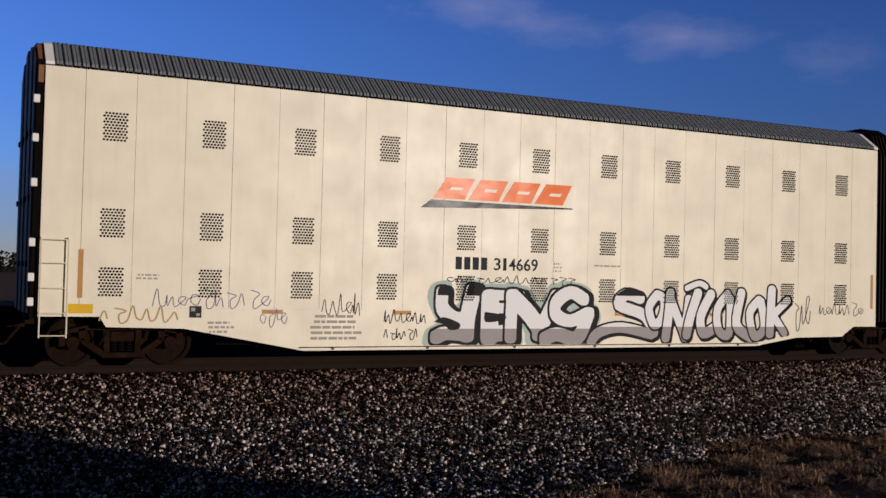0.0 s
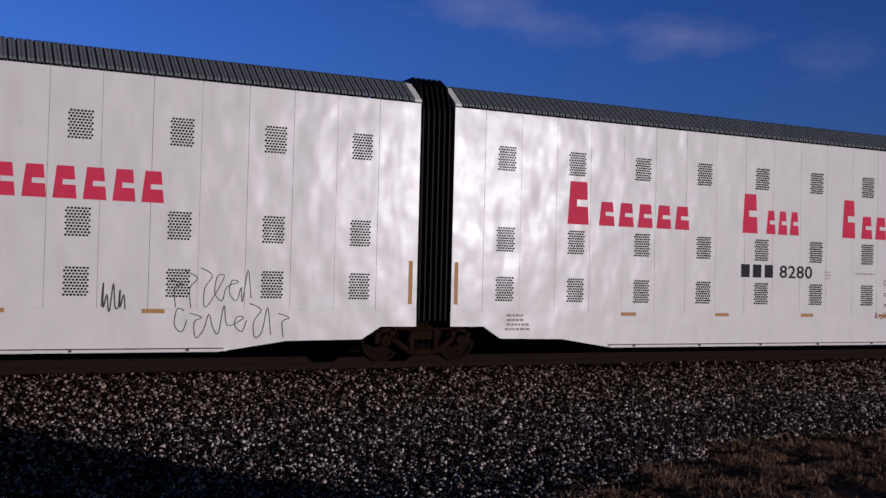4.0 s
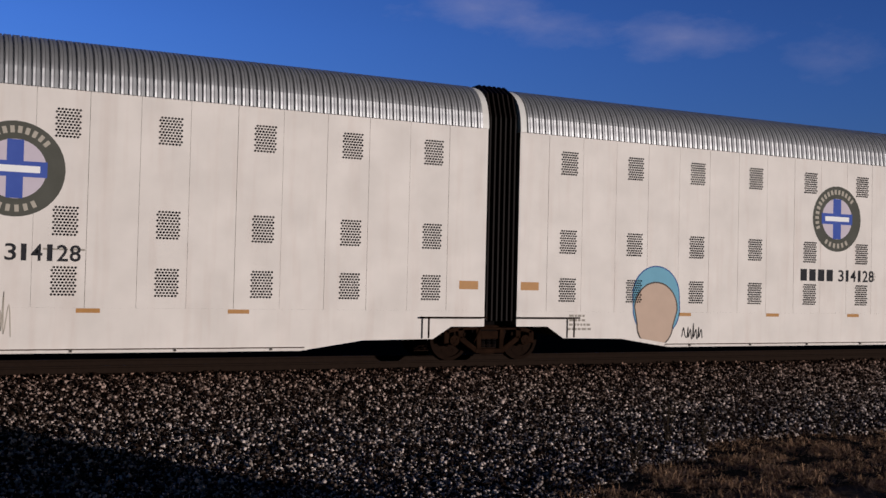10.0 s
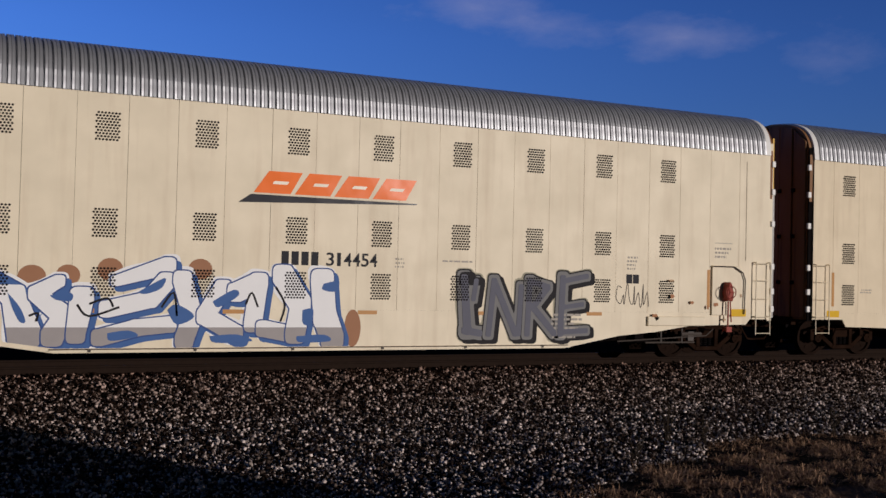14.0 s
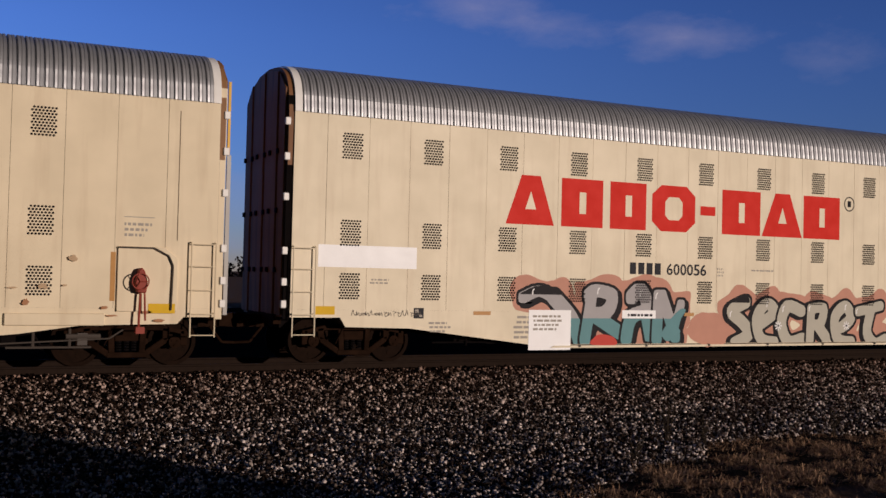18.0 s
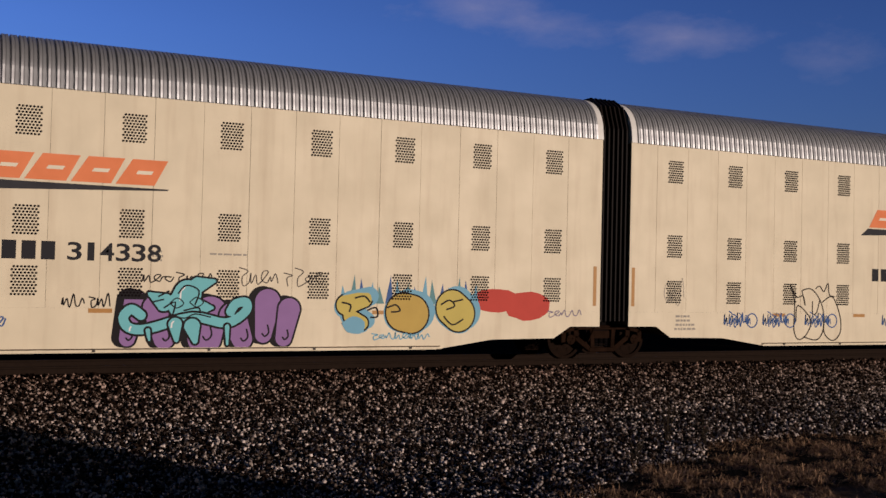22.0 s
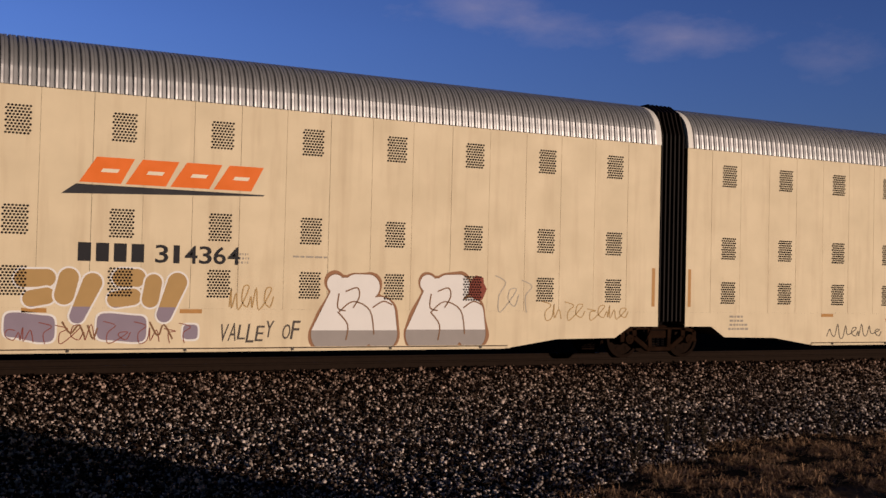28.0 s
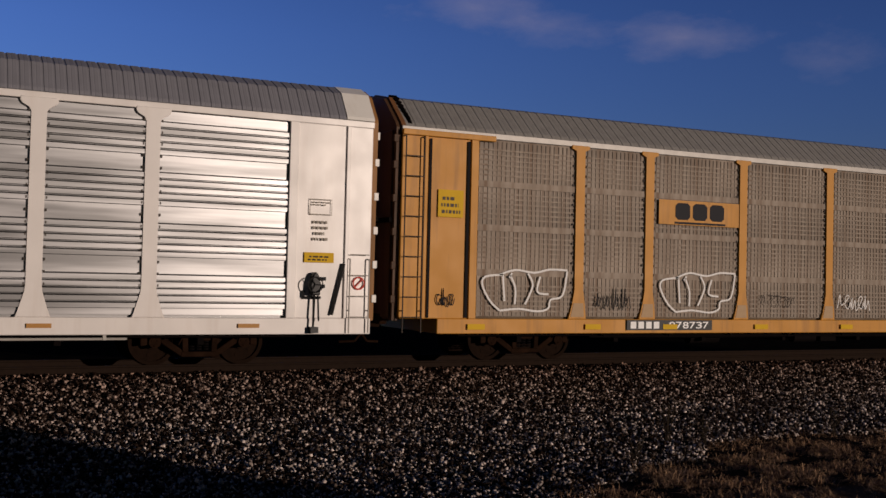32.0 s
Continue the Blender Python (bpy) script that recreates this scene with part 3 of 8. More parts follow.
def far_from(paths, xs, zs, square=2.0):
    """Distance of each grid point from the nearest of some paths, each with its half width taken off."""
    X, Z = np.meshgrid(xs, zs, indexing="ij")
    best = np.full(X.shape, 9.0)
    for pts, r in paths:
        if len(pts) == 1:
            pts = [pts[0], (pts[0][0] + 1e-4, pts[0][1])]
        n = len(pts) - 1
        for k, ((ax, az), (bx, bz)) in enumerate(zip(pts, pts[1:])):
            dx, dz = bx - ax, bz - az
            t = np.clip(((X - ax) * dx + (Z - az) * dz) / max(dx * dx + dz * dz, 1e-9), 0, 1)
            d = (np.abs(X - ax - t * dx) ** square + np.abs(Z - az - t * dz) ** square) ** (1 / square)
            w = r if not isinstance(r, tuple) else r[0] + (r[1] - r[0]) * (k + t) / n
            best = np.minimum(best, d - w)
    return best


# letters as strokes in a box of one by one
ALPHABET = {
    "A": (((0.05, 0.0), (0.42, 1.0), (0.60, 1.0), (0.95, 0.0)), ((0.28, 0.33), (0.75, 0.33))),
    "B": (((0.15, 0.0), (0.15, 1.0), (0.7, 0.95), (0.75, 0.6), (0.25, 0.52), (0.85, 0.40), (0.8, 0.02), (0.15, 0.0)),),
    "C": (((0.88, 0.85), (0.5, 1.0), (0.15, 0.7), (0.12, 0.3), (0.45, 0.0), (0.9, 0.15)),),
    "D": (((0.15, 0.0), (0.15, 1.0), (0.6, 0.95), (0.9, 0.55), (0.6, 0.05), (0.15, 0.0)),),
    "E": (((0.85, 1.0), (0.2, 0.95), (0.15, 0.5), (0.2, 0.03), (0.9, 0.0)), ((0.2, 0.52), (0.72, 0.55))),
    "F": (((0.9, 1.0), (0.25, 0.95), (0.2, 0.5), (0.15, 0.0)), ((0.2, 0.5), (0.75, 0.55))),
    "G": (((0.88, 0.9), (0.5, 1.0), (0.15, 0.7), (0.15, 0.25), (0.5, 0.0), (0.85, 0.12), (0.85, 0.45), (0.55, 0.45)),),
    "H": (((0.1, 0.0), (0.22, 1.0)), ((0.85, 0.0), (0.80, 0.95)), ((0.2, 0.48), (0.82, 0.52))),
    "I": (((0.45, 0.0), (0.55, 1.0)),),
    "J": (((0.35, 1.0), (0.75, 0.95), (0.70, 0.25), (0.35, 0.0), (0.1, 0.25)),),
    "K": (((0.15, 0.0), (0.2, 1.0)), ((0.85, 1.0), (0.25, 0.48), (0.92, 0.0))),
    "L": (((0.25, 1.0), (0.15, 0.05), (0.9, 0.05)),),
    "M": (((0.05, 0.0), (0.25, 1.0), (0.5, 0.35), (0.75, 1.0), (0.95, 0.0)),),
    "N": (((0.12, 0.0), (0.18, 1.0), (0.80, 0.0), (0.88, 1.0)),),
    "O": (((0.5, 1.0), (0.15, 0.75), (0.15, 0.25), (0.5, 0.0), (0.85, 0.25), (0.85, 0.75), (0.5, 1.0)),),
    "P": (((0.2, 0.0), (0.2, 0.97), (0.75, 0.95), (0.8, 0.5), (0.25, 0.42)),),
    "R": (((0.18, 0.0), (0.2, 0.97), (0.75, 0.95), (0.78, 0.55), (0.28, 0.45)), ((0.4, 0.45), (0.92, 0.0))),
    "S": (((0.88, 0.88), (0.45, 1.0), (0.15, 0.75), (0.5, 0.5), (0.85, 0.28), (0.5, 0.0), (0.1, 0.12)),),
    "T": (((0.02, 0.95), (0.98, 1.0)), ((0.5, 0.95), (0.45, 0.0))),
    "U": (((0.12, 1.0), (0.15, 0.25), (0.5, 0.0), (0.85, 0.25), (0.88, 1.0)),),
    "V": (((0.05, 1.0), (0.45, 0.0), (0.55, 0.0), (0.95, 1.0)),),
    "W": (((0.05, 1.0), (0.25, 0.0), (0.5, 0.65), (0.75, 0.0), (0.95, 1.0)),),
    "Y": (((0.08, 1.0), (0.15, 0.55), (0.5, 0.42), (0.85, 0.6)), ((0.92, 1.0), (0.82, 0.35), (0.45, 0.0), (0.1, 0.02))),
    "Z": (((0.08, 0.95), (0.92, 1.0), (0.1, 0.03), (0.95, 0.0)),),
}


def letters(text, x0, z0, x1, z1, fat, seed, jump=0.06, lean=0.10, overlap=1.16, curve=True, taper=0.0):
    """The strokes of each letter of a word fitted to a box, fat and jostling."""
    rng = random.Random(seed)
    cell, h, out = (x1 - x0) / len(text), z1 - z0, []
    for i, ch in enumerate(text):
        w = cell * overlap * rng.uniform(0.95, 1.08)
        r = fat * min(w, h * 0.8)
        low, high = z0 + r + rng.uniform(0, jump) * h, z1 - r - rng.uniform(0, jump) * h
        left, k = x0 + cell * (i + 0.5) - w / 2, rng.uniform(0, 1) * lean
        paths = []
        for path in ALPHABET[ch]:
            q = [(left + r * 0.9 + (u + rng.uniform(-0.03, 0.03)) * (w - 1.8 * r) + k * (v - 0.5) * h, low + v * (high - low)) for u, v in path]
            paths.append((smooth_path(q, 4) if curve else q, (r * (1 + taper), r * (1 - taper)) if taper else r))
        out.append(paths)
    return out


lower_edges = {}


def over_edge(car, xs, zs):
    """How far each grid point lies below the lower edge of the car's side."""
    line = lower_edges.get(car.name, [(0.0, 0.3), (30.0, 0.3)])
    return np.interp(xs, [p[0] for p in line], [p[1] for p in line])[:, None] + 0.085 - zs[None]


def piece(car, shapes, fills, line, rim=0.05, lower=None, low_at=0.36, halo=None, wide=0.12, drop=None, shift=(0.08, -0.06), shine=None, base=1, square=2.0, cell=0.034, label="", crease=False):
    """A sprayed piece, letter over letter: halo, cast block, outline, fill, darker foot and small glints."""
    pts = [p for s in shapes for path, r in s for p in path]
    most = max((max(r) if isinstance(r, tuple) else r) for s in shapes for path, r in s)
    bottom, top = min(p[1] for p in pts) - most, max(p[1] for p in pts) + most
    reach = most + max(rim, wide if halo else 0.0) + 0.08
    every, made = None, []
    gx = np.arange(min(p[0] for p in pts) - reach, max(p[0] for p in pts) + reach, cell * 1.5)
    gz = np.arange(bottom - 0.3, top + 0.3, cell * 1.5)
    for i, s in enumerate(shapes):
        own = [p for path, r in s for p in path]
        xs = np.arange(min(p[0] for p in own) - reach, max(p[0] for p in own) + reach + cell, cell)
        zs = np.arange(min(p[1] for p in own) - reach, max(p[1] for p in own) + reach + cell, cell)
        f = far_from(s, xs, zs, square)
        under = over_edge(car, xs, zs)
        if halo or drop:
            g = far_from(s, gx, gz, square)
            every = g if every is None else np.minimum(every, g)
        lift = 0.0014 * i
        whole = raised(inside(np.maximum(f, under), xs, zs), lift + 0.0006)
        rim_faces, foot, glint = [], [], []
        if line:
            rim_faces = raised(inside(np.maximum(f - rim, under), xs, zs), lift)
        if lower:
            foot = [q for w in whole for q in raised(cut_below([w], bottom + low_at * (top - bottom)), lift + 0.0009)]
        if crease:
            path, r = s[-1]
            r = max(r) if isinstance(r, tuple) else r
            a = path[len(path) // 2]
            hook = smooth_path([(a[0] + r * 0.30, a[1] + r * 0.75), (a[0] + r * 0.42, a[1] + r * 0.15), (a[0] + r * 0.10, a[1] - r * 0.15), (a[0] - r * 0.12, a[1] + r * 0.10)], 3)
            rim_faces += raised(stroke(hook, 0.035), lift + 0.0011)
        if shine:
            path, r = s[0]
            r = max(r) if isinstance(r, tuple) else r
            a = path[len(path) // 3]
            glint = raised(stroke([(a[0] - r * 0.55, a[1] - r * 0.5), (a[0] - r * 0.5, a[1] + r * 0.2), (a[0] - r * 0.2, a[1] + r * 0.5)], 0.03), lift + 0.0011)
        made.append((whole, rim_faces, foot, glint, fills[i % len(fills)]))
    if halo:
        wob = wide * (1 + 0.5 * np.sin(gx * 5.1)[:, None] * np.cos(gz * 6.3 + gx.mean())[None])
        flat("graffiti_halo", inside(np.maximum(every - wob, over_edge(car, gx, gz)), gx, gz), halo, car, base)
    if drop:
        flat("graffiti_shadow", inside(np.maximum(every - rim, over_edge(car, gx + shift[0], gz + shift[1])), gx + shift[0], gz + shift[1]), drop, car, base + 0.5)
    for whole, rim_faces, foot, glint, mat in made:
        flat("graffiti_letter", whole, mat, car, base + 1, label or "large spray-painted graffiti letter")
        if rim_faces:
            flat("graffiti_outline", rim_faces, line, car, base + 1)
        if foot:
            flat("graffiti_shade", foot, lower, car, base + 1)
        if glint:
            flat("graffiti_highlight", glint, shine, car, base + 1)


def marks(car, paths, width, mat, layer=6, name="graffiti_line"):
    """Single lines drawn over a piece."""
    for p in paths:
        flat(name, stroke(smooth_path(p, 4), width), mat, car, layer)


def blots(car, outlines, mat, layer=6, name="graffiti_patch"):
    """Filled patches drawn over or under a piece, with rounded corners."""
    for o in outlines:
        flat(name, [smooth_path(list(o) + [o[0]], 4)[:-1]], mat, car, layer)


def lined(car, shapes, line, width=0.045, cell=0.02, layer=2, label="outlined bubble-letter graffiti"):
    """Bubble letters in outline alone; a later letter hides the rim of the one behind it."""
    pts = [p for s in shapes for path, r in s for p in path]
    most = max((max(r) if isinstance(r, tuple) else r) for s in shapes for path, r in s) + width + 0.05
    xs = np.arange(min(p[0] for p in pts) - most, max(p[0] for p in pts) + most, cell)
    zs = np.arange(min(p[1] for p in pts) - most, max(p[1] for p in pts) + most, cell)
    fields = [far_from(s, xs, zs) for s in shapes]
    cover = np.full(fields[0].shape, 9.0)
    for f in fields[::-1]:
        own = inside(np.maximum(np.abs(f) - width / 2, -cover), xs, zs)
        if own:
            flat("graffiti_outline", own, line, car, layer, label)
        cover = np.minimum(cover, f)


def tag(car, x0, z0, x1, z1, mat, seed, n=6, width=0.026, layer=4):
    """A quick scrawled mark, too wild to read."""
    width *= 0.78
    rng = random.Random(seed)
    faces, cell, h = [], (x1 - x0) / n, z1 - z0
    path = []
    for i in range(n):
        x, tall = x0 + i * cell, rng.uniform(0.55, 1.0)
        kind = rng.randrange(4)
        if kind == 0:
            path += [(x, z0 + rng.uniform(0, 0.2) * h), (x + 0.35 * cell, z0 + tall * h), (x + 0.6 * cell, z0 + rng.uniform(0, 0.3) * h)]
        elif kind == 1:
            path += [(x + 0.7 * cell, z0 + 0.75 * tall * h), (x + 0.25 * cell, z0 + 0.8 * tall * h), (x + 0.1 * cell, z0 + 0.3 * h), (x + 0.6 * cell, z0 + 0.1 * h), (x + 0.9 * cell, z0 + 0.45 * h)]
        elif kind == 2:
            path += [(x, z0 + 0.1 * h), (x + 0.15 * cell, z0 + tall * h), (x + 0.2 * cell, z0 + 0.05 * h), (x + 0.6 * cell, z0 + 0.55 * h), (x + 0.8 * cell, z0)]
        else:
            faces += stroke(smooth_path(path, 4), width) if len(path) > 2 else []
            path = [(x + 0.1 * cell, z0 + tall * h), (x + 0.9 * cell, z0 + 0.8 * tall * h), (x + 0.4 * cell, z0 + 0.4 * h), (x + 0.5 * cell, z0 - 0.08 * h)]
    if len(path) > 2:
        faces += stroke(smooth_path(path, 4), width)
    return flat("graffiti_tag", faces, mat, car, layer, "thin scrawled graffiti tag")


def loops(car, x0, z0, x1, z1, mat, seed, n=5, width=0.03):
    """Large open outline drawn in one line of loops."""
    rng = random.Random(seed)
    faces, cell, h = [], (x1 - x0) / n, z1 - z0
    for i in range(n):
        cx = x0 + (i + 0.5) * cell
        p = [(cx - 0.6 * cell, z0 + rng.uniform(0.5, 0.8) * h), (cx - 0.2 * cell, z0 + h * rng.uniform(0.85, 1)), (cx + 0.5 * cell, z0 + h * rng.uniform(0.6, 0.8)), (cx + 0.55 * cell, z0 + 0.2 * h),
             (cx + 0.1 * cell, z0), (cx - 0.45 * cell, z0 + rng.uniform(0.05, 0.2) * h), (cx - 0.3 * cell, z0 + 0.5 * h), (cx + 0.2 * cell, z0 + 0.55 * h)]
        faces += stroke(smooth_path(p, 5), width)
    return flat("graffiti_outline", faces, mat, car, 4, "large looping graffiti outline")


def haze(car, x0, z0, x1, z1, mat, seed, n=7, layer=1):
    rng = random.Random(seed)
    h = z1 - z0
    flat("graffiti_halo", [ellipse(x0 + (i + 0.5) * (x1 - x0) / n, (z0 + z1) / 2 + rng.uniform(-0.1, 0.1) * h, (x1 - x0) / n * 0.75, h * rng.uniform(0.38, 0.52), 18, 0.08, rng) for i in range(n)], mat, car, layer)


def number(car, mark, digits, x0, x1, z0=2.0, z1=2.27, mat=None, share=0.40):
    """The reporting mark as plain blocks, then the car's number."""
    mat = mat or STENCIL
    xm = x0 + (x1 - x0) * share
    w = (xm - x0) / mark
    flat("reporting_mark", [rect(x0 + w * i, z0, x0 + w * (i + 0.72), z1) for i in range(mark)], mat, car, 4)
    word(car, digits, xm + 0.10, z0, x1, z1, mat, 4, 0.012, name="car_number")


def swoosh(car, x0, z0, x1, z1, film):
    """The slanted orange emblem: four leaning blocks over a black wedge."""
    h = z1 - z0
    zb, zt, lean, w = z0 + 0.32 * h, z1, 0.30, (x1 - x0 - 0.75) / 4
    for i in range(4):
        a = x0 + 0.30 + w * i
        block = [(a, zb), (a + w * 0.90, zb), (a + w * 0.90 + lean * 0.8, zt), (a + lean, zt)]
        flat("emblem_block", [block], film, car, 2, "slanted orange emblem block")
        k = 0.24
        mid = [(a + w * 0.30 + lean * 0.42, zb + 0.42 * (zt - zb)), (a + w * 0.66 + lean * 0.42, zb + 0.42 * (zt - zb)), (a + w * 0.66 + lean * 0.56, zb + 0.56 * (zt - zb)), (a + w * 0.30 + lean * 0.56, zb + 0.56 * (zt - zb))]
        flat("emblem_gap", [mid], PALE, car, 3)
    flat("emblem_wedge", [[(x0, z0), (x0 + (x1 - x0) * 0.99 - 0.25, z0 + 0.20 * h), (x0 + (x1 - x0) * 0.99 - 0.22, z0 + 0.24 * h), (x0 + 0.25, z0 + 0.27 * h)]], EMBLEM_BLACK, car, 2)


def octagon(cx, cz, rx, rz, cut=0.3):
    k = 1 - 2 * cut * 0.5
    return [(cx - rx * k + rx * cut * 0, cz - rz), (cx + rx * (1 - cut), cz - rz), (cx + rx, cz - rz * (1 - cut)), (cx + rx, cz + rz * (1 - cut)), (cx + rx * (1 - cut), cz + rz), (cx - rx * (1 - cut), cz + rz), (cx - rx, cz + rz * (1 - cut)), (cx - rx, cz - rz * (1 - cut))]


def badge(car, cx, cz, r, layer=1):
    """A red eight-sided badge with a pale rim line and plain pale bars."""
    flat("badge", [octagon(cx, cz, r, r)], EMBLEM_CRIMSON, car, layer, "red eight-sided badge with a pale rim")
    flat("badge_rim", stroke(octagon(cx, cz, r * 0.88, r * 0.88) + [octagon(cx, cz, r * 0.88, r * 0.88)[0]], r * 0.07), PATCH_WHITE, car, layer + 1)
    flat("badge_bars", [rect(cx - r * 0.55, cz + r * d, cx + r * (0.2 + 0.3 * (k % 2)), cz + r * (d + 0.2)) for k, d in enumerate((-0.55, -0.1, 0.35))], PATCH_WHITE, car, layer + 1)
# ---- the train ----
PITCH = 1.8288
L_A, L_B = 20.83, 20.94
EAVE_LOW, EAVE_HIGH = 5.06, 5.46
SKIRT = 1.12           # the sheets stand on a plain skirt below this height


def bottom_line(kind, long_slope):
    """The lower edge of a side, from its left end: coupler end first on kind a, jointed end first on kind b."""
    toe = 6.2 if long_slope else 4.97
    c = [(0.0, 0.96), (1.06, 0.96), (1.18, 0.77), (2.60, 0.74), (toe, 0.30)]
    j = [(0.0, 0.78), (0.80, 0.78), (1.22, 0.52), (2.80, 0.50), (4.15, 0.30)]
    length = L_A if kind == "a" else L_B
    if kind == "b" and not long_slope:
        c = [(0.0, 0.96), (0.60, 0.96), (0.72, 0.83), (2.45, 0.80), (3.50, 0.65), (4.50, 0.57), (6.0, 0.30)]
    left, right = (c, j) if kind == "a" else (j, c)
    return left + [(length - x, z) for x, z in right[::-1]]


def vent_fill(bm):
    """Ten rows of round holes, every second row half a step aside."""
    for r in range(10):
        for c in range(7):
            x, z = -0.20 + c * 0.062 + (0.031 if r % 2 else 0), -0.245 + r * 0.0545
            bm.faces.new([bm.verts.new((x + 0.0212 * math.cos(k), 0, z + 0.0212 * math.sin(k))) for k in (math.pi / 4 * i for i in range(8))])


def roof_profile(high):
    if high:
        return [(-1.50, EAVE_HIGH), (-1.49, 5.52), (-0.98, 5.93), (-0.80, 5.99), (0, 6.05), (0.80, 5.99), (0.98, 5.93), (1.49, 5.52), (1.50, EAVE_HIGH)]
    knots = [(-1.51, EAVE_LOW), (-1.495, 5.22), (-1.455, 5.44), (-1.36, 5.66), (-1.19, 5.85), (-0.94, 5.99), (-0.60, 6.08), (0, 6.13)]
    half = smooth_path(knots, 3)
    return half + [(-y, z) for y, z in half[-2::-1]]


def roof_fill(length, high, prof=None, step=0.152, ends=0.15, rib=0.052):
    prof = prof or roof_profile(high)

    def fill(bm):
        n = int((length - 2 * ends) / step)
        w = (length - 2 * ends) / n
        rows = []
        for i in range(n):
            x = ends + w * i
            for dx, out in ((0.0, 0.0), (0.14, 0.0), (0.20, rib), (0.46, rib * 0.94), (0.53, rib * 0.62), (0.60, rib * 0.94), (0.92, rib)):
                rows.append([bm.verts.new((x + dx * w, y * (1 + out / 1.5), z + out * (0.7 if z > 5.3 else 0.0))) for y, z in prof])
        for r, s in zip(rows, rows[1:]):
            for k in range(len(prof) - 1):
                bm.faces.new((r[k], s[k], s[k + 1], r[k + 1]))
    return fill


def cap_fill(x0, x1, prof):
    def fill(bm):
        p = [(y * 1.022, z + (0.022 if z > 5.3 else 0)) for y, z in prof]
        rows = [[bm.verts.new((x, y, z)) for y, z in p] for x in (x0, x1)]
        for k in range(len(p) - 1):
            bm.faces.new((rows[0][k], rows[1][k], rows[1][k + 1], rows[0][k + 1]))
        for r in rows:
            bm.faces.new(r)
    return fill


def ring(bm, y0, y1, inner, outer, n=28):
    """A flat ring round the axle, from y0 out to y1."""
    rows = [[bm.verts.new((r * math.cos(math.tau * k / n), y, r * math.sin(math.tau * k / n))) for k in range(n)] for y, r in ((y0, outer), (y1, outer), (y1, inner), (y0, inner))]
    for a, b in zip(rows, rows[1:] + rows[:1]):
        for k in range(n):
            bm.faces.new((a[k], a[(k + 1) % n], b[(k + 1) % n], b[k]))


def wheelset_fill(bm):
    """An axle with two wheels: flange, tread, raised rim, dished plate with holes, hub."""
    rod(bm, (0, -0.95, 0), (0, 0.95, 0), 0.08, 10)
    for s in (-1, 1):
        ring(bm, s * 0.69, s * 0.72, 0.30, 0.483)
        ring(bm, s * 0.72, s * 0.815, 0.385, 0.457)
        rod(bm, (0, s * 0.73, 0), (0, s * 0.765, 0), 0.386, 28)
        rod(bm, (0, s * 0.76, 0), (0, s * 0.84, 0), 0.15, 14)
        for k in range(6):
            a = k * math.pi / 3
            rod(bm, (0.27 * math.cos(a), s * 0.764, 0.27 * math.sin(a)), (0.27 * math.cos(a), s * 0.775, 0.27 * math.sin(a)), 0.045, 8)


def frame_fill(bm):
    """A cast truck side frame on both sides: top chord, sloping tension members, columns and pedestal jaws, with the bolster, brake beams and hangers between."""
    for s in (-1, 1):
        y0, y1 = (s * 0.92, s * 1.06)
        prism(bm, [(-1.08, 0.60), (-0.62, 0.70), (0.62, 0.70), (1.08, 0.60), (1.08, 0.68), (0.62, 0.79), (-0.62, 0.79), (-1.08, 0.68)], y0, y1)
        prism(bm, [(-0.36, 0.17), (0.36, 0.17), (0.36, 0.27), (-0.36, 0.27)], y0 * 1.01, y1 * 1.01)
        for q in (-1, 1):
            prism(bm, [(q * 0.34, 0.17), (q * 0.74, 0.44), (q * 0.76, 0.56), (q * 0.66, 0.53), (q * 0.30, 0.28)], y0, y1)
            prism(bm, [(q * 0.66, 0.50), (q * 0.78, 0.48), (q * 0.80, 0.72), (q * 0.66, 0.74)], y0, y1)
            prism(bm, [(q * 1.00, 0.40), (q * 1.13, 0.38), (q * 1.13, 0.68), (q * 1.00, 0.68)], y0, y1)
            prism(bm, [(q * 0.22, 0.26), (q * 0.33, 0.26), (q * 0.36, 0.71), (q * 0.24, 0.71)], y0 * 1.005, y1 * 1.02)
            rod(bm, (q * 0.45, s * 0.60, 0.36), (q * 0.45, s * 0.98, 0.36), 0.035, 6)
            box(bm, q * 0.40 - 0.03, q * 0.40 + 0.03, min(s * 0.70, s * 0.84), max(s * 0.70, s * 0.84), 0.22, 0.52)
        rod(bm, (-0.5, y1 * 1.03, 0.76), (0.5, y1 * 1.03, 0.76), 0.018, 6)
        rod(bm, (-0.25, y1 * 1.03, 0.74), (-0.42, y1 * 1.03, 0.40), 0.016, 6)
    box(bm, -0.22, 0.22, -1.04, 1.04, 0.48, 0.66)
    rod(bm, (-0.45, -0.7, 0.36), (-0.45, 0.7, 0.36), 0.05, 8)
    rod(bm, (0.45, -0.7, 0.36), (0.45, 0.7, 0.36), 0.05, 8)


def bearing_fill(bm):
    rod(bm, (0, -0.02, 0), (0, 0.15, 0), 0.115, 12)
    for k in range(3):
        a = k * math.tau / 3 + 0.5
        rod(bm, (0.06 * math.cos(a), -0.035, 0.06 * math.sin(a)), (0.06 * math.cos(a), -0.02, 0.06 * math.sin(a)), 0.02, 6)


def spring_fill(bm):
    for x in (-0.14, 0.0, 0.14):
        for k in range(5):
            rod(bm, (x, 0, 0.30 + k * 0.05), (x, 0, 0.33 + k * 0.05), 0.062, 8)


wheels = []          # (wheelset, its radius, its car, its place along the car)
cars = []            # (thing, place of its left end when the train's travel is zero)


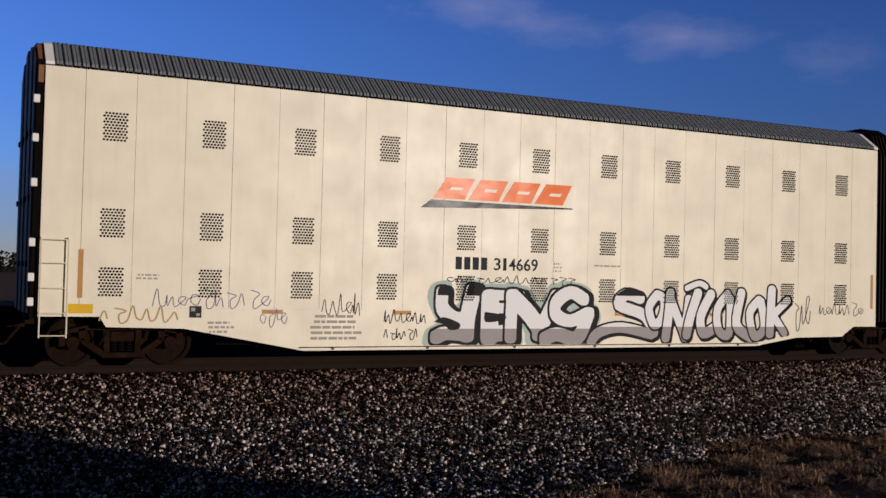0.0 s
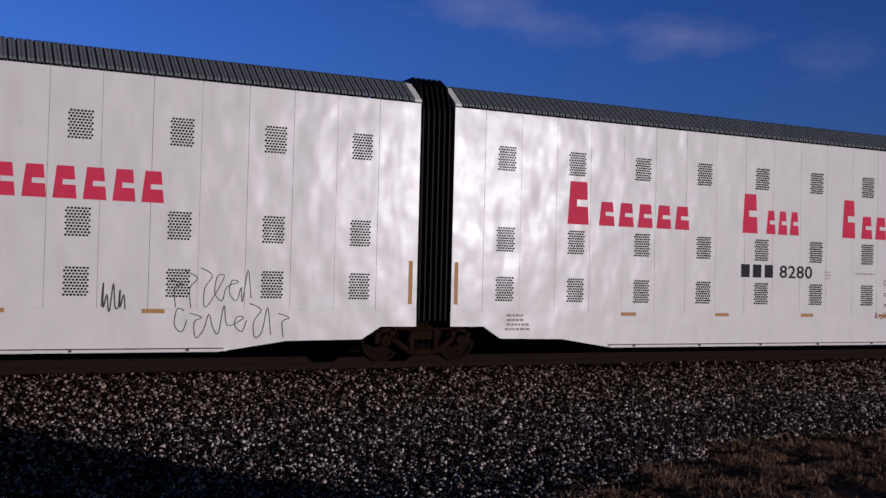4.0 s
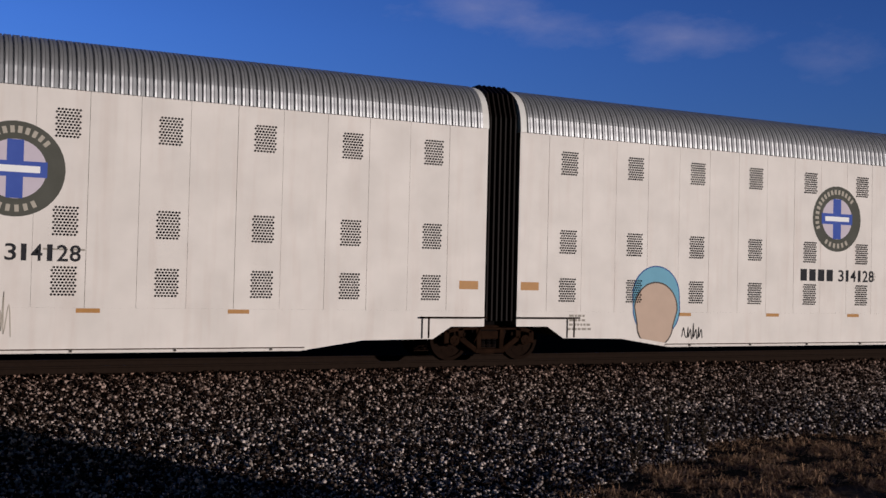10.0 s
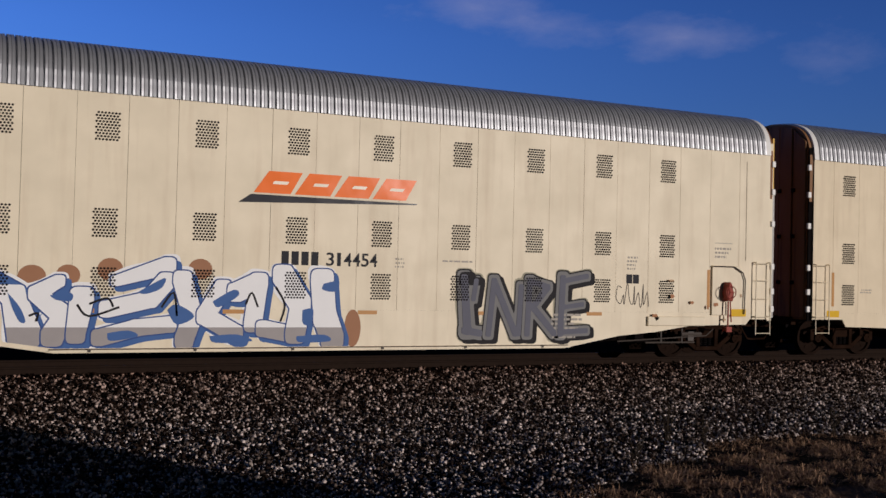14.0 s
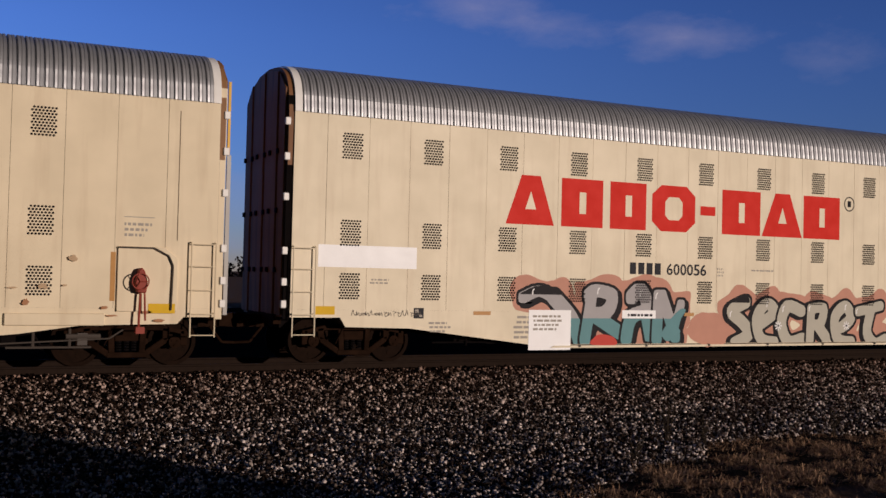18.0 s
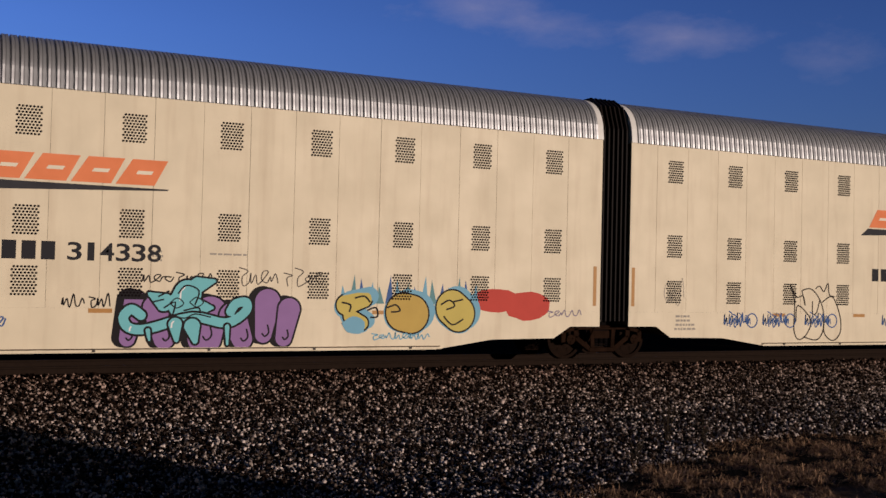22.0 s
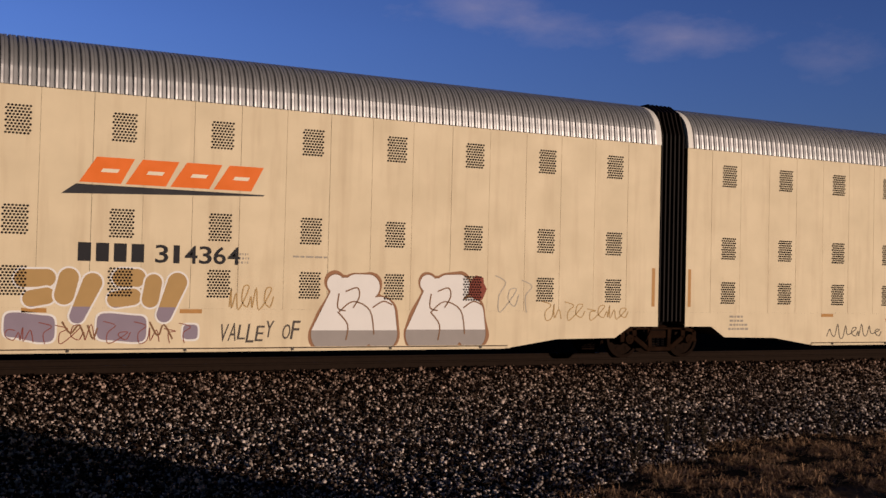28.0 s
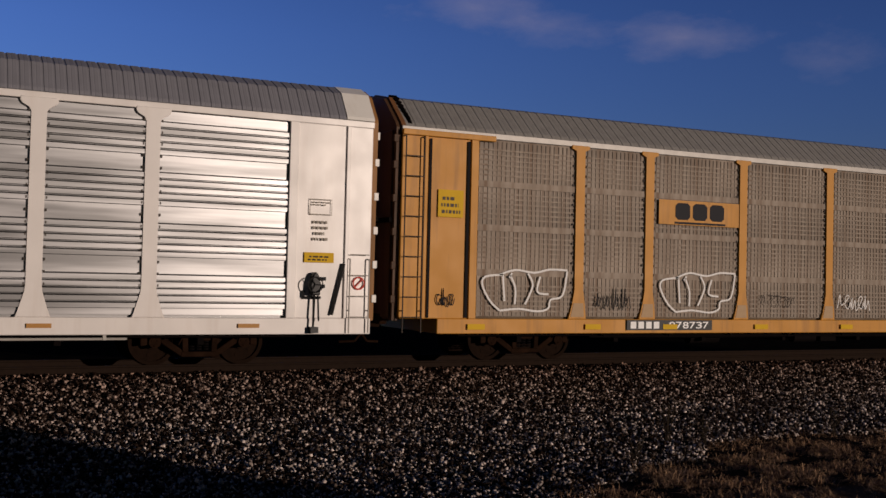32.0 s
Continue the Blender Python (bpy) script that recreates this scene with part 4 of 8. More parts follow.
def add_truck(car, x, axle=0.889):
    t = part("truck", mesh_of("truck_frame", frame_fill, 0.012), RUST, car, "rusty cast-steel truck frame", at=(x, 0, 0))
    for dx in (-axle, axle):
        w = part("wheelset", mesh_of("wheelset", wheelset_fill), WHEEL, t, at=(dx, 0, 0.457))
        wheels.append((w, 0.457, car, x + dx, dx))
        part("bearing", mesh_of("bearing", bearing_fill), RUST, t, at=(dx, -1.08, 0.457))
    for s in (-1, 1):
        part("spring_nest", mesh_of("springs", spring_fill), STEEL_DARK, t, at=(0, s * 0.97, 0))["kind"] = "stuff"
    return t


def ladder_fill(wide, z0, z1):
    def fill(bm):
        for x in (0.0, wide):
            rod(bm, (x, -0.10, z0), (x, -0.10, z1), 0.015, 6)
            for z in (z0 + 0.45, z1):
                rod(bm, (x, -0.10, z), (x, 0.01, z), 0.014, 5)
    return fill


def rung_fill(wide):
    def fill(bm):
        rod(bm, (0, -0.10, 0), (wide, -0.10, 0), 0.011, 6)
    return fill


def ladder(car, x, wide, z0, z1, rungs, mat, y=-HALF):
    l = part("ladder", mesh_of(f"ladder{wide}{z0}{z1}", ladder_fill(wide, z0, z1)), mat, car, at=(x, y, 0))
    for z in rungs:
        part("rung", mesh_of(f"rung{wide}", rung_fill(wide)), mat, l, at=(0, 0, z))


def ring_fill(r, w, n=18):
    def fill(bm):
        pts = [Vector((r * math.cos(math.tau * i / n), 0, r * math.sin(math.tau * i / n))) for i in range(n)]
        for i in range(n):
            rod(bm, pts[i], pts[(i + 1) % n], w, 5)
        for k in range(3):
            rod(bm, (0, 0.02, 0), pts[k * n // 3], w * 0.8, 5)
    return fill


def coupler_fill(s):
    def fill(bm):
        box(bm, min(0, s * 0.42), max(0, s * 0.42), -0.11, 0.11, 0.70, 0.98)
        prism(bm, [(s * 0.42, 0.72), (s * 0.78, 0.70), (s * 0.82, 0.85), (s * 0.70, 1.0), (s * 0.42, 0.96)], -0.17, 0.17)
        rod(bm, (s * 0.20, -0.30, 0.72), (s * 0.45, -0.28, 0.40), 0.028, 6)
        rod(bm, (s * 0.45, -0.28, 0.40), (s * 0.76, -0.15, 0.38), 0.028, 6)
        rod(bm, (s * 0.10, -1.25, 0.90), (s * 0.10, -0.2, 0.90), 0.02, 6)
        box(bm, min(0, s * 0.16), max(0, s * 0.16), -0.95, 0.95, 0.80, 1.02)
    return fill


def sill_fill(length, z0=0.36, z1=0.9):
    def fill(bm):
        prism(bm, [(0.1, z1), (0.1, z1 - 0.2), (2.7, z1 - 0.25), (4.8, z0), (length - 4.8, z0), (length - 2.7, z1 - 0.25), (length - 0.1, z1 - 0.2), (length - 0.1, z1)], -0.5, 0.5)
    return fill


def gear_fill(bm):
    """Brake cylinder, reservoir and pipes hung under the sloping sill."""
    rod(bm, (0.0, -0.9, 0.52), (0.55, -0.9, 0.52), 0.13, 10)
    box(bm, 0.75, 1.0, -1.1, -0.8, 0.38, 0.62)
    rod(bm, (-0.6, -1.15, 0.42), (1.6, -1.15, 0.42), 0.022, 6)
    rod(bm, (0.2, -1.2, 0.65), (0.2, -1.2, 0.35), 0.025, 6)
    rod(bm, (1.3, -1.2, 0.6), (1.45, -1.2, 0.34), 0.025, 6)


def step_fill(bm):
    for x in (0.0, 0.62):
        rod(bm, (x, 0, 0.0), (x, 0, -0.34), 0.028, 6)
    rod(bm, (-0.45, 0, -0.34), (1.0, 0, -0.34), 0.022, 6)


def brake_box_fill(bm):
    prism(bm, [(-0.07, -0.20), (0.09, -0.22), (0.12, -0.02), (0.06, 0.20), (0.0, 0.26), (-0.05, 0.20), (-0.11, -0.02)], -0.20, 0.0)


def chain_fill(bm):
    rod(bm, (0.0, -0.12, 0.0), (-0.02, -0.14, -0.62), 0.022, 6)
    rod(bm, (0.08, -0.10, 0.0), (0.10, -0.12, -0.5), 0.018, 6)
    box(bm, -0.07, 0.09, -0.16, 0.0, -0.74, -0.62)


def unit(kind, origin, paint, high, label, long_slope=False, door=None, bar=True):
    """One body of a two-unit car: kind a has its coupler end first, kind b its jointed end first."""
    length = L_A if kind == "a" else L_B
    v0 = 1.24 if kind == "a" else 1.30
    eave = EAVE_HIGH if high else EAVE_LOW
    car = new("auto_rack_car")
    tagged(car, label, "rail car", "cars of the train")
    cars.append((car, origin))
    line = bottom_line(kind, long_slope)
    key = f"{kind}{int(high)}{int(long_slope)}"
    lower_edges[car.name] = line

    def core(bm):
        prism(bm, [(x, z + 0.04) for x, z in line] + [(length, eave - 0.01), (0, eave - 0.01)], -HALF + 0.010, HALF)
    part("body", mesh_of("core" + key, core), SEAM, car)
    # side sheets, 0.914 m wide
    seams = [0.0] + [v0 + 0.37 + PITCH / 2 * k for k in range(-1, 22)]
    seams = sorted(s for s in seams if 0 <= s < length - 0.25) + [length]
    for i, (a, b) in enumerate(zip(seams, seams[1:])):
        def sheet(bm, a=a, b=b):
            g = 0.0032 + 0.0022 * math.sin(i * 2.4)
            prism(bm, [(a + g, SKIRT), (b - g, SKIRT), (b - g, eave), (a + g, eave)], -HALF, -HALF + 0.03)
        part("side_panel", mesh_of(f"panel{key}{i}", sheet), paint, car)

    def skirt(bm):
        prism(bm, list(line) + [(length, SKIRT - 0.001), (0.0, SKIRT - 0.001)], -HALF + 0.0005, -HALF + 0.03)
    part("side_skirt", mesh_of("skirt" + key, skirt), paint, car)

    def flange(bm):
        toe = [p for p in line if p[1] < 0.31]
        prism(bm, [(toe[0][0] - 0.15, 0.315), (toe[-1][0] + 0.15, 0.315), (toe[-1][0] + 0.05, 0.355), (toe[0][0] - 0.05, 0.355)], -HALF - 0.045, -HALF - 0.001)
    part("side_sill_flange", mesh_of("flange" + key, flange), paint, car)
    toe = [p for p in line if p[1] < 0.31]
    flat("sill_groove", [rect(toe[0][0] - 0.1, 0.357, toe[-1][0] + 0.1, 0.378)], GROOVE, car, 1)

    def bolt(bm):
        box(bm, -0.022, 0.022, -0.07, 0.0, -0.02, 0.028)
    for k in range(6):
        part("sill_bolt", mesh_of("sill_bolt", bolt), IRON, car, at=(toe[0][0] + 0.6 + k * (toe[-1][0] - toe[0][0] - 1.2) / 5, -HALF, 0.34))
    for c in range(11 if kind == "a" else 10):
        for z in (4.45, 2.68, 1.60):
            v = part("vent", mesh_of("vent", vent_fill), HOLE, car, at=(v0 + c * PITCH, -HALF - 0.0125, z))
            v["kind"] = "stuff"
    part("roof", mesh_of("roof" + key[:2], roof_fill(length, high)), ROOF_GREY if high else ROOF_GALV, car, "corrugated metal roof")
    prof = roof_profile(high)
    for x0, x1 in ((0.0, 0.15), (length - 0.15, length)):
        part("roof_end_cap", mesh_of(f"cap{key[:2]}{x0 > 1}", cap_fill(x0, x1, prof)), TRIM_WHITE, car, "white end band of the roof")
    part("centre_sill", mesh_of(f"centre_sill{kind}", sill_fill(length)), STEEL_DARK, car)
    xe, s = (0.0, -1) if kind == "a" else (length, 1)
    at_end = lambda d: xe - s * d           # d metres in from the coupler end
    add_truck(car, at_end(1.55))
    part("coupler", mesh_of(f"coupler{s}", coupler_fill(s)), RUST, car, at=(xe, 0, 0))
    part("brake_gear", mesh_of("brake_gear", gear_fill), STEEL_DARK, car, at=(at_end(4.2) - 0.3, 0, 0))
    if kind == "a":
        add_truck(car, length + 0.40)

        def bellows(bm):
            prof = [(-1.40, 0.90), (-1.40, 5.35), (-1.22, 5.82), (-0.85, 6.05), (0.85, 6.05), (1.22, 5.82), (1.40, 5.35), (1.40, 0.90)]
            rows = []
            for k in range(6):
                x = length + 0.025 + k * 0.125
                rows += [[bm.verts.new((x + dx, y * f, z + (0.08 if (z > 5.5 and f > 1) else 0))) for y, z in prof] for dx, f in ((0, 0.92), (0.045, 1.04), (0.08, 1.04))]
            for r, q in zip(rows, rows[1:]):
                for i in range(len(prof) - 1):
                    bm.faces.new((r[i], q[i], q[i + 1], r[i + 1]))
        part("bellows", mesh_of("bellows", bellows), RUBBER, car, "black rubber bellows between two car bodies")

        def guard(bm):
            box(bm, length - 0.02, length + 0.82, -1.0, 1.0, 0.62, 0.92)
        part("joint_casting", mesh_of("joint_casting", guard), STEEL_DARK, car)
    # end door: folding leaves on a slab, hinge blocks at the near edge
    top = 5.62 if not high else 5.82

    arch = [(y * 0.985, z - 0.01) for y, z in prof]

    def slab(bm):
        ring = [(-1.44, 0.95)] + arch + [(1.44, 0.95)]
        rows = [[bm.verts.new((x, y, z)) for y, z in ring] for x in (xe - s * 0.02, xe + s * 0.11)]
        for r in rows:
            bm.faces.new(r)
        for i in range(len(ring)):
            k = (i + 1) % len(ring)
            bm.faces.new((rows[0][i], rows[1][i], rows[1][k], rows[0][k]))
    d = part("end_door", mesh_of("door" + key[:2], slab), door, car, "folding end door with tall narrow leaves")

    for k in range(6):
        y0 = -1.37 + k * 0.462
        high_at = [np.interp(y, [p[0] for p in arch], [p[1] for p in arch]) - 0.06 for y in (y0, y0 + 0.43)]

        def leaf(bm, w=0.43, h=high_at):
            for sx in (-0.03, 0.03):
                bm.faces.new([bm.verts.new((sx, y, z)) for y, z in ((0, 1.0), (w, 1.0), (w, h[1]), (0, h[0]))])
            bm.verts.ensure_lookup_table()
            v = bm.verts[:]
            for i in range(4):
                bm.faces.new((v[i], v[4 + i], v[4 + (i + 1) % 4], v[(i + 1) % 4]))
        part("door_leaf", mesh_of(f"leaf{int(high)}{k}", leaf, 0.012), door, d, at=(xe + s * (0.13 + 0.025 * (k % 2)), y0, 0))
        for z in (1.9, 3.1, 4.3):
            part("door_bracket", mesh_of("door_bracket", lambda bm: box(bm, -0.02, 0.02, -0.06, 0.06, -0.05, 0.05)), STEEL_DARK, d, at=(xe + s * (0.17 + 0.025 * (k % 2)), y0 + 0.40, z))

    def post(bm):
        box(bm, min(xe, xe + s * 0.13), max(xe, xe + s * 0.13), -1.475, -1.44, 0.92, top - 0.25)
    # the left end's post is near black: its shade is put into the colour
    part("door_post", mesh_of(f"post{key[:2]}", post), paint if s > 0 else STEEL_DARK, d)
    if s > 0:
        def upper(bm):
            box(bm, xe + 0.17, xe + 0.22, -1.41, -1.36, 4.1, top - 0.1)

        def lower(bm):
            box(bm, xe + 0.17, xe + 0.25, -1.41, -1.36, 1.0, 4.09)
        part("door_edge", mesh_of(f"edge_up{int(high)}", upper), YELLOW, d, "yellow upper edge of the door")
        part("door_edge", mesh_of(f"edge_low{int(high)}", lower), GREY_PAINT, d)

    def hinge(bm):
        box(bm, -0.055, 0.055, -0.04, 0.03, -0.075, 0.075)
    for z in (1.22, 1.66, 2.28, 3.35, 4.15, 4.85):
        part("hinge", mesh_of("hinge", hinge, 0.012), TRIM_WHITE, d, at=(xe + s * 0.13, -1.48, z))
    # ladder, labels and brake at the coupler end
    lx = 0.02 if kind == "a" else length - 0.50
    ladder(car, lx, 0.46, 0.58, 2.37, (0.62, 1.02, 1.47, 1.92, 2.34), IRON if paint in (WHITE_DULL, WHITE) else paint)
    flat("warning_label", [rect(*((0.50, 1.02, 0.94, 1.19) if kind == "a" else (length - 1.27, 1.03, length - 0.78, 1.21)))], LABEL_YELLOW, car, 3 if kind == "a" else 12, "yellow rectangular label")
    if kind == "a":
        if bar:
            flat("reflector", [rect(0.66, 1.30, 0.75, 2.18)], ORANGE_BAR, car, 3)
            flat("reflector", [rect(length - 0.20, 1.25, length - 0.11, 2.15)], ORANGE_BAR, car, 3)
        flat("stencil", bars(1.68, 1.66, 2.27, 1.79, 2, 1), GREY_INK, car, 3)
        flat("stencil", bars(3.02, 0.66, 3.62, 0.92, 3, 2), GREY_INK, car, 3)
        flat("stencil", bars(5.08, 0.52, 6.32, 1.07, 5, 3), GREY_INK, car, 3)
        flat("stencil", [rect(2.69, 0.95, 2.92, 1.17)], STENCIL, car, 2)
        flat("stencil", [rect(2.72, 1.07, 2.80, 1.14), rect(2.82, 0.98, 2.89, 1.03)], GREY_INK, car, 3)
    else:
        if bar:
            flat("reflector", [rect(0.07, 1.25, 0.16, 2.15)], ORANGE_BAR, car, 3)
            flat("reflector", [rect(18.98, 1.25, 19.07, 2.15)], ORANGE_BAR, car, 3)
        flat("stencil", bars(1.32, 0.70, 1.98, 1.10, 4, 4), GREY_INK, car, 3)
        flat("stencil", bars(14.56, 0.52, 15.46, 1.12, 6, 5), GREY_INK, car, 3)
        flat("stencil", [rect(16.60, 1.78, 16.77, 1.99), rect(16.79, 1.78, 16.96, 1.99)], STENCIL, car, 2)
        flat("stencil", bars(16.6, 2.10, 16.95, 2.45, 4, 6), GREY_INK, car, 3)
        flat("stencil", [rect(19.2, 2.80, 19.75, 2.815)] + bars(19.2, 2.45, 19.75, 2.75, 3, 8), GREY_INK, car, 3)

        def plate(bm):
            prism(bm, [(19.10, 1.06), (20.20, 1.06), (20.20, 2.05), (19.95, 2.26), (19.10, 2.26)], -HALF - 0.05, -HALF)
        part("brake_plate", mesh_of("brake_plate", plate, 0.01), paint, car)
        b = part("hand_brake", mesh_of("brake_box", brake_box_fill, 0.02), RED_BROWN, car, "red-brown hand brake with a wheel", at=(19.50, -HALF - 0.05, 1.62))
        part("brake_wheel", mesh_of("brake_wheel", ring_fill(0.15, 0.012)), RED_BROWN, b, at=(-0.02, -0.24, 0.0))
        part("brake_chain", mesh_of("brake_chain", chain_fill), RED_BROWN, b, at=(0, 0, -0.22))

        flat("end_seam", [rect(20.17, 2.40, 20.185, 4.85)], SEAM, car, 3)

        def rail(bm):
            bend = [(19.12, 2.24), (19.75, 2.24), (20.02, 2.10), (20.10, 1.92), (20.08, 1.10)]
            for (xa, za), (xb, zb) in zip(bend, bend[1:]):
                rod(bm, (xa, -HALF - 0.09, za), (xb, -HALF - 0.09, zb), 0.016, 6)
            for x, z in (bend[0], bend[-1]):
                rod(bm, (x, -HALF - 0.09, z), (x, -HALF + 0.01, z), 0.014, 5)
        part("grab_rail", mesh_of("bent_rail", rail), IRON, car, "bent dark grab rail round the hand brake")

        def pipe(bm):
            rod(bm, (16.4, -1.49, 0.44), (19.0, -1.49, 0.56), 0.016, 6)
            rod(bm, (19.0, -1.49, 0.56), (19.25, -1.45, 0.72), 0.016, 6)
            box(bm, 18.45, 18.62, -1.50, -1.40, 0.44, 0.66)
            rod(bm, (18.25, -1.47, 0.60), (18.85, -1.47, 0.60), 0.05, 8)
        part("air_pipe", mesh_of("air_pipe", pipe), IRON, car, "rust-stained air pipe with a valve")
        part("crossover_step", mesh_of("side_step", step_fill), IRON, car, at=(17.7, -1.42, 0.74))

        rng = random.Random(int(origin))
        for k in range(9):
            flat("rust_patch", [ellipse(rng.uniform(17.2, 20.3), rng.uniform(0.86, 1.5 + 0.6 * (k % 2)), rng.uniform(0.02, 0.10), rng.uniform(0.015, 0.06), 14, 0.3, rng)], (RUST_STAIN, OLD_STAIN)[k % 2], car, 12)

        def tray(bm):
            box(bm, 17.2, 18.9, -HALF - 0.06, -HALF + 0.01, 0.80, 1.02)
        part("equipment_box", mesh_of("equipment_box", tray, 0.015), paint, car)
    for k in range(5):
        x = 4.1 + k * 2.78 + (0.3 if kind == "b" else 0)
        flat("reflector", [rect(x, 1.03, x + 0.42, 1.11)], ORANGE_BAR, car, 2)
    flat("stencil", bars(10.75, 2.0, 10.98, 2.24, 3, 9), GREY_INK, car, 3)
    flat("stencil", bars(11.8, 2.15, 12.7, 2.22, 1, 10), GREY_INK, car, 3)
    return car


GROOVE = plain("dark_sill_groove", (0.07, 0.045, 0.028), 0.8)
P_UNIT2 = 1.24 + 10 * PITCH + 1.30 + 0.80     # from the left end of unit a to that of unit b
P_PAIR = P_UNIT2 + L_B + 1.48
RUST_STAIN = plain("rust_stain", (0.42, 0.20, 0.10), 0.8)
OLD_STAIN = plain("old_brown_stain", (0.52, 0.36, 0.22), 0.8)
SEAM = plain("shadowed_seam", (0.21, 0.15, 0.095), 0.8, vary=0.7, scale=1.4)
IRON = plain("dark_grab_iron", (0.07, 0.055, 0.045), 0.55)
GREY_PAINT = painted("dirty_grey_paint", (0.42, 0.40, 0.37), 0.5, grime=0.5)


def pair(i, labels, paint, high=False, slope=False, door=None, bar=True):
    a = unit("a", i * P_PAIR - 1.24, paint, high, labels[0], slope, door, bar)
    b = unit("b", i * P_PAIR - 1.24 + P_UNIT2, paint, high, labels[1], slope, door, bar)
    return a, b


def first_car():
    a, b = pair(0, ("pale cream auto rack car with white and silver graffiti", "pale cream auto rack car with faded purple and blue graffiti"), PALE, True, False, DOOR_DARK)
    for c, z in ((a, 3.28), (b, 3.28)):
        swoosh(c, 7.45, z, 11.5, 3.95, EMBLEM_ORANGE)
        number(c, 4, "314669", 8.31, 10.36)
    yeng = []
    yeng.append([(smooth_path([(8.01, 1.48), (8.02, 1.18), (8.25, 0.98), (8.55, 0.93)], 4), 0.144), (smooth_path([(8.75, 1.51), (8.63, 1), (8.61, 0.62)], 4), 0.18), (smooth_path([(8.64, 0.6), (8.13, 0.64), (7.89, 0.56)], 4), 0.144)])
    yeng.append([([(9.17, 1.37), (9.16, 0.59)], 0.216), ([(9.17, 1.47), (9.93, 1.45)], 0.11), ([(9.2, 1.18), (9.7, 1.18)], 0.11), ([(9.19, 0.6), (9.47, 0.64)], 0.172)])
    yeng.append([(smooth_path([(9.72, 1.44), (9.7, 1.01), (9.69, 0.56)], 4), 0.147), (smooth_path([(9.73, 1.43), (10.2, 1.01), (10.58, 0.51)], 4), 0.172), (smooth_path([(10.85, 1.45), (10.61, 1.01), (10.39, 0.61)], 4), 0.15)])
    yeng.append([(smooth_path([(11.58, 1.4), (11.23, 1.55), (10.86, 1.33), (10.86, 1.04), (11.24, 0.91), (11.69, 1.08)], 4), 0.14), (smooth_path([(11.72, 1.07), (11.43, 0.53), (10.88, 0.61), (10.58, 0.51)], 4), 0.153)])
    piece(a, yeng, [SNOW], INK, 0.055, BLOCK_GREY, 0.30, MINT, 0.13, INK, (0.09, -0.02), square=3.0, cell=0.028)
    blots(a, [[(7.83, 0.88), (8.05, 0.98), (8.42, 0.86), (8.42, 0.74), (8.21, 0.71), (8.05, 0.83)], [(9.04, 1.1), (9.52, 1.03), (9.52, 0.93), (9.07, 0.88)]], INK, 6)
    soneolor = []
    soneolor.append([(smooth_path([(13.15, 1.44), (12.75, 1.52), (12.56, 1.28), (13.27, 1.05), (13.56, 0.65)], 4), 0.13), (smooth_path([(13.48, 0.6), (12.64, 0.76), (12.04, 0.66), (11.8, 0.45)], 4), 0.117)])
    soneolor.append([(smooth_path([(13.64, 1.53), (13.41, 1.22), (13.57, 0.82), (13.8, 1.02), (13.84, 1.42), (13.64, 1.53)], 4), 0.106)])
    soneolor.append([(smooth_path([(14.03, 1.56), (13.98, 1.03), (13.91, 0.53)], 4), 0.122), ([(14.04, 1.43), (14.48, 0.53)], 0.108), ([(14.58, 1.43), (14.46, 0.56)], 0.108)])
    soneolor.append([(smooth_path([(14.85, 1.57), (14.64, 1.03), (14.53, 0.6)], 4), 0.124), (smooth_path([(14.52, 1.7), (14.89, 1.82), (15.1, 1.74)], 4), 0.068)])
    soneolor.append([(smooth_path([(15.25, 1.55), (14.95, 1.03), (15.04, 0.62), (15.44, 0.79)], 4), 0.124)])
    soneolor.append([(smooth_path([(15.77, 1.56), (15.46, 1.2), (15.51, 0.69), (15.83, 0.62), (15.85, 1.45)], 4), 0.11)])
    soneolor.append([(smooth_path([(16.2, 1.59), (16.06, 0.83), (16.51, 0.52)], 4), 0.126)])
    soneolor.append([(smooth_path([(16.77, 1.43), (16.48, 1.11), (16.64, 0.55), (16.95, 0.76), (16.84, 1.39)], 4), 0.112)])
    soneolor.append([([(17.19, 1.68), (17.14, 0.62)], 0.128), ([(17.2, 1.04), (17.72, 1.44)], 0.098), ([(17.2, 1.11), (17.62, 0.62)], 0.1)])
    piece(a, soneolor, [SNOW], INK, 0.042, BLOCK_GREY, 0.28, drop=INK, shift=(0.03, -0.04), square=2.4, cell=0.028)
    tag(a, 1.05, 0.87, 2.58, 1.2, OCHRE, 1, 6, 0.035)
    tag(a, 2.0, 1.15, 4.3, 1.5, PURPLE, 2, 10, 0.022)
    tag(a, 4.06, 0.8, 4.63, 1.2, PURPLE, 3, 4, 0.02)
    tag(a, 5.33, 1.0, 6.18, 1.5, INK_SOFT, 4, 5, 0.02)
    tag(a, 6.69, 0.85, 7.66, 1.17, INK, 5, 6, 0.022)
    tag(a, 6.69, 0.53, 7.5, 0.75, INK, 6, 6, 0.022)
    tag(a, 8.1, 1.72, 11.37, 1.9, INK, 7, 14, 0.022)
    tag(a, 17.94, 0.76, 18.52, 1.7, INK_SOFT, 8, 3, 0.028)
    tag(a, 18.8, 1.08, 20.4, 1.42, INK_SOFT, 9, 7, 0.022)
    haze_row = []
    haze_row.append([(smooth_path([(3.88, 1.51), (3.99, 1.06), (3.94, 0.66)], 4), 0.26)])
    haze_row.append([([(4.63, 1.51), (4.58, 1.29)], 0.28), ([(4.54, 0.84), (4.62, 0.71)], 0.32)])
    haze_row.append([([(5.19, 1.58), (5.1, 0.66)], 0.184)])
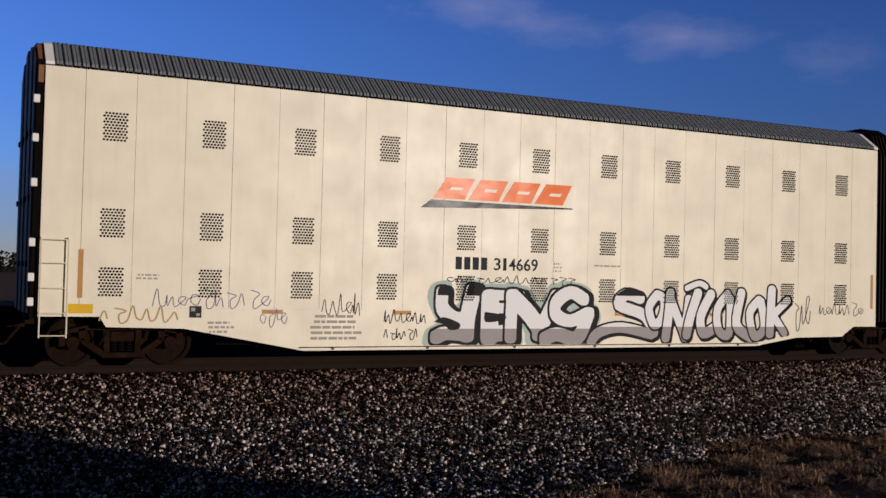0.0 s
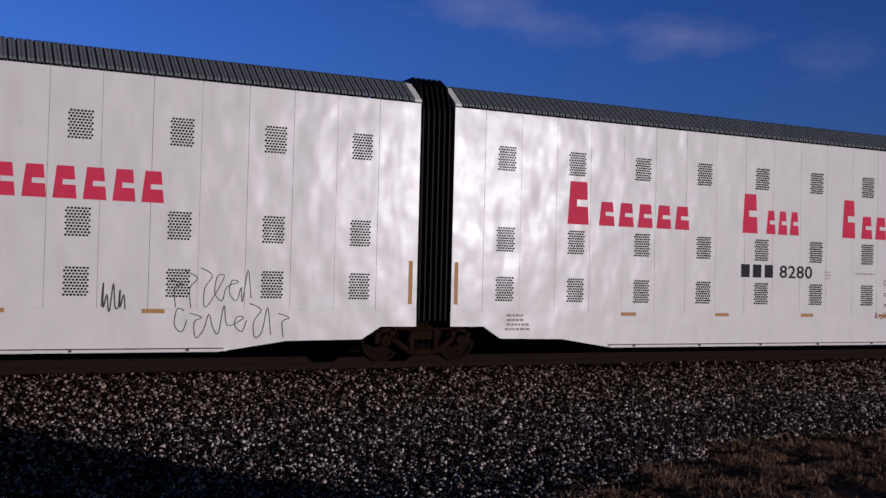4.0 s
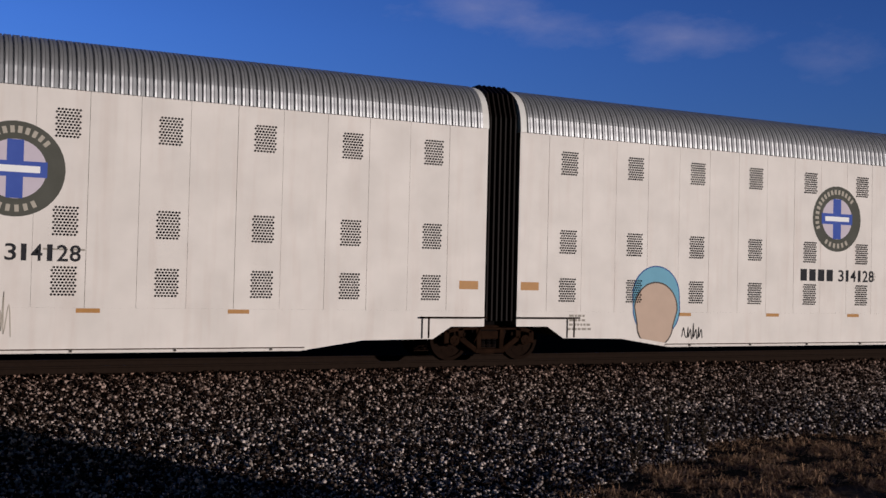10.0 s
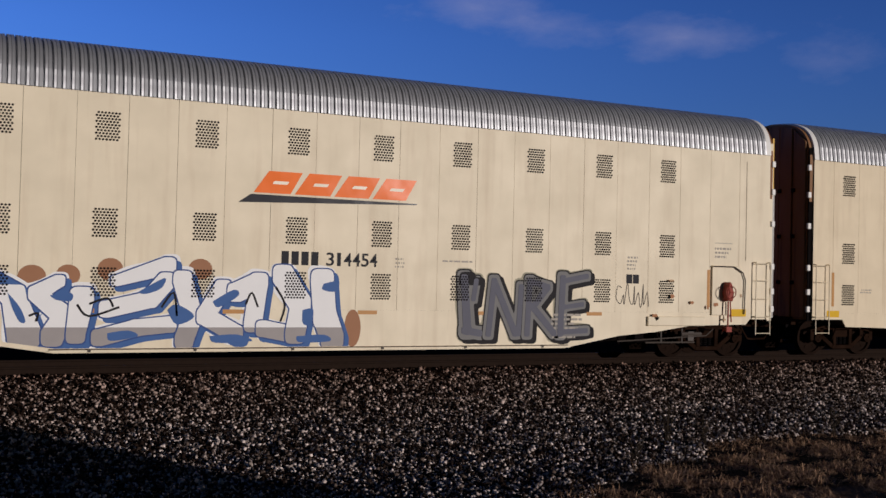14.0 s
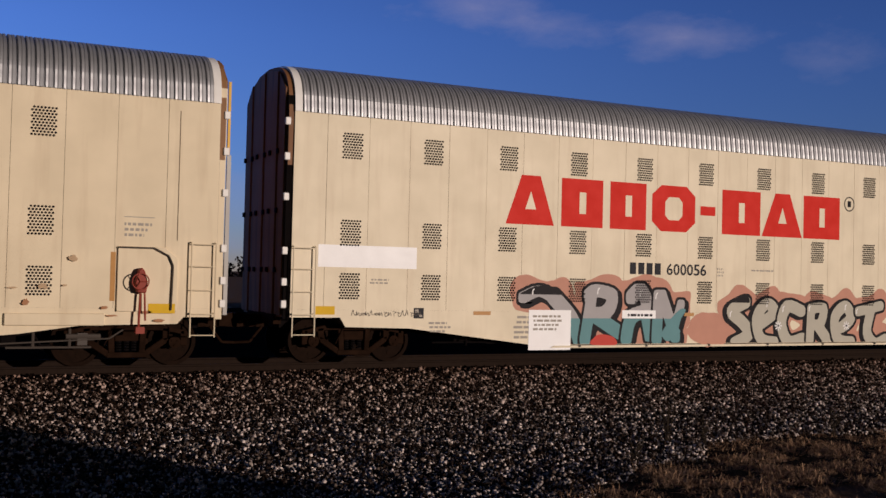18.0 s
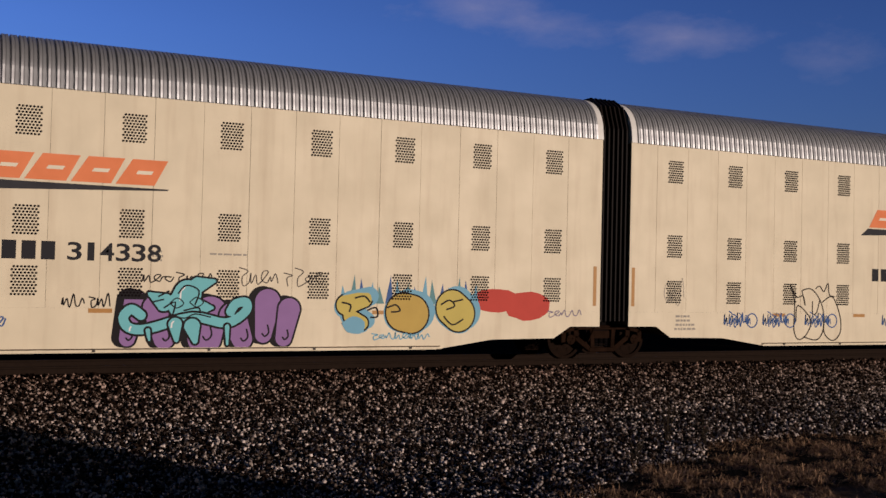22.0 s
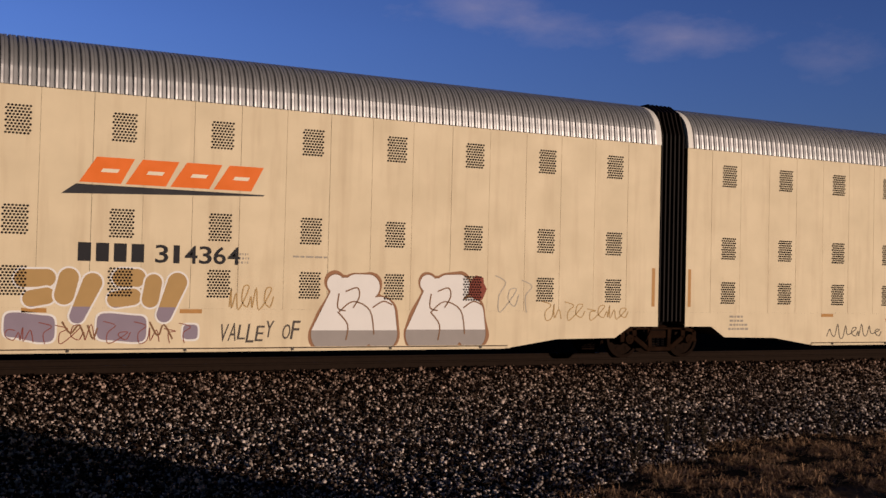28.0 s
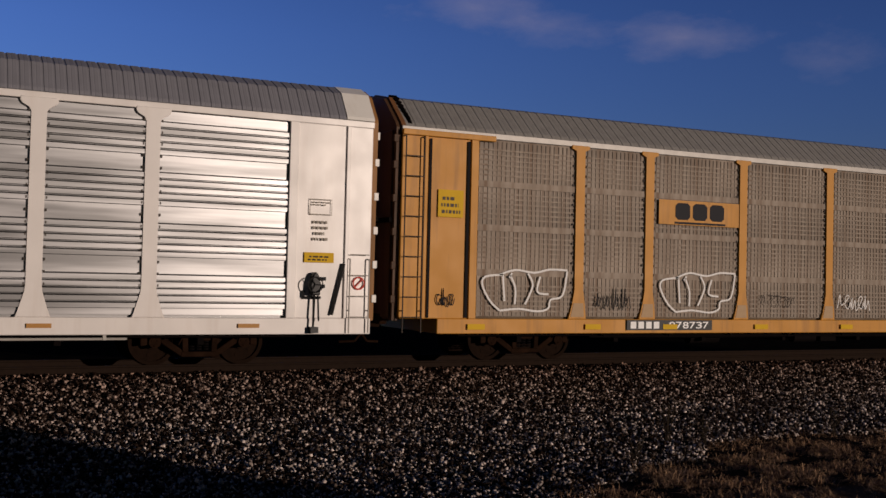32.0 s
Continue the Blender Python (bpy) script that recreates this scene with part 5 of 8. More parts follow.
    haze_row.append([([(5.55, 1.59), (5.59, 1.18)], 0.164), ([(5.36, 0.85), (5.39, 0.71)], 0.226)])
    haze_row.append([([(6.04, 1.51), (5.99, 0.76)], 0.315)])
    haze_row.append([([(6.71, 1.48), (6.57, 0.74)], 0.304)])
    haze_row.append([([(7.21, 1.51), (7.1, 0.71)], (0.179, 0.231))])
    haze_row.append([([(7.64, 1.57), (7.53, 0.78)], (0.183, 0.258))])
    piece(b, haze_row, [DUSTY_PURPLE, DUSTY_PURPLE, SLATE, DUSTY_PURPLE], ICE, 0.030, halo=PURPLE, wide=0.06, crease=True, label="faded purple bubble letters with pale blue rims")
    marks(b, [[(3.91, 1.41), (3.89, 1.26), (3.95, 1.16), (3.96, 1.36)], [(4.47, 1.37), (4.69, 1.42), (4.69, 1.33), (4.48, 1.34)], [(4.49, 1.09), (4.72, 1.12), (4.76, 1.05), (4.51, 1.04)], [(5.85, 1.13), (6.1, 1.18), (6.15, 1.08)], [(7.37, 1.32), (7.48, 1.36), (7.38, 1.14)]], 0.05, PALE_LILAC, 6)
    marks(b, [[(5.94, 1.49), (6.14, 1.39), (5.99, 1.28)], [(6.5, 1.45), (6.81, 1.51), (6.72, 1.24)], [(5.7, 0.97), (5.86, 0.66)], [(6.25, 1.18), (6.37, 0.76)], [(7.03, 1.4), (7.15, 0.98), (7.05, 0.66)]], 0.035, SLATE, 6)
    blue_row = []
    blue_row.append([(smooth_path([(8.36, 1.55), (8, 1.48), (7.76, 1.41)], 4), (0.176, 0.066)), ([(7.99, 1), (8.08, 0.78)], 0.29), ([(8.48, 1.15), (8.38, 0.65)], 0.165)])
    blue_row.append([(smooth_path([(8.85, 1.56), (8.97, 1.43), (9.2, 0.99), (9.13, 0.71)], 4), (0.154, 0.11))])
    blue_row.append([([(9.24, 1.32), (9.16, 0.76)], 0.099), ([(9.43, 1.38), (9.73, 1.53)], (0.169, 0.202)), ([(9.71, 1.21), (9.77, 0.71)], 0.138), ([(10.02, 1.05), (10.07, 0.76)], (0.157, 0.101))])
    piece(b, blue_row, [SKYBLUE], ICE, 0.025, label="light blue bubble letters with white rims")
    tag(b, 0.33, 1.0, 2.0, 1.35, INK, 11, 6, 0.04)
    tag(b, 1.6, 0.76, 2.4, 1.6, INK_SOFT, 12, 3, 0.05)
    tag(b, 11.2, 0.63, 13.4, 1.34, SKYBLUE, 13, 5, 0.03)


def second_car():
    a, b = pair(1, ("glossy white auto rack car with large red lettering", "glossy white auto rack car with red lettering and badges"), WHITE, True, False, DOOR_BROWN)
    for c in (a, b):
        for x0, x1, n, z1 in ((2.89, 3.60, 1, 4.06), (3.74, 6.45, 5, 3.64), (7.99, 8.60, 1, 4.06), (8.76, 9.93, 3, 3.68), (11.36, 11.95, 1, 4.08), (12.04, 15.67, 7, 3.68)):
            w = (x1 - x0) / n
            for i in range(n):
                p, q = x0 + w * i, x0 + w * (i + 0.80)
                m = (p + q) / 2
                block = [(p, 3.09), (q, 3.09), (q - 0.06, z1), (p + 0.06, z1)]
                flat("lettering_block", [block], EMBLEM_CRIMSON, c, 2, "plain red block of large lettering")
                flat("lettering_gap", [rect(m - 0.04, 3.09 + 0.42 * (z1 - 3.09), q, 3.09 + 0.58 * (z1 - 3.09))], WHITE, c, 3)
        number(c, 3, "8280", 7.97, 10.34, 2.0, 2.32, share=0.48)
    tag(a, 15.7, 1.2, 17.4, 1.95, INK_SOFT, 21, 6, 0.02)
    tag(a, 15.8, 0.62, 18.1, 1.25, INK_SOFT, 22, 8, 0.022)
    tag(a, 14.5, 1.1, 14.95, 1.6, INK_SOFT, 23, 3, 0.03)
    cx, cz = 19.22, 4.86
    flat("anniversary_badge", [octagon(cx, cz, 0.72, 0.60)], LABEL_YELLOW, b, 1, "red and gold eight-sided badge with a banner")
    flat("badge_field", [octagon(cx, cz + 0.02, 0.64, 0.53)], EMBLEM_CRIMSON, b, 2)
    flat("badge_rim", stroke(octagon(cx, cz + 0.02, 0.56, 0.46) + [octagon(cx, cz + 0.02, 0.56, 0.46)[0]], 0.05), PATCH_WHITE, b, 3)
    word(b, "125", cx - 0.45, cz - 0.18, cx + 0.5, cz + 0.22, PATCH_WHITE, 4, 0.012, name="badge_number")
    flat("badge_banner", [[(cx - 0.80, 4.22), (cx + 0.80, 4.14), (cx + 0.72, 4.42), (cx - 0.72, 4.50)]], LABEL_YELLOW, b, 5)
    badge(b, 18.55, 3.69, 0.20)
    badge(b, 19.22, 3.69, 0.25)
    badge(b, 19.89, 3.70, 0.20)
    for k, z in enumerate((0.98, 1.25, 1.55, 1.85)):
        tag(b, 12.9 - 0.3 * (k == 0), z, 13.9, z + 0.24, MAROON, 30 + k, 5, 0.022)


def third_car():
    a, b = pair(2, ("worn cream auto rack car with white and teal bubble graffiti", "worn cream auto rack car with yellow, pink and lilac graffiti"), CREAM_WORN, False, False, DOOR_DARK)
    flat("patch", [rect(8.28, 1.95, 9.28, 2.28)], PATCH_WHITE, a, 2)
    flat("patch", [rect(8.27, 0.95, 9.38, 1.16)], PATCH_WHITE, a, 5)
    number(a, 3, "501846", 8.32, 10.34, share=0.45)
    number(b, 3, "501846", 8.45, 10.39, share=0.45)
    bubbles = []
    bubbles.append([(smooth_path([(2.5, 1.89), (2.65, 1.43), (2.51, 0.93)], 4), (0.315, 0.382))])
    bubbles.append([([(1.91, 1.96), (1.98, 1.75)], 0.301)])
    bubbles.append([([(1.26, 1.95), (1.33, 1.92)], 0.204)])
    bubbles.append([([(1.58, 1.38), (1.57, 1.03)], 0.408)])
    piece(a, bubbles, [SNOW], INK, 0.045, drop=INK, shift=(0.16, 0.10), cell=0.028, label="white bubble-letter graffiti with a black upper shade")
    marks(a, [[(1.61, 1.74), (1.83, 1.63), (2.02, 1.42)], [(1.96, 1.88), (2.17, 1.59), (2.07, 1.26)], [(2.4, 1.48), (2.64, 1.26), (2.59, 0.98)], [(2.75, 1.15), (2.98, 1.26), (3.3, 1.44)], [(3.11, 0.82), (3.36, 1.12)]], 0.035, INK, 6)
    blots(a, [[(2.95, 2.27), (3.25, 2.17), (3.32, 1.89), (3.14, 1.94)], [(3.15, 1.66), (3.3, 1.44), (3.28, 1.16), (3.05, 1.07), (3.16, 1.32)]], INK, 5)
    piece(a, [[([(3.5, 1.81), (3.73, 1.84)], 0.26)]], [CREAM_WORN], INK, 0.04, base=2, cell=0.028)
    for x in (3.50, 3.66):
        flat("graffiti_outline", raised(stroke(ellipse(x, 1.79, 0.06, 0.06, 14) + [(x + 0.06, 1.79)], 0.022) + stroke([(x + 0.06, 1.79), (x + 0.03, 1.66)], 0.022), 0.012), INK, a, 2)
    tag(a, 0.05, 2.73, 1.24, 3.3, INK, 42, 5, 0.04)
    tag(a, 3.42, 2.0, 5.0, 2.62, INK, 43, 6, 0.04)
    tag(a, 5.8, 2.1, 7.05, 2.5, INK, 44, 6, 0.04)
    tag(a, 3.8, 0.8, 4.5, 1.4, MAROON, 45, 4, 0.022)
    tag(a, 5.12, 0.9, 6.36, 1.12, TEAL, 46, 8, 0.03)
    tag(a, 5.2, 1.3, 6.2, 1.85, GHOST, 47, 5, 0.025)
    piece(a, [[([(8.10, 1.70), (8.42, 1.30), (8.18, 0.72)], 0.33)], [([(7.60, 1.82), (7.50, 1.45)], 0.20), ([(7.22, 1.80), (7.26, 0.68)], 0.24)], [([(7.82, 1.32), (7.74, 0.72)], (0.26, 0.31))], [([(9.05, 1.72), (9.30, 1.58)], (0.20, 0.12))]],
          [TEAL], INK, 0.07, drop=DEEP_BLUE, shift=(0.0, 0.10), cell=0.028, label="teal bubble-letter graffiti with dark outlines", shine=MINT)
    loops(a, 10.1, 0.85, 13.1, 1.85, GHOST, 49, 4, 0.03)
    tag(a, 9.5, 1.0, 10.6, 1.5, BROWN, 50, 6, 0.022)
    piece(b, letters("TER", 1.35, 0.98, 3.1, 2.02, 0.2, 51, 0.04, 0.1, 1.2), [SLATE, PURPLE], PURPLE, 0.03, halo=SLATE, wide=0.10, cell=0.028)
    piece(b, [[([(2.9, 1.75), (3.35, 1.82), (3.4, 1.60), (2.95, 1.48)], 0.17)], [([(3.45, 1.72), (3.62, 1.45), (3.40, 1.18), (2.95, 1.12)], 0.22)]], [SLATE], LEMON, 0.025, halo=INK_SOFT, wide=0.06, cell=0.028, base=2)
    bulb = lambda x, top: [([(x + 0.10, top - 0.22), (x + 0.02, 1.1), (x, 0.85)], (0.20, 0.36))]
    bulbs = []
    bulbs.append([(smooth_path([(5.35, 1.68), (5.47, 1.27), (5.35, 0.88)], 4), (0.14, 0.34))])
    bulbs.append([(smooth_path([(5.93, 1.83), (5.95, 1.27), (5.94, 0.84)], 4), (0.174, 0.307))])
    bulbs.append([([(6.61, 1.81), (6.3, 1.6)], 0.154), ([(6.45, 1.53), (6.62, 0.87)], (0.189, 0.315))])
    bulbs.append([([(7.3, 1.83), (6.94, 1.86)], 0.168), ([(7.21, 1.39), (7.22, 0.85)], (0.252, 0.336))])
    bulbs.append([([(7.79, 1.8), (7.87, 1.72)], 0.22), ([(7.86, 1.24), (7.84, 0.87)], (0.258, 0.333))])
    bulbs.append([([(8.43, 1.73), (8.5, 0.89)], (0.451, 0.473))])
    piece(b, bulbs, [LEMON, LEMON, LEMON, SKYBLUE, LEMON, SKYBLUE], INK, 0.075, halo=SNOW, wide=0.15, drop=INK, shift=(0.02, -0.07), label="yellow and light blue bubble letters with a white halo", cell=0.028)
    marks(b, [[(5.34, 1.78), (5.72, 1.81), (5.66, 1.37), (5.74, 1.12)], [(6.26, 1.53), (6.31, 1.33), (6.41, 1.43)], [(6.45, 1.69), (6.59, 1.79), (6.52, 1.61)], [(7.16, 1.23), (7.36, 1.37), (7.32, 1.13)], [(7.64, 1.4), (7.93, 1.45), (8.15, 1.35)], [(8.47, 1.08), (8.59, 0.98), (8.67, 1.06)]], 0.05, INK, 6)
    blots(b, [[(5.25, 1.11), (5.36, 1.08), (5.35, 0.94), (5.24, 0.96)], [(7.78, 1.13), (7.92, 1.1), (7.88, 0.95), (7.78, 1)]], SKYBLUE, 6)
    pair_of_pinks = []
    pair_of_pinks.append([([(9.58, 1.64), (9.64, 0.89)], (0.462, 0.506))])
    pair_of_pinks.append([([(10.54, 1.69), (10.58, 1.55)], 0.405), ([(10.5, 0.93), (10.57, 0.85)], 0.473)])
    piece(b, pair_of_pinks, [PINK], INK, 0.075, halo=SNOW, wide=0.10, drop=DEEP_BLUE, shift=(-0.02, 0.06), base=2, label="pink bubble letters with thick dark outlines")
    marks(b, [[(9.34, 1.42), (9.57, 1.48), (9.63, 1.15)], [(10.37, 1.52), (10.44, 1.27), (10.61, 1.21)], [(10.56, 1.04), (10.91, 1.16), (10.98, 0.99)]], 0.05, PLUM, 8)
    marks(b, [[(10.71, 1.91), (10.96, 1.73), (10.99, 1.44)], [(9.97, 1.15), (10.06, 1.04), (9.94, 0.98)]], 0.06, SNOW, 8)
    fuser = []
    fuser.append([(smooth_path([(13.41, 1.83), (13.02, 1.83), (12.96, 1.47), (13.17, 0.94), (12.66, 0.64), (12.15, 0.88)], 4), (0.188, 0.212))])
    fuser.append([(smooth_path([(13.75, 1.82), (13.63, 1.18), (13.84, 0.82)], 4), 0.192), ([(14.43, 1.85), (14.31, 1)], 0.168)])
    fuser.append([(smooth_path([(14.92, 1.8), (14.43, 1.67), (14.86, 1.19), (14.6, 0.7), (14.12, 0.74)], 4), 0.184)])
    fuser.append([(smooth_path([(15.49, 1.81), (15.36, 1.25), (15.65, 1.01)], 4), 0.2), ([(15.21, 1.5), (15.64, 1.57)], 0.098)])
    fuser.append([(smooth_path([(15.99, 1.89), (15.94, 1.2), (16.24, 0.89)], 4), 0.166), (smooth_path([(15.99, 1.89), (16.59, 1.65), (16.08, 1.39)], 4), 0.138), ([(16.38, 1.33), (17.21, 1.08)], (0.153, 0.038))])
    piece(b, fuser, [LILAC], PURPLE, 0.020, halo=SKYBLUE, wide=0.10, drop=LEMON, shift=(0.0, -0.11), shine=PINK, label="lilac letters over a yellow cast edge and blue haze")
    for k, (x0, z0, x1, z1, n) in enumerate(((0.2, 1.38, 1.0, 1.89, 4), (0.05, 0.97, 1.44, 1.2, 8), (4.1, 0.8, 4.7, 2.05, 2), (11.3, 0.8, 12.1, 1.2, 3), (11.2, 1.5, 12.1, 1.95, 4), (17.1, 1.8, 18.1, 2.02, 6), (18.1, 1.65, 18.75, 1.9, 4), (18.1, 1.3, 18.7, 1.58, 4), (20.3, 2.9, 20.75, 3.1, 3), (20.3, 3.2, 20.75, 3.4, 3))):
        tag(b, x0, z0, x1, z1, INK, 60 + k, n, 0.03)
    tag(b, 18.75, 1.80, 19.45, 2.05, SNOW, 74, 6, 0.05, 12)
    tag(b, 18.80, 1.36, 19.20, 1.55, SNOW, 75, 4, 0.05, 12)
    tag(b, 18.80, 1.10, 19.25, 1.30, SNOW, 76, 4, 0.05, 12)


def fourth_car():
    a, b = pair(3, ("dull white auto rack car with a round emblem", "dull white auto rack car with round emblem and painted mural"), WHITE_DULL, False, True, DOOR_DARK, False)
    for c, cx, x0, x1 in ((a, 11.34, 9.91, 12.51), (b, 9.55, 8.31, 10.92)):
        cz = 3.57
        flat("emblem_disc", [ellipse(cx, cz, 0.85, 0.85, 36)], EMBLEM_GREEN, c, 1, "round dark emblem with a blue cross")
        flat("emblem_field", [ellipse(cx, cz, 0.53, 0.53, 32)], PALE_LILAC, c, 2)
        flat("emblem_cross", [rect(cx - 0.14, cz - 0.52, cx + 0.14, cz + 0.52)], EMBLEM_BLUE, c, 3)
        flat("emblem_cross", [rect(cx - 0.54, cz - 0.14, cx + 0.54, cz + 0.14)], EMBLEM_BLUE, c, 4)
        flat("emblem_bar", [rect(cx - 0.42, cz - 0.06, cx + 0.42, cz + 0.06)], PATCH_WHITE, c, 5)
        dashes = []
        for k in range(22):
            ang = math.radians(200 - k * 10.5) if k < 16 else math.radians(238 + (k - 16) * 12)
            r, u = 0.70, Vector((math.cos(ang), math.sin(ang)))
            w = Vector((-u.y, u.x))
            p = Vector((cx, cz)) + u * r
            dashes.append([tuple(p + w * i * 0.036 + u * j * 0.062) for i, j in ((-1, -1), (1, -1), (1, 1), (-1, 1))])
        flat("emblem_ring_mark", dashes, GHOST, c, 2)
        number(c, 4, "314128", x0, x1, 1.95, 2.25, share=0.46)
    flat("reflector", [rect(0.0, 2.61, 0.48, 2.83)], ORANGE_BAR, a, 2)
    flat("reflector", [rect(0.02, 1.49, 0.40, 1.73)], ORANGE_BAR, a, 2)
    flat("reflector", [rect(20.2, 1.58, 20.66, 1.76)], ORANGE_BAR, a, 2)
    flat("reflector", [rect(0.09, 1.58, 0.55, 1.76)], ORANGE_BAR, b, 2)
    for k, (x0, z0, x1, z1, n) in enumerate(((0.6, 1.2, 0.9, 1.85, 2), (1.6, 1.65, 2.2, 1.93, 4), (7.1, 1.26, 7.8, 1.69, 4), (5.1, 0.76, 5.65, 1.3, 3), (10.8, 0.6, 11.4, 1.65, 3), (4.4, 0.8, 4.8, 1.1, 3))):
        tag(a, x0, z0, x1, z1, GHOST, 80 + k, n, 0.022)

    def worn_box(bm):
        prism(bm, [(1.20, 0.78), (2.62, 0.76), (2.62, 1.14), (1.20, 1.14)], -HALF - 0.03, -HALF)
    part("equipment_box", mesh_of("worn_box", worn_box, 0.01), WHITE_DULL, a)
    for k, (x, z, w) in enumerate(((2.3, 1.02, 0.20), (2.05, 0.93, 0.14), (1.6, 1.07, 0.10))):
        flat("rust_patch", [ellipse(x, z, w, 0.06, 24, 0.25, random.Random(k))], RUST_STAIN, a, 8)
    # mural: a plain rounded shape with a blue crown
    piece(b, [[([(3.78, 1.52), (3.80, 1.20)], 0.66)]], [SKYBLUE], BLUE, 0.03, label="light blue crown of a painted mural")
    piece(b, [[([(3.78, 1.20), (3.76, 0.82)], (0.60, 0.50))]], [SKIN], INK_SOFT, 0.035, base=2, label="painted mural of a plain tan rounded shape")
    tag(b, 4.55, 0.5, 5.2, 0.9, INK, 90, 4, 0.03)
    for c, x in ((a, L_A - 1.5), (b, 0.05)):
        def grab(bm):
            rod(bm, (0, -0.16, 0.98), (1.5, -0.16, 0.98), 0.018, 6)
            rod(bm, (0.1 if x > 5 else 1.35, -0.16, 0.98), (0.1 if x > 5 else 1.35, -0.16, 0.55), 0.02, 6)
            rod(bm, (0.0, -0.16, 0.98), (0.0, 0.0, 0.98), 0.015, 5)
            rod(bm, (1.5, -0.16, 0.98), (1.5, 0.0, 0.98), 0.015, 5)
        part("grab_rail", mesh_of(f"grab{x > 5}", grab), RUST, c, at=(x, -HALF, 0))


def fifth_car():
    a, b = pair(4, ("cream auto rack car with an orange emblem and white graffiti", "cream auto rack car with white, blue and grey graffiti"), CREAM, False, False, DOOR_DARK)
    for c in (a, b):
        swoosh(c, 7.42, 3.19, 11.5, 3.83, EMBLEM_ORANGE)
        number(c, 4, "314454", 8.32, 10.37)
    wild_white = []
    wild_white.append([([(6.52, 1.9), (6.83, 1.82), (7.09, 2.1), (7.44, 2.01)], (0.084, 0.157))])
    wild_white.append([([(7.08, 1.91), (6.99, 1.49), (6.92, 1.13), (6.56, 1.01)], (0.164, 0.082))])
    wild_white.append([([(7.5, 2.19), (7.44, 1.61), (7.33, 1.13), (7.55, 0.68)], (0.126, 0.189))])
    wild_white.append([([(7.96, 2.15), (8.01, 1.62), (7.92, 0.98)], 0.126)])
    wild_white.append([([(7.59, 0.71), (8.11, 0.66), (8.5, 1.14), (8.96, 1.44)], 0.14)])
    wild_white.append([([(8.66, 1.61), (9.12, 1.73), (9.88, 2.01)], (0.11, 0.099))])
    wild_white.append([([(8.64, 0.92), (9.14, 1.11), (9.58, 1.29), (10.05, 0.99), (10.44, 0.74)], (0.099, 0.154))])
    wild_white.append([([(9.79, 1.32), (10.46, 1.08), (10.89, 1.42)], 0.158)])
    wild_white.append([([(10.97, 1.16), (11.23, 1.45), (11.55, 1.31), (11.47, 1.08)], (0.15, 0.08))])
    wild_white.append([([(9.15, 0.65), (8.81, 0.76)], 0.099)])
    piece(a, wild_white, [SNOW, PALE_LILAC, SNOW], INK, 0.04, drop=INK, shift=(0.08, -0.12), square=4.0, cell=0.028, label="white wildstyle graffiti with black cast blocks")
    marks(a, [[(7.23, 1.92), (7.4, 1.66), (7.32, 1.39)], [(7.6, 1.93), (7.73, 1.61), (7.61, 1.29)], [(7.81, 1.93), (7.92, 1.72)], [(8.14, 1.41), (8.3, 1.57), (8.47, 1.41)], [(7.47, 0.97), (7.63, 0.87), (7.84, 0.92)], [(8.68, 1.41), (8.96, 1.58), (9.24, 1.48)], [(9.36, 1.15), (9.7, 1.15), (10.06, 0.87)], [(10.28, 1.21), (10.52, 0.99), (10.76, 1.16)], [(11.12, 1.22), (11.3, 1.28), (11.39, 1.16)], [(6.98, 1.7), (6.83, 1.6), (6.89, 1.39)]], 0.05, INK, 6)
    blots(a, [[(7.27, 1.84), (7.49, 1.82), (7.6, 1.63), (7.4, 1.61)], [(7.84, 1.56), (8.03, 1.62), (7.98, 1.35), (7.85, 1.32)], [(8.64, 1.2), (8.86, 1.14), (8.75, 0.93), (8.57, 0.98)], [(9, 1.91), (9.34, 1.88), (9.12, 1.75)], [(7.15, 1.13), (7.47, 0.82), (7.26, 0.85)]], SLATE, 6)
    blots(a, [[(6.65, 1.02), (6.88, 0.97), (6.83, 0.74), (6.65, 0.78)], [(9.46, 0.98), (9.71, 0.96), (9.83, 0.65), (9.58, 0.54), (9.48, 0.76)], [(8.3, 0.55), (8.44, 0.53), (8.41, 0.42), (8.28, 0.42)], [(11.08, 0.76), (11.28, 0.78), (11.23, 0.58), (11.09, 0.58)]], BLUE, 2)
    for k in range(6):
        flat("graffiti_dot", [ellipse(6.6 + k * 0.9, 0.62 + 0.25 * (k % 3), 0.09, 0.11, 12, 0.15, random.Random(k))], BLUE, a, 6)
    flat("graffiti_dot", [ellipse(10.95, 1.85, 0.28, 0.22, 16, 0.1, random.Random(3))], BLUE, a, 3)
    blots(a, [[(13.33, 2.08), (13.52, 2.2), (13.73, 1.84), (13.54, 1.72)], [(13.93, 2.19), (14.2, 2.28), (14.28, 1.98), (14.05, 1.88)], [(16.99, 1.4), (17.29, 1.6), (17.38, 1.21), (17.12, 1.02)], [(17.78, 0.76), (18.1, 0.86), (18.13, 0.63), (17.87, 0.6)]], MINT, 1)
    hemps = []
    hemps.append([([(12.89, 2.01), (12.75, 1.35), (12.8, 0.7)], (0.141, 0.2)), ([(12.7, 0.78), (12.25, 0.97), (11.77, 0.95)], (0.161, 0.057)), ([(12.86, 1.23), (13.44, 1.34)], 0.118), ([(13.38, 1.42), (13.31, 1), (13.5, 0.56)], (0.108, 0.18))])
    hemps.append([([(14.33, 1.67), (13.85, 1.18), (13.72, 0.76), (14.25, 0.61)], 0.135), ([(13.85, 1), (14.26, 1)], 0.086)])
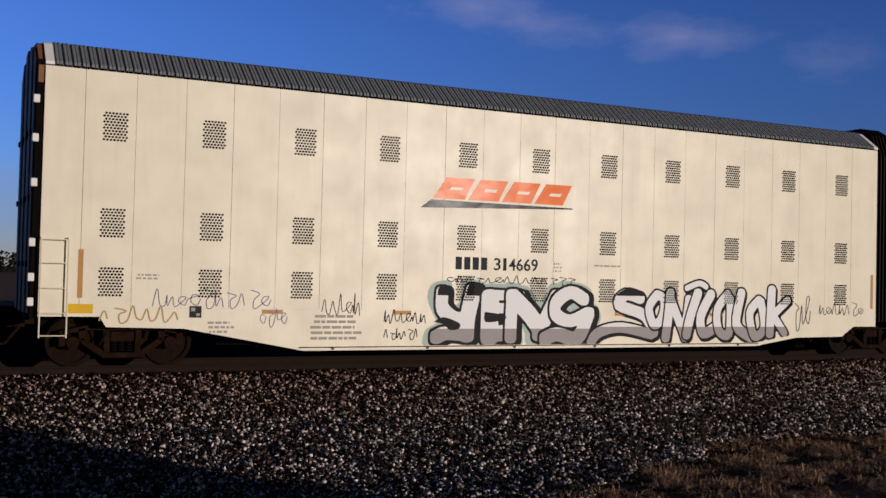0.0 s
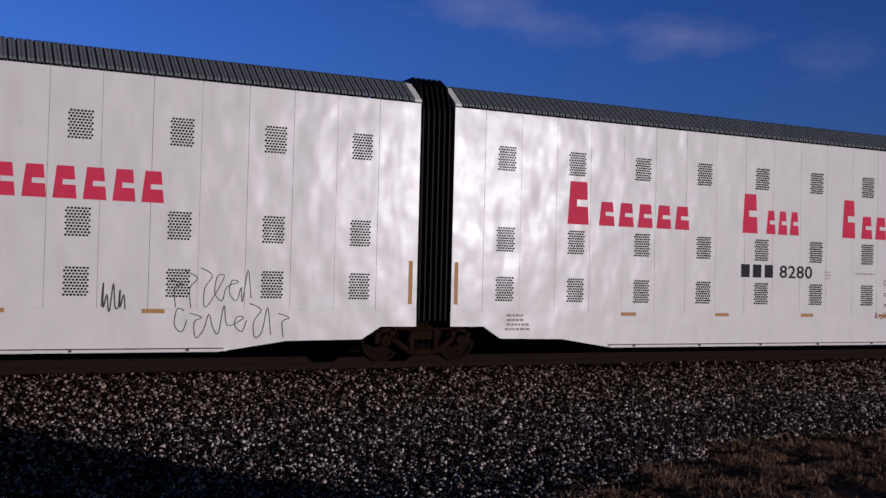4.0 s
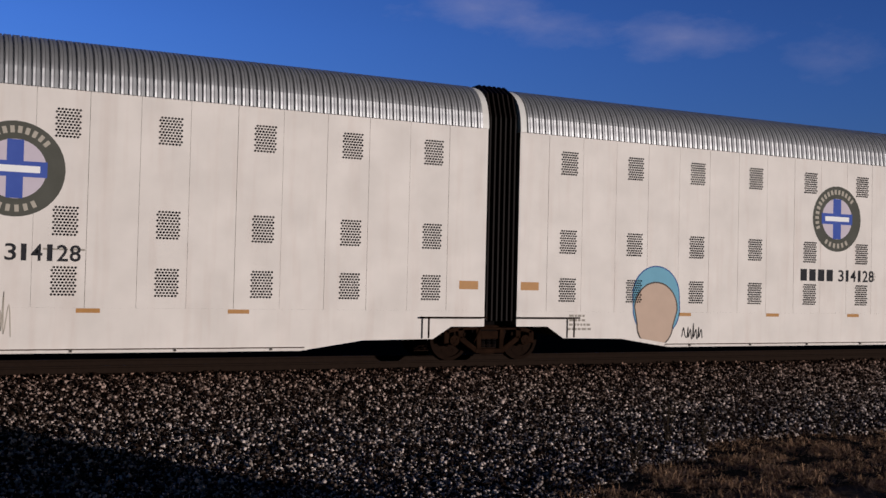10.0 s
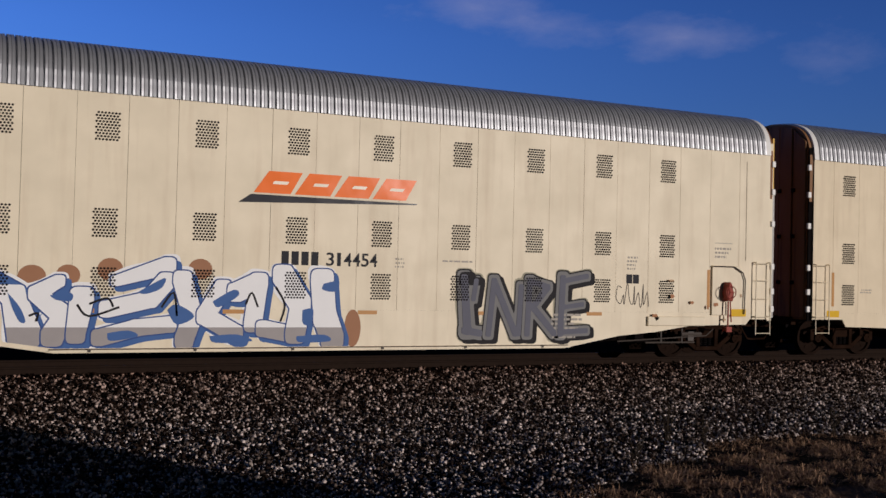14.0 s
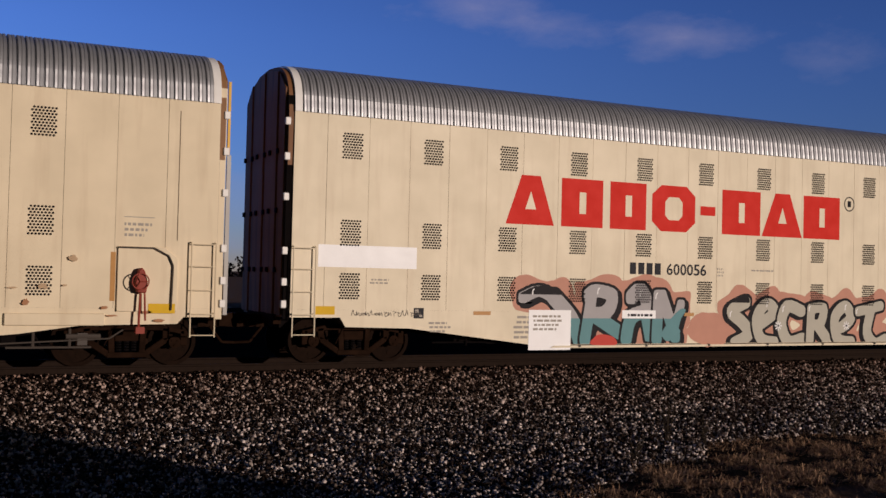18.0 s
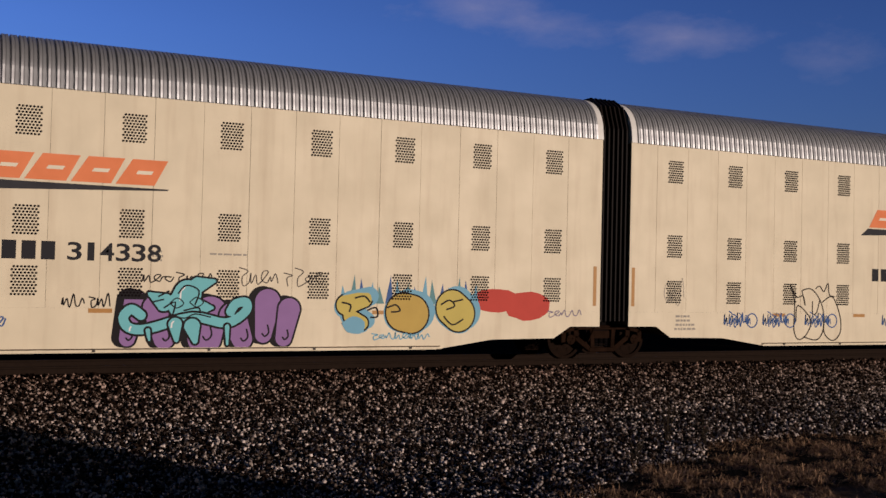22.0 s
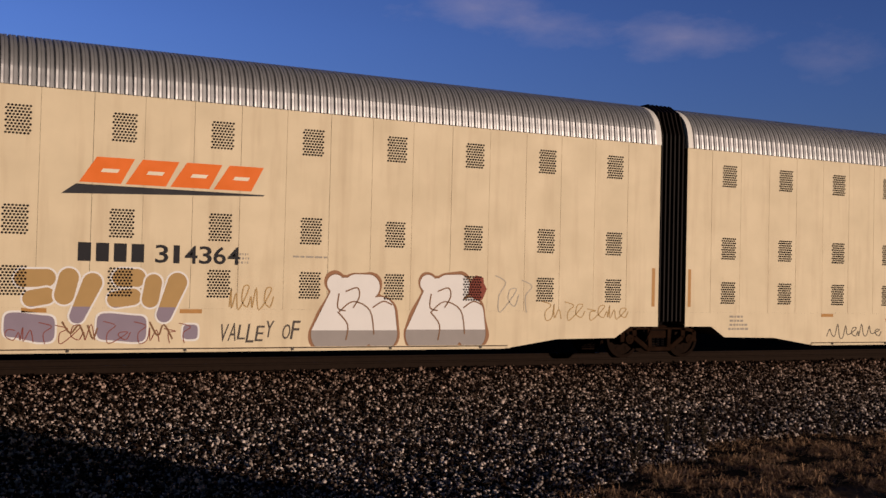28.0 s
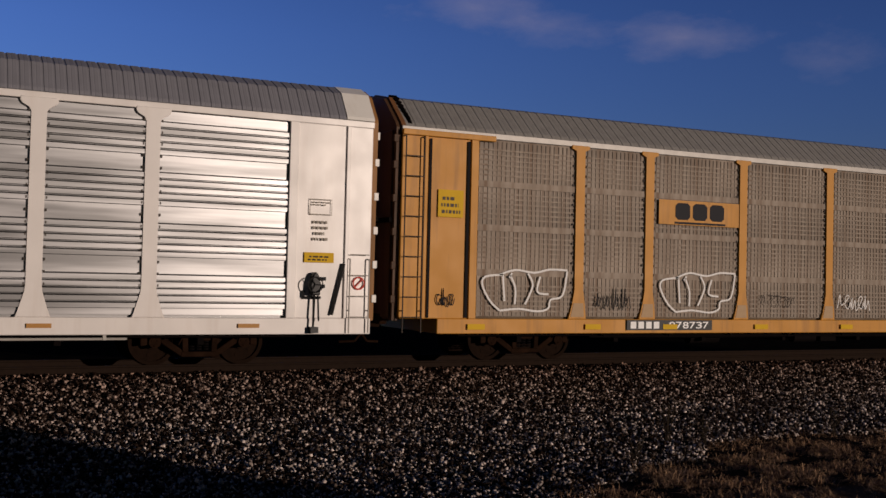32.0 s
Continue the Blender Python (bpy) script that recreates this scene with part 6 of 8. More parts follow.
    hemps.append([([(14.21, 0.94), (14.61, 1.68), (14.69, 0.61)], 0.123), ([(14.65, 1.25), (14.99, 1.99)], 0.11), ([(15.02, 2), (14.97, 0.61)], 0.147)])
    hemps.append([([(15.29, 1.75), (15.4, 0.61)], 0.125), ([(15.29, 1.73), (15.72, 1.69), (15.65, 1.2), (15.39, 1.11)], 0.112)])
    hemps.append([([(16.55, 2.03), (16.32, 1.42)], (0.115, 0.14)), ([(16.93, 1.3), (15.97, 1.2), (16.18, 1.01), (16.64, 0.76), (16.25, 0.55), (15.84, 0.63)], 0.127), ([(16.58, 0.63), (17.32, 0.5), (17.73, 0.46)], (0.14, 0.026))])
    piece(a, hemps, [SNOW], INK, 0.04, BLOCK_GREY, 0.22, drop=PLUM, shift=(0.15, 0.0), square=4.0, cell=0.028)
    marks(a, [[(13.14, 1.47), (13.12, 1.12)], [(13.42, 1), (13.36, 0.64)], [(14.38, 0.82), (14.36, 0.52)], [(15.19, 1.07), (15.3, 0.76)]], 0.05, RED, 6)
    loops(a, 3.3, 1.4, 4.35, 2.05, INK_SOFT, 105, 4, 0.018)
    tag(a, 5.46, 1.65, 6.3, 2.2, BLUE, 106, 4, 0.025)
    tag(a, 1.35, 0.8, 2.5, 1.9, OCHRE, 107, 5, 0.02)
    tag(a, 19.2, 1.3, 19.8, 1.8, INK_SOFT, 108, 3, 0.03)
    tag(a, 18.3, 1.2, 18.9, 1.6, TEAL, 109, 3, 0.02)
    flat("graffiti_dot", [ellipse(3.74, 1.67, 0.24, 0.21, 18)], CLAY, b, 0.8)
    flat("graffiti_dot", [ellipse(4.35, 1.71, 0.21, 0.19, 18)], CLAY, b, 0.8)
    flat("graffiti_dot", [ellipse(5.08, 1.83, 0.23, 0.21, 18)], CLAY, b, 0.8)
    flat("graffiti_dot", [ellipse(6.73, 1.87, 0.23, 0.2, 18)], CLAY, b, 0.8)
    flat("graffiti_dot", [ellipse(2.94, 1.05, 0.2, 0.26, 18)], CLAY, b, 0.8)
    flat("graffiti_dot", [ellipse(9.85, 0.75, 0.18, 0.38, 18)], CLAY, b, 0.8)
    wild_blue = []
    wild_blue.append([([(2.88, 1.76), (3.45, 1.33), (3.64, 0.66)], (0.113, 0.277))])
    wild_blue.append([([(4.2, 1.6), (3.82, 1.37), (4.3, 0.97), (4.11, 0.61)], (0.105, 0.189))])
    wild_blue.append([([(4.6, 1.29), (4.51, 0.64)], (0.21, 0.168))])
    wild_blue.append([([(5.19, 1.62), (6.11, 1.92)], (0.097, 0.161))])
    wild_blue.append([([(5.05, 1.1), (5.8, 1.28), (6.1, 1.64)], 0.154)])
    wild_blue.append([([(4.93, 0.58), (5.59, 0.76), (6.16, 0.82)], 0.154)])
    wild_blue.append([([(6.4, 1.66), (6.61, 0.98), (6.46, 0.54)], 0.176)])
    wild_blue.append([([(7.17, 1.52), (6.84, 0.98), (7.43, 0.65)], 0.158)])
    wild_blue.append([([(7.44, 1.44), (7.88, 1.65), (7.78, 0.85)], 0.18)])
    wild_blue.append([([(8, 0.74), (8.61, 0.62)], 0.161)])
    wild_blue.append([([(8.36, 1.79), (8.74, 1.22), (8.64, 0.65)], 0.207)])
    wild_blue.append([([(9.18, 1.69), (9.25, 0.99), (9.42, 0.55)], 0.242)])
    piece(b, wild_blue, [SNOW], DEEP_BLUE, 0.025, BLOCK_GREY, 0.26, halo=SNOW, wide=0.06, drop=BLUE, shift=(0.09, -0.08), square=4.0, cell=0.028, label="white wildstyle graffiti with blue edges and a grey foot")
    blots(b, [[(3.35, 1.38), (3.56, 1.12), (3.66, 0.87), (3.56, 0.87), (3.43, 1.12)], [(4.05, 1.34), (4.41, 1.39), (4.41, 1.24), (4.16, 1.26)], [(5.57, 1.41), (6.06, 1.69), (6.01, 1.5), (5.74, 1.39)], [(6.13, 1.09), (6.3, 1.2), (6.64, 0.98), (6.31, 0.82)], [(5.06, 0.66), (5.43, 0.71), (5.6, 0.6), (5.12, 0.52)], [(6.94, 0.6), (7.47, 0.63), (7.77, 0.5), (7.06, 0.47)], [(6.98, 1.26), (7.38, 1.49), (7.48, 1.38), (7.1, 1.15)], [(9.21, 1.64), (9.53, 1.7), (9.47, 1.49), (9.19, 1.52)], [(8.78, 1.11), (9, 1.13), (8.96, 0.82), (8.79, 0.85)], [(8.67, 0.59), (9.24, 0.62), (9.37, 0.49), (8.74, 0.47)]], BLUE, 6)
    marks(b, [[(4.52, 1.18), (4.73, 0.97), (5.26, 1.14)], [(4.73, 1.19), (5.04, 1.3), (5.15, 1.14)], [(6.02, 1.14), (6.24, 1.42), (6.31, 0.98)], [(7.63, 1.21), (7.74, 1.44), (7.87, 1.16)], [(3.71, 0.97), (3.86, 1.02), (3.83, 0.87)], [(8.22, 1.56), (8.41, 1.22), (8.33, 0.88)]], 0.04, INK, 6)
    jagged = []
    jagged.append([([(12.38, 1.81), (12.48, 0.7)], (0.175, 0.2)), ([(12.41, 0.7), (12.77, 0.64)], 0.15), ([(12.67, 1.76), (12.61, 1.38)], 0.112)])
    jagged.append([([(12.99, 0.63), (13.11, 1.77), (13.66, 0.63)], 0.138), ([(13.74, 0.63), (13.79, 1.65)], 0.127)])
    jagged.append([([(14.01, 1.78), (13.96, 0.63)], 0.14), ([(14.01, 1.78), (14.48, 1.66), (14.1, 1.21), (14.66, 0.63)], 0.13)])
    jagged.append([([(14.87, 1.86), (14.82, 0.63)], 0.156), ([(14.87, 1.8), (15.5, 1.92)], 0.117), ([(14.88, 1.21), (15.39, 1.28)], 0.104), ([(14.82, 0.66), (15.5, 0.69)], 0.119)])
    piece(b, jagged, [SLATE_PALE], INK, 0.03, halo=PALE_OLIVE, wide=0.05, drop=INK, shift=(0.08, -0.06), square=4.0, cell=0.028, label="grey jagged graffiti letter with a dark heart")
    piece(b, [[(path, tuple(0.5 * v for v in w) if isinstance(w, tuple) else 0.5 * w) for path, w in s] for s in jagged], [SLATE], None, square=4.0, cell=0.028, base=6, label="dark heart of a grey graffiti letter")
    tag(b, 1.55, 1.1, 2.6, 1.75, INK_SOFT, 113, 5, 0.022)
    tag(b, 0.3, 1.0, 0.95, 1.75, INK_SOFT, 114, 3, 0.03)
    tag(b, 16.3, 1.25, 17.3, 1.85, INK_SOFT, 115, 4, 0.022)


def sixth_car():
    a, b = pair(5, ("plain worn cream auto rack car with few markings", "plain worn cream auto rack car with a red hand brake"), CREAM_WORN, False, False, DOOR_UMBER)
    number(a, 3, "501604", 8.1, 10.2, share=0.43)
    number(b, 3, "501604", 8.41, 10.40, share=0.43)
    for c in (a, b):
        flat("stencil", stroke(ellipse(11.3, 2.13, 0.14, 0.14, 16) + [(11.44, 2.13)], 0.02), GREY_INK, c, 3)


def seventh_car():
    a, b = pair(6, ("cream auto rack car with huge red lettering and teal graffiti", "cream auto rack car with huge red lettering and blue graffiti"), CREAM, False, True, DOOR_DARK, False)
    for c in (a, b):
        x0, z0, z1 = 4.86, 3.03, 4.12
        for k, (p, q) in enumerate(((4.84, 6.10), (6.24, 7.44), (7.56, 8.66), (8.78, 10.06), (10.86, 12.16), (12.16, 13.52), (13.52, 14.86))):
            m, w = (p + q) / 2, q - p
            if k in (0, 5):
                f = [[(p, z0), (q - 0.02, z0), (m + 0.24, z1), (m - 0.24, z1)]]
                gap = [[(m - 0.14, z0 + 0.34), (m + 0.14, z0 + 0.34), (m, z0 + 0.74)]]
            elif k == 3:
                f, gap = [octagon(m, (z0 + z1) / 2, w / 2, (z1 - z0) / 2, 0.42)], [octagon(m, (z0 + z1) / 2, w * 0.20, (z1 - z0) * 0.25, 0.42)]
            else:
                f, gap = [rect(p + 0.03, z0, q - 0.05, z1)], [rect(m - 0.09, z0 + 0.30, m + 0.09, z1 - 0.30)]
            flat("lettering_block", f, EMBLEM_RED, c, 2, "plain red block of huge lettering")
            if gap:
                flat("lettering_gap", gap, CREAM, c, 3)
        flat("lettering_block", [rect(10.22, 3.46, 10.68, 3.68)], EMBLEM_RED, c, 2)
        flat("trade_mark", stroke(ellipse(15.15, 3.98, 0.17, 0.18, 18) + [(15.32, 3.98)], 0.03) + [rect(15.09, 3.90, 15.21, 4.06)], INK, c, 2)
        number(c, 4, "600056", 8.18, 10.44, share=0.42)
    flat("patch", [rect(0.56, 1.98, 2.73, 2.43)], PATCH_WHITE, a, 1, "clean white rectangular patch")
    teal_row = []
    teal_row.append([(smooth_path([(5.33, 1.42), (5.75, 1.57), (6.19, 1.38)], 4), 0.123), (smooth_path([(6.09, 1.46), (6.58, 0.97), (6.86, 0.43)], 4), (0.154, 0.174))])
    teal_row.append([(smooth_path([(7.06, 1.49), (7.27, 1.6), (7.7, 1.48), (7.56, 1.13), (7.15, 1.08)], 4), 0.147), ([(7.12, 1.39), (6.97, 0.5)], 0.144), ([(7.33, 0.97), (7.92, 0.64)], 0.151)])
    teal_row.append([(smooth_path([(8.24, 1.46), (8.5, 1.63), (8.7, 1.2), (8.25, 1), (8.11, 0.53)], 4), 0.158), ([(8.62, 1.09), (8.75, 0.55)], 0.118)])
    teal_row.append([([(9.02, 1.5), (8.98, 0.52)], 0.15), ([(9.11, 1.51), (9.53, 0.54)], 0.14), ([(9.68, 1.31), (9.45, 0.6)], 0.112)])
    piece(a, teal_row, [SILVER], INK, 0.06, TEAL, 0.46, halo=SALMON, wide=0.22, drop=INK, shift=(0.07, -0.06), square=3.5, shine=SNOW, cell=0.028)
    blots(a, [[(9.08, 0.6), (9.4, 0.98), (9.68, 1.2), (9.82, 1.15), (9.58, 0.82), (9.67, 0.65), (9.31, 0.43)]], TEAL, 6)
    blots(a, [[(7.12, 0.45), (7.34, 0.6), (7.73, 0.55), (7.82, 0.36), (7.17, 0.37)]], RED, 6)
    flat("graffiti_halo", [ellipse(10.6, 0.72, 0.7, 0.42, 22, 0.08, random.Random(4))], SALMON, a, 1.2)
    secret = []
    secret.append([(smooth_path([(11.68, 1.38), (11.24, 1.15), (11.59, 0.88), (11.8, 0.6), (11.36, 0.38)], 4), 0.15)])
    secret.append([(smooth_path([(12.12, 0.82), (12.62, 1.14), (12.36, 1.35), (12.04, 0.99), (12.18, 0.49), (12.64, 0.39)], 4), 0.141)])
    secret.append([(smooth_path([(13.51, 1.18), (13.06, 1.29), (12.86, 0.88), (13.08, 0.41), (13.56, 0.47)], 4), 0.153)])
    secret.append([([(13.86, 1.24), (13.82, 0.36)], 0.132), (smooth_path([(13.86, 1.24), (14.28, 1.25), (14.2, 0.88), (13.95, 0.82)], 4), 0.132), ([(14.14, 0.76), (14.51, 0.36)], 0.144)])
    secret.append([(smooth_path([(14.92, 0.76), (15.26, 1.01), (15.05, 1.31), (14.69, 1.01), (14.79, 0.47), (15.27, 0.38)], 4), 0.147)])
    secret.append([([(15.53, 1.18), (16.33, 1.33)], 0.128), (smooth_path([(15.98, 1.19), (15.85, 0.63), (16.15, 0.33), (16.53, 0.44)], 4), 0.15)])
    piece(a, secret, [BONE], INK, 0.065, halo=SALMON, wide=0.22, drop=INK, shift=(-0.08, -0.02), base=2, square=2.5, shine=SNOW, cell=0.028)
    for x in (12.75, 15.1):
        flat("graffiti_outline", raised([q for k in range(4) for q in stroke([(x - 0.12 * math.cos(k * 0.785), 0.80 - 0.12 * math.sin(k * 0.785)), (x + 0.12 * math.cos(k * 0.785), 0.80 + 0.12 * math.sin(k * 0.785))], 0.03)], 0.012), SNOW, a, 3)
    flat("patch", [rect(5.48, 0.26, 6.58, 1.15)], PATCH_WHITE, a, 6)
    flat("stencil", bars(5.58, 0.70, 6.4, 1.08, 4, 21), GREY_INK, a, 7)
    flat("patch", [rect(7.98, 0.97, 8.94, 1.16)], PATCH_WHITE, a, 6)
    flat("stencil", bars(8.06, 1.02, 8.88, 1.13, 1, 22), STENCIL, a, 7)
    tag(a, 1.3, 1.0, 2.9, 1.12, INK_SOFT, 124, 16, 0.014)
    tag(a, 17.9, 0.95, 19.4, 1.08, INK_SOFT, 125, 10, 0.018)
    blue_five = []
    blue_five.append([([(4.08, 1.14), (4.4, 1.39), (4.31, 0.87), (4.22, 0.35)], (0.086, 0.161))])
    blue_five.append([([(4.74, 1.18), (4.59, 0.38)], 0.143), ([(4.72, 1.18), (5.19, 0.38)], 0.154), ([(5.32, 1.43), (5.21, 0.49)], 0.158)])
    blue_five.append([([(5.57, 1.43), (5.68, 0.98), (5.95, 0.43)], (0.169, 0.27)), ([(5.85, 1.15), (5.85, 1.48)], (0.135, 0.068)), ([(6.03, 1.04), (6.27, 1.51)], (0.158, 0.056))])
    blue_five.append([([(6.66, 1.33), (6.53, 0.99), (6.35, 0.36)], (0.196, 0.161))])
    blue_five.append([([(7.08, 1.22), (6.79, 0.36)], 0.15), ([(7.1, 1.22), (7.45, 0.36)], 0.161), ([(7.75, 1.46), (7.67, 0.62)], 0.172)])
    piece(b, blue_five, [BLUE, BLUE, PINK, BLUE, BLUE], INK, 0.055, halo=SNOW, wide=0.06, drop=INK, shift=(-0.08, -0.03), square=4.0, shine=SKYBLUE, cell=0.028, label="blue and pink angular letters with black cast edges")
    marks(b, [[(4.16, 1.03), (4.27, 1.09), (4.33, 0.92)], [(4.49, 0.98), (4.77, 1.07), (4.94, 0.82)], [(5.12, 0.65), (5.28, 0.87), (5.46, 0.71)], [(6.32, 0.99), (6.51, 0.88), (6.74, 1.05)], [(7.23, 1.05), (7.48, 0.88), (7.73, 0.99)], [(7.61, 0.76), (7.86, 0.82)]], 0.025, ICE, 6)
    marks(b, [[(5.66, 0.63), (5.78, 0.72), (5.83, 0.54), (5.69, 0.51)], [(5.71, 0.54), (5.72, 0.37)], [(5.81, 0.54), (5.81, 0.37)], [(5.73, 1.04), (5.85, 1.12), (5.97, 0.99)], [(6.09, 0.93), (6.2, 0.99)]], 0.035, INK, 6)
    loops(b, 3.3, 0.6, 4.2, 1.3, TEAL, 127, 3, 0.02)
    tag(b, 3.55, 1.4, 4.1, 1.75, INK_SOFT, 128, 3, 0.02)
    flat("graffiti_outline", stroke(ellipse(8.7, 0.85, 0.42, 0.32, 20) + [(9.12, 0.85)], 0.03), TEAL, b, 3)
    tag(b, 8.4, 0.7, 9.0, 1.0, TEAL, 129, 4, 0.025)
    loops(b, 11.9, 0.5, 13.6, 1.6, FADED_ORANGE, 130, 2, 0.07)
    tag(b, 11.6, 0.45, 13.7, 0.75, FADED_ORANGE, 133, 6, 0.06)
    tag(b, 10.4, 1.3, 11.2, 1.75, SALMON, 131, 3, 0.02)
    flat("patch", [rect(17.93, 2.2, 20.07, 2.68)], PATCH_WHITE, b, 2, "clean white rectangular patch")
    flat("rust_patch", [ellipse(18.6, 3.1, 0.35, 0.5, 18, 0.12, random.Random(8))], CREAM_WORN, b, 1)


def eighth_car():
    a, b = pair(7, ("cream auto rack car with a faded orange emblem and cyan graffiti", "cream auto rack car with a faded orange emblem and blue tags"), CREAM, False, False, DOOR_DARK)
    for c in (a, b):
        swoosh(c, 7.42, 3.18, 11.3, 3.88, EMBLEM_FADED)
        number(c, 4, "314338", 7.85, 10.95, 1.98, 2.31, share=0.42)
    marks(a, [[(4.49, 1.18), (4.89, 1.24), (5.15, 1.49), (5.22, 1.27), (5.63, 1.22), (5.73, 1.52), (5.9, 1.56)], [(4.49, 1.18), (4.62, 1.12), (4.64, 0.73), (4.51, 0.64), (4.91, 0.49), (4.95, 1.21)], [(5.05, 1.33), (5.1, 0.85), (5.04, 0.48)], [(5.14, 0.67), (5.45, 0.54), (5.72, 0.54)], [(5.6, 1.16), (5.74, 0.97), (5.57, 0.91), (5.65, 0.54)], [(5.83, 1.46), (5.92, 0.91), (5.72, 0.54)]], 0.034, INK_WORN, 4)
    marks(a, [[(6.01, 1.56), (6.06, 0.91), (6.27, 0.66), (5.92, 0.66)], [(6, 1.59), (6.29, 1.53), (6.19, 1.28), (6.27, 0.73)], [(6.26, 1.28), (6.61, 1.29), (6.48, 0.97), (6.98, 0.98)], [(6.44, 0.94), (6.84, 0.73), (6.97, 1.23)], [(6.97, 1.23), (7.28, 0.79), (7.21, 0.44), (7.51, 0.47), (7.68, 0.85), (7.56, 1.23), (7.19, 1.42), (7.42, 1.14), (7.28, 0.79)]], 0.034, INK_WORN, 4)
    tag(a, 6.9, 0.5, 7.7, 1.3, INK, 241, 3, 0.03)
    tag(a, 1.8, 0.92, 2.45, 1.2, INK, 142, 4, 0.03)
    tag(a, 2.7, 0.7, 3.95, 1.22, INK, 143, 6, 0.035)
    tag(a, 1.6, 1.25, 2.1, 1.75, GHOST, 144, 3, 0.03)
    tag(a, 7.35, 0.75, 8.3, 1.15, BLUE, 145, 5, 0.035)
    tag(a, 9.2, 1.15, 10.1, 1.4, INK, 146, 6, 0.03)
    violets = []
    violets.append([([(10.49, 1.23), (10.36, 0.56)], (0.205, 0.144))])
    violets.append([([(10.86, 1.13), (11.03, 0.55)], (0.231, 0.189))])
    violets.append([([(11.89, 1.03), (11.79, 0.57)], 0.322)])
    violets.append([([(12.33, 0.98), (12.52, 0.54)], (0.264, 0.198))])
    violets.append([([(13.01, 1.26), (12.94, 0.63)], (0.253, 0.165))])
    violets.append([([(13.45, 1.12), (13.35, 0.56)], (0.22, 0.165))])
    piece(a, violets, [LILAC_DEEP], INK, 0.04, drop=INK, shift=(-0.10, 0.02), crease=True, label="violet bubble letters behind a cyan scrawl", cell=0.028)
    cyan_scrawl = []
    cyan_scrawl.append([([(11.45, 1.4), (11.35, 1.19)], 0.258), ([(11.01, 1.24), (10.74, 1.39)], (0.168, 0.032)), ([(11.65, 1.57), (11.95, 1.65)], (0.151, 0.032)), ([(11.7, 1.14), (11.92, 1.14)], (0.151, 0.032))])
    cyan_scrawl.append([(smooth_path([(10.6, 0.99), (10.42, 1.1), (10.28, 0.95), (10.39, 0.76), (10.73, 0.74), (11.54, 0.96), (12.2, 0.85), (12.57, 1.07), (12.58, 1.25), (12.38, 1.22), (12.28, 1.07)], 4), 0.086)])
    cyan_scrawl.append([([(11.23, 0.82), (11.26, 0.53)], (0.126, 0.042)), ([(11.55, 0.78), (11.61, 0.51)], (0.15, 0.054)), ([(12.22, 0.78), (12.23, 0.44)], (0.044, 0.022)), ([(10.73, 0.71), (10.76, 0.53)], (0.042, 0.021))])
    piece(a, cyan_scrawl, [CYAN], INK, 0.04, base=4, cell=0.024, shine=SNOW, label="cyan looping graffiti scrawl with spikes")
    marks(a, [[(11.27, 1.4), (11.42, 1.56), (11.66, 1.46), (11.59, 1.19)], [(11.01, 1.13), (11.22, 1.24), (11.17, 0.97)], [(11.38, 1.08), (11.65, 1.14), (11.7, 1.03)], [(10.9, 1.34), (11.11, 1.45)], [(10.8, 1.24), (11.01, 1.29)]], 0.03, INK, 9)
    flat("graffiti_outline", raised([q for x, z in ((11.25, 1.22), (11.62, 1.24)) for q in stroke(smooth_path([(x - 0.13, z), (x, z + 0.1), (x + 0.13, z), (x, z - 0.09), (x - 0.13, z)], 3), 0.022)], 0.02), INK, a, 4)
    flat("graffiti_outline", raised(stroke(smooth_path([(11.1, 1.0), (11.4, 0.94), (11.6, 1.02), (11.9, 0.96)], 4), 0.025), 0.022), INK, a, 4)
    tag(a, 10.6, 1.6, 12.0, 1.85, INK, 149, 7, 0.03)
    tag(a, 12.4, 1.6, 14.2, 1.95, INK_SOFT, 150, 8, 0.025)
    for k in range(16):
        x, up = 14.5 + k * 0.2, 1.62 + 0.22 * ((k * 7) % 4) / 3
        flat("graffiti_spike", [[(x, 1.25), (x + 0.18, 1.25), (x + 0.06 + 0.06 * (k % 2), up)]], (SKYBLUE, TEAL, BLUE)[k % 3], a, 1.1 + 0.2 * (k % 3))
    round_three = []
    round_three.append([([(14.64, 1.22), (15.04, 1.34)], (0.196, 0.161)), ([(14.74, 0.99), (14.99, 0.85)], 0.138)])
    round_three.append([([(15.92, 1.08), (16.1, 1.04)], 0.388)])
    round_three.append([([(17.05, 1.18), (17.21, 1.05)], 0.368)])
    piece(a, round_three, [LEMON, LEMON_DEEP, LEMON], INK, 0.035, halo=SKYBLUE, wide=0.05, drop=SKYBLUE, shift=(0.12, 0.06), base=2, cell=0.026, label="yellow and orange round graffiti shape with blue spikes")
    marks(a, [[(14.55, 1.27), (14.74, 1.22), (14.72, 1.08)], [(14.83, 1.36), (15.04, 1.4), (15.17, 1.28)], [(15.11, 1.11), (15.3, 1.17), (15.34, 0.99), (15.18, 0.97)], [(15.55, 1.17), (15.74, 1.23), (15.84, 1.11), (15.64, 1.08)], [(16.78, 1.24), (16.98, 1.34), (17.11, 1.22), (16.91, 1.14)], [(17.04, 1.3), (17.31, 1.36)], [(16.85, 1), (17.06, 0.82), (17.32, 0.94)]], 0.035, INK, 7)
    blots(a, [[(14.56, 0.85), (14.8, 0.99), (15.05, 0.88), (15, 0.65), (14.69, 0.67)]], SKYBLUE, 7)
    tag(a, 15.2, 0.52, 16.6, 0.68, SKYBLUE, 159, 8, 0.03)
    haze(a, 17.7, 0.95, 19.3, 1.6, RED, 153, 2)
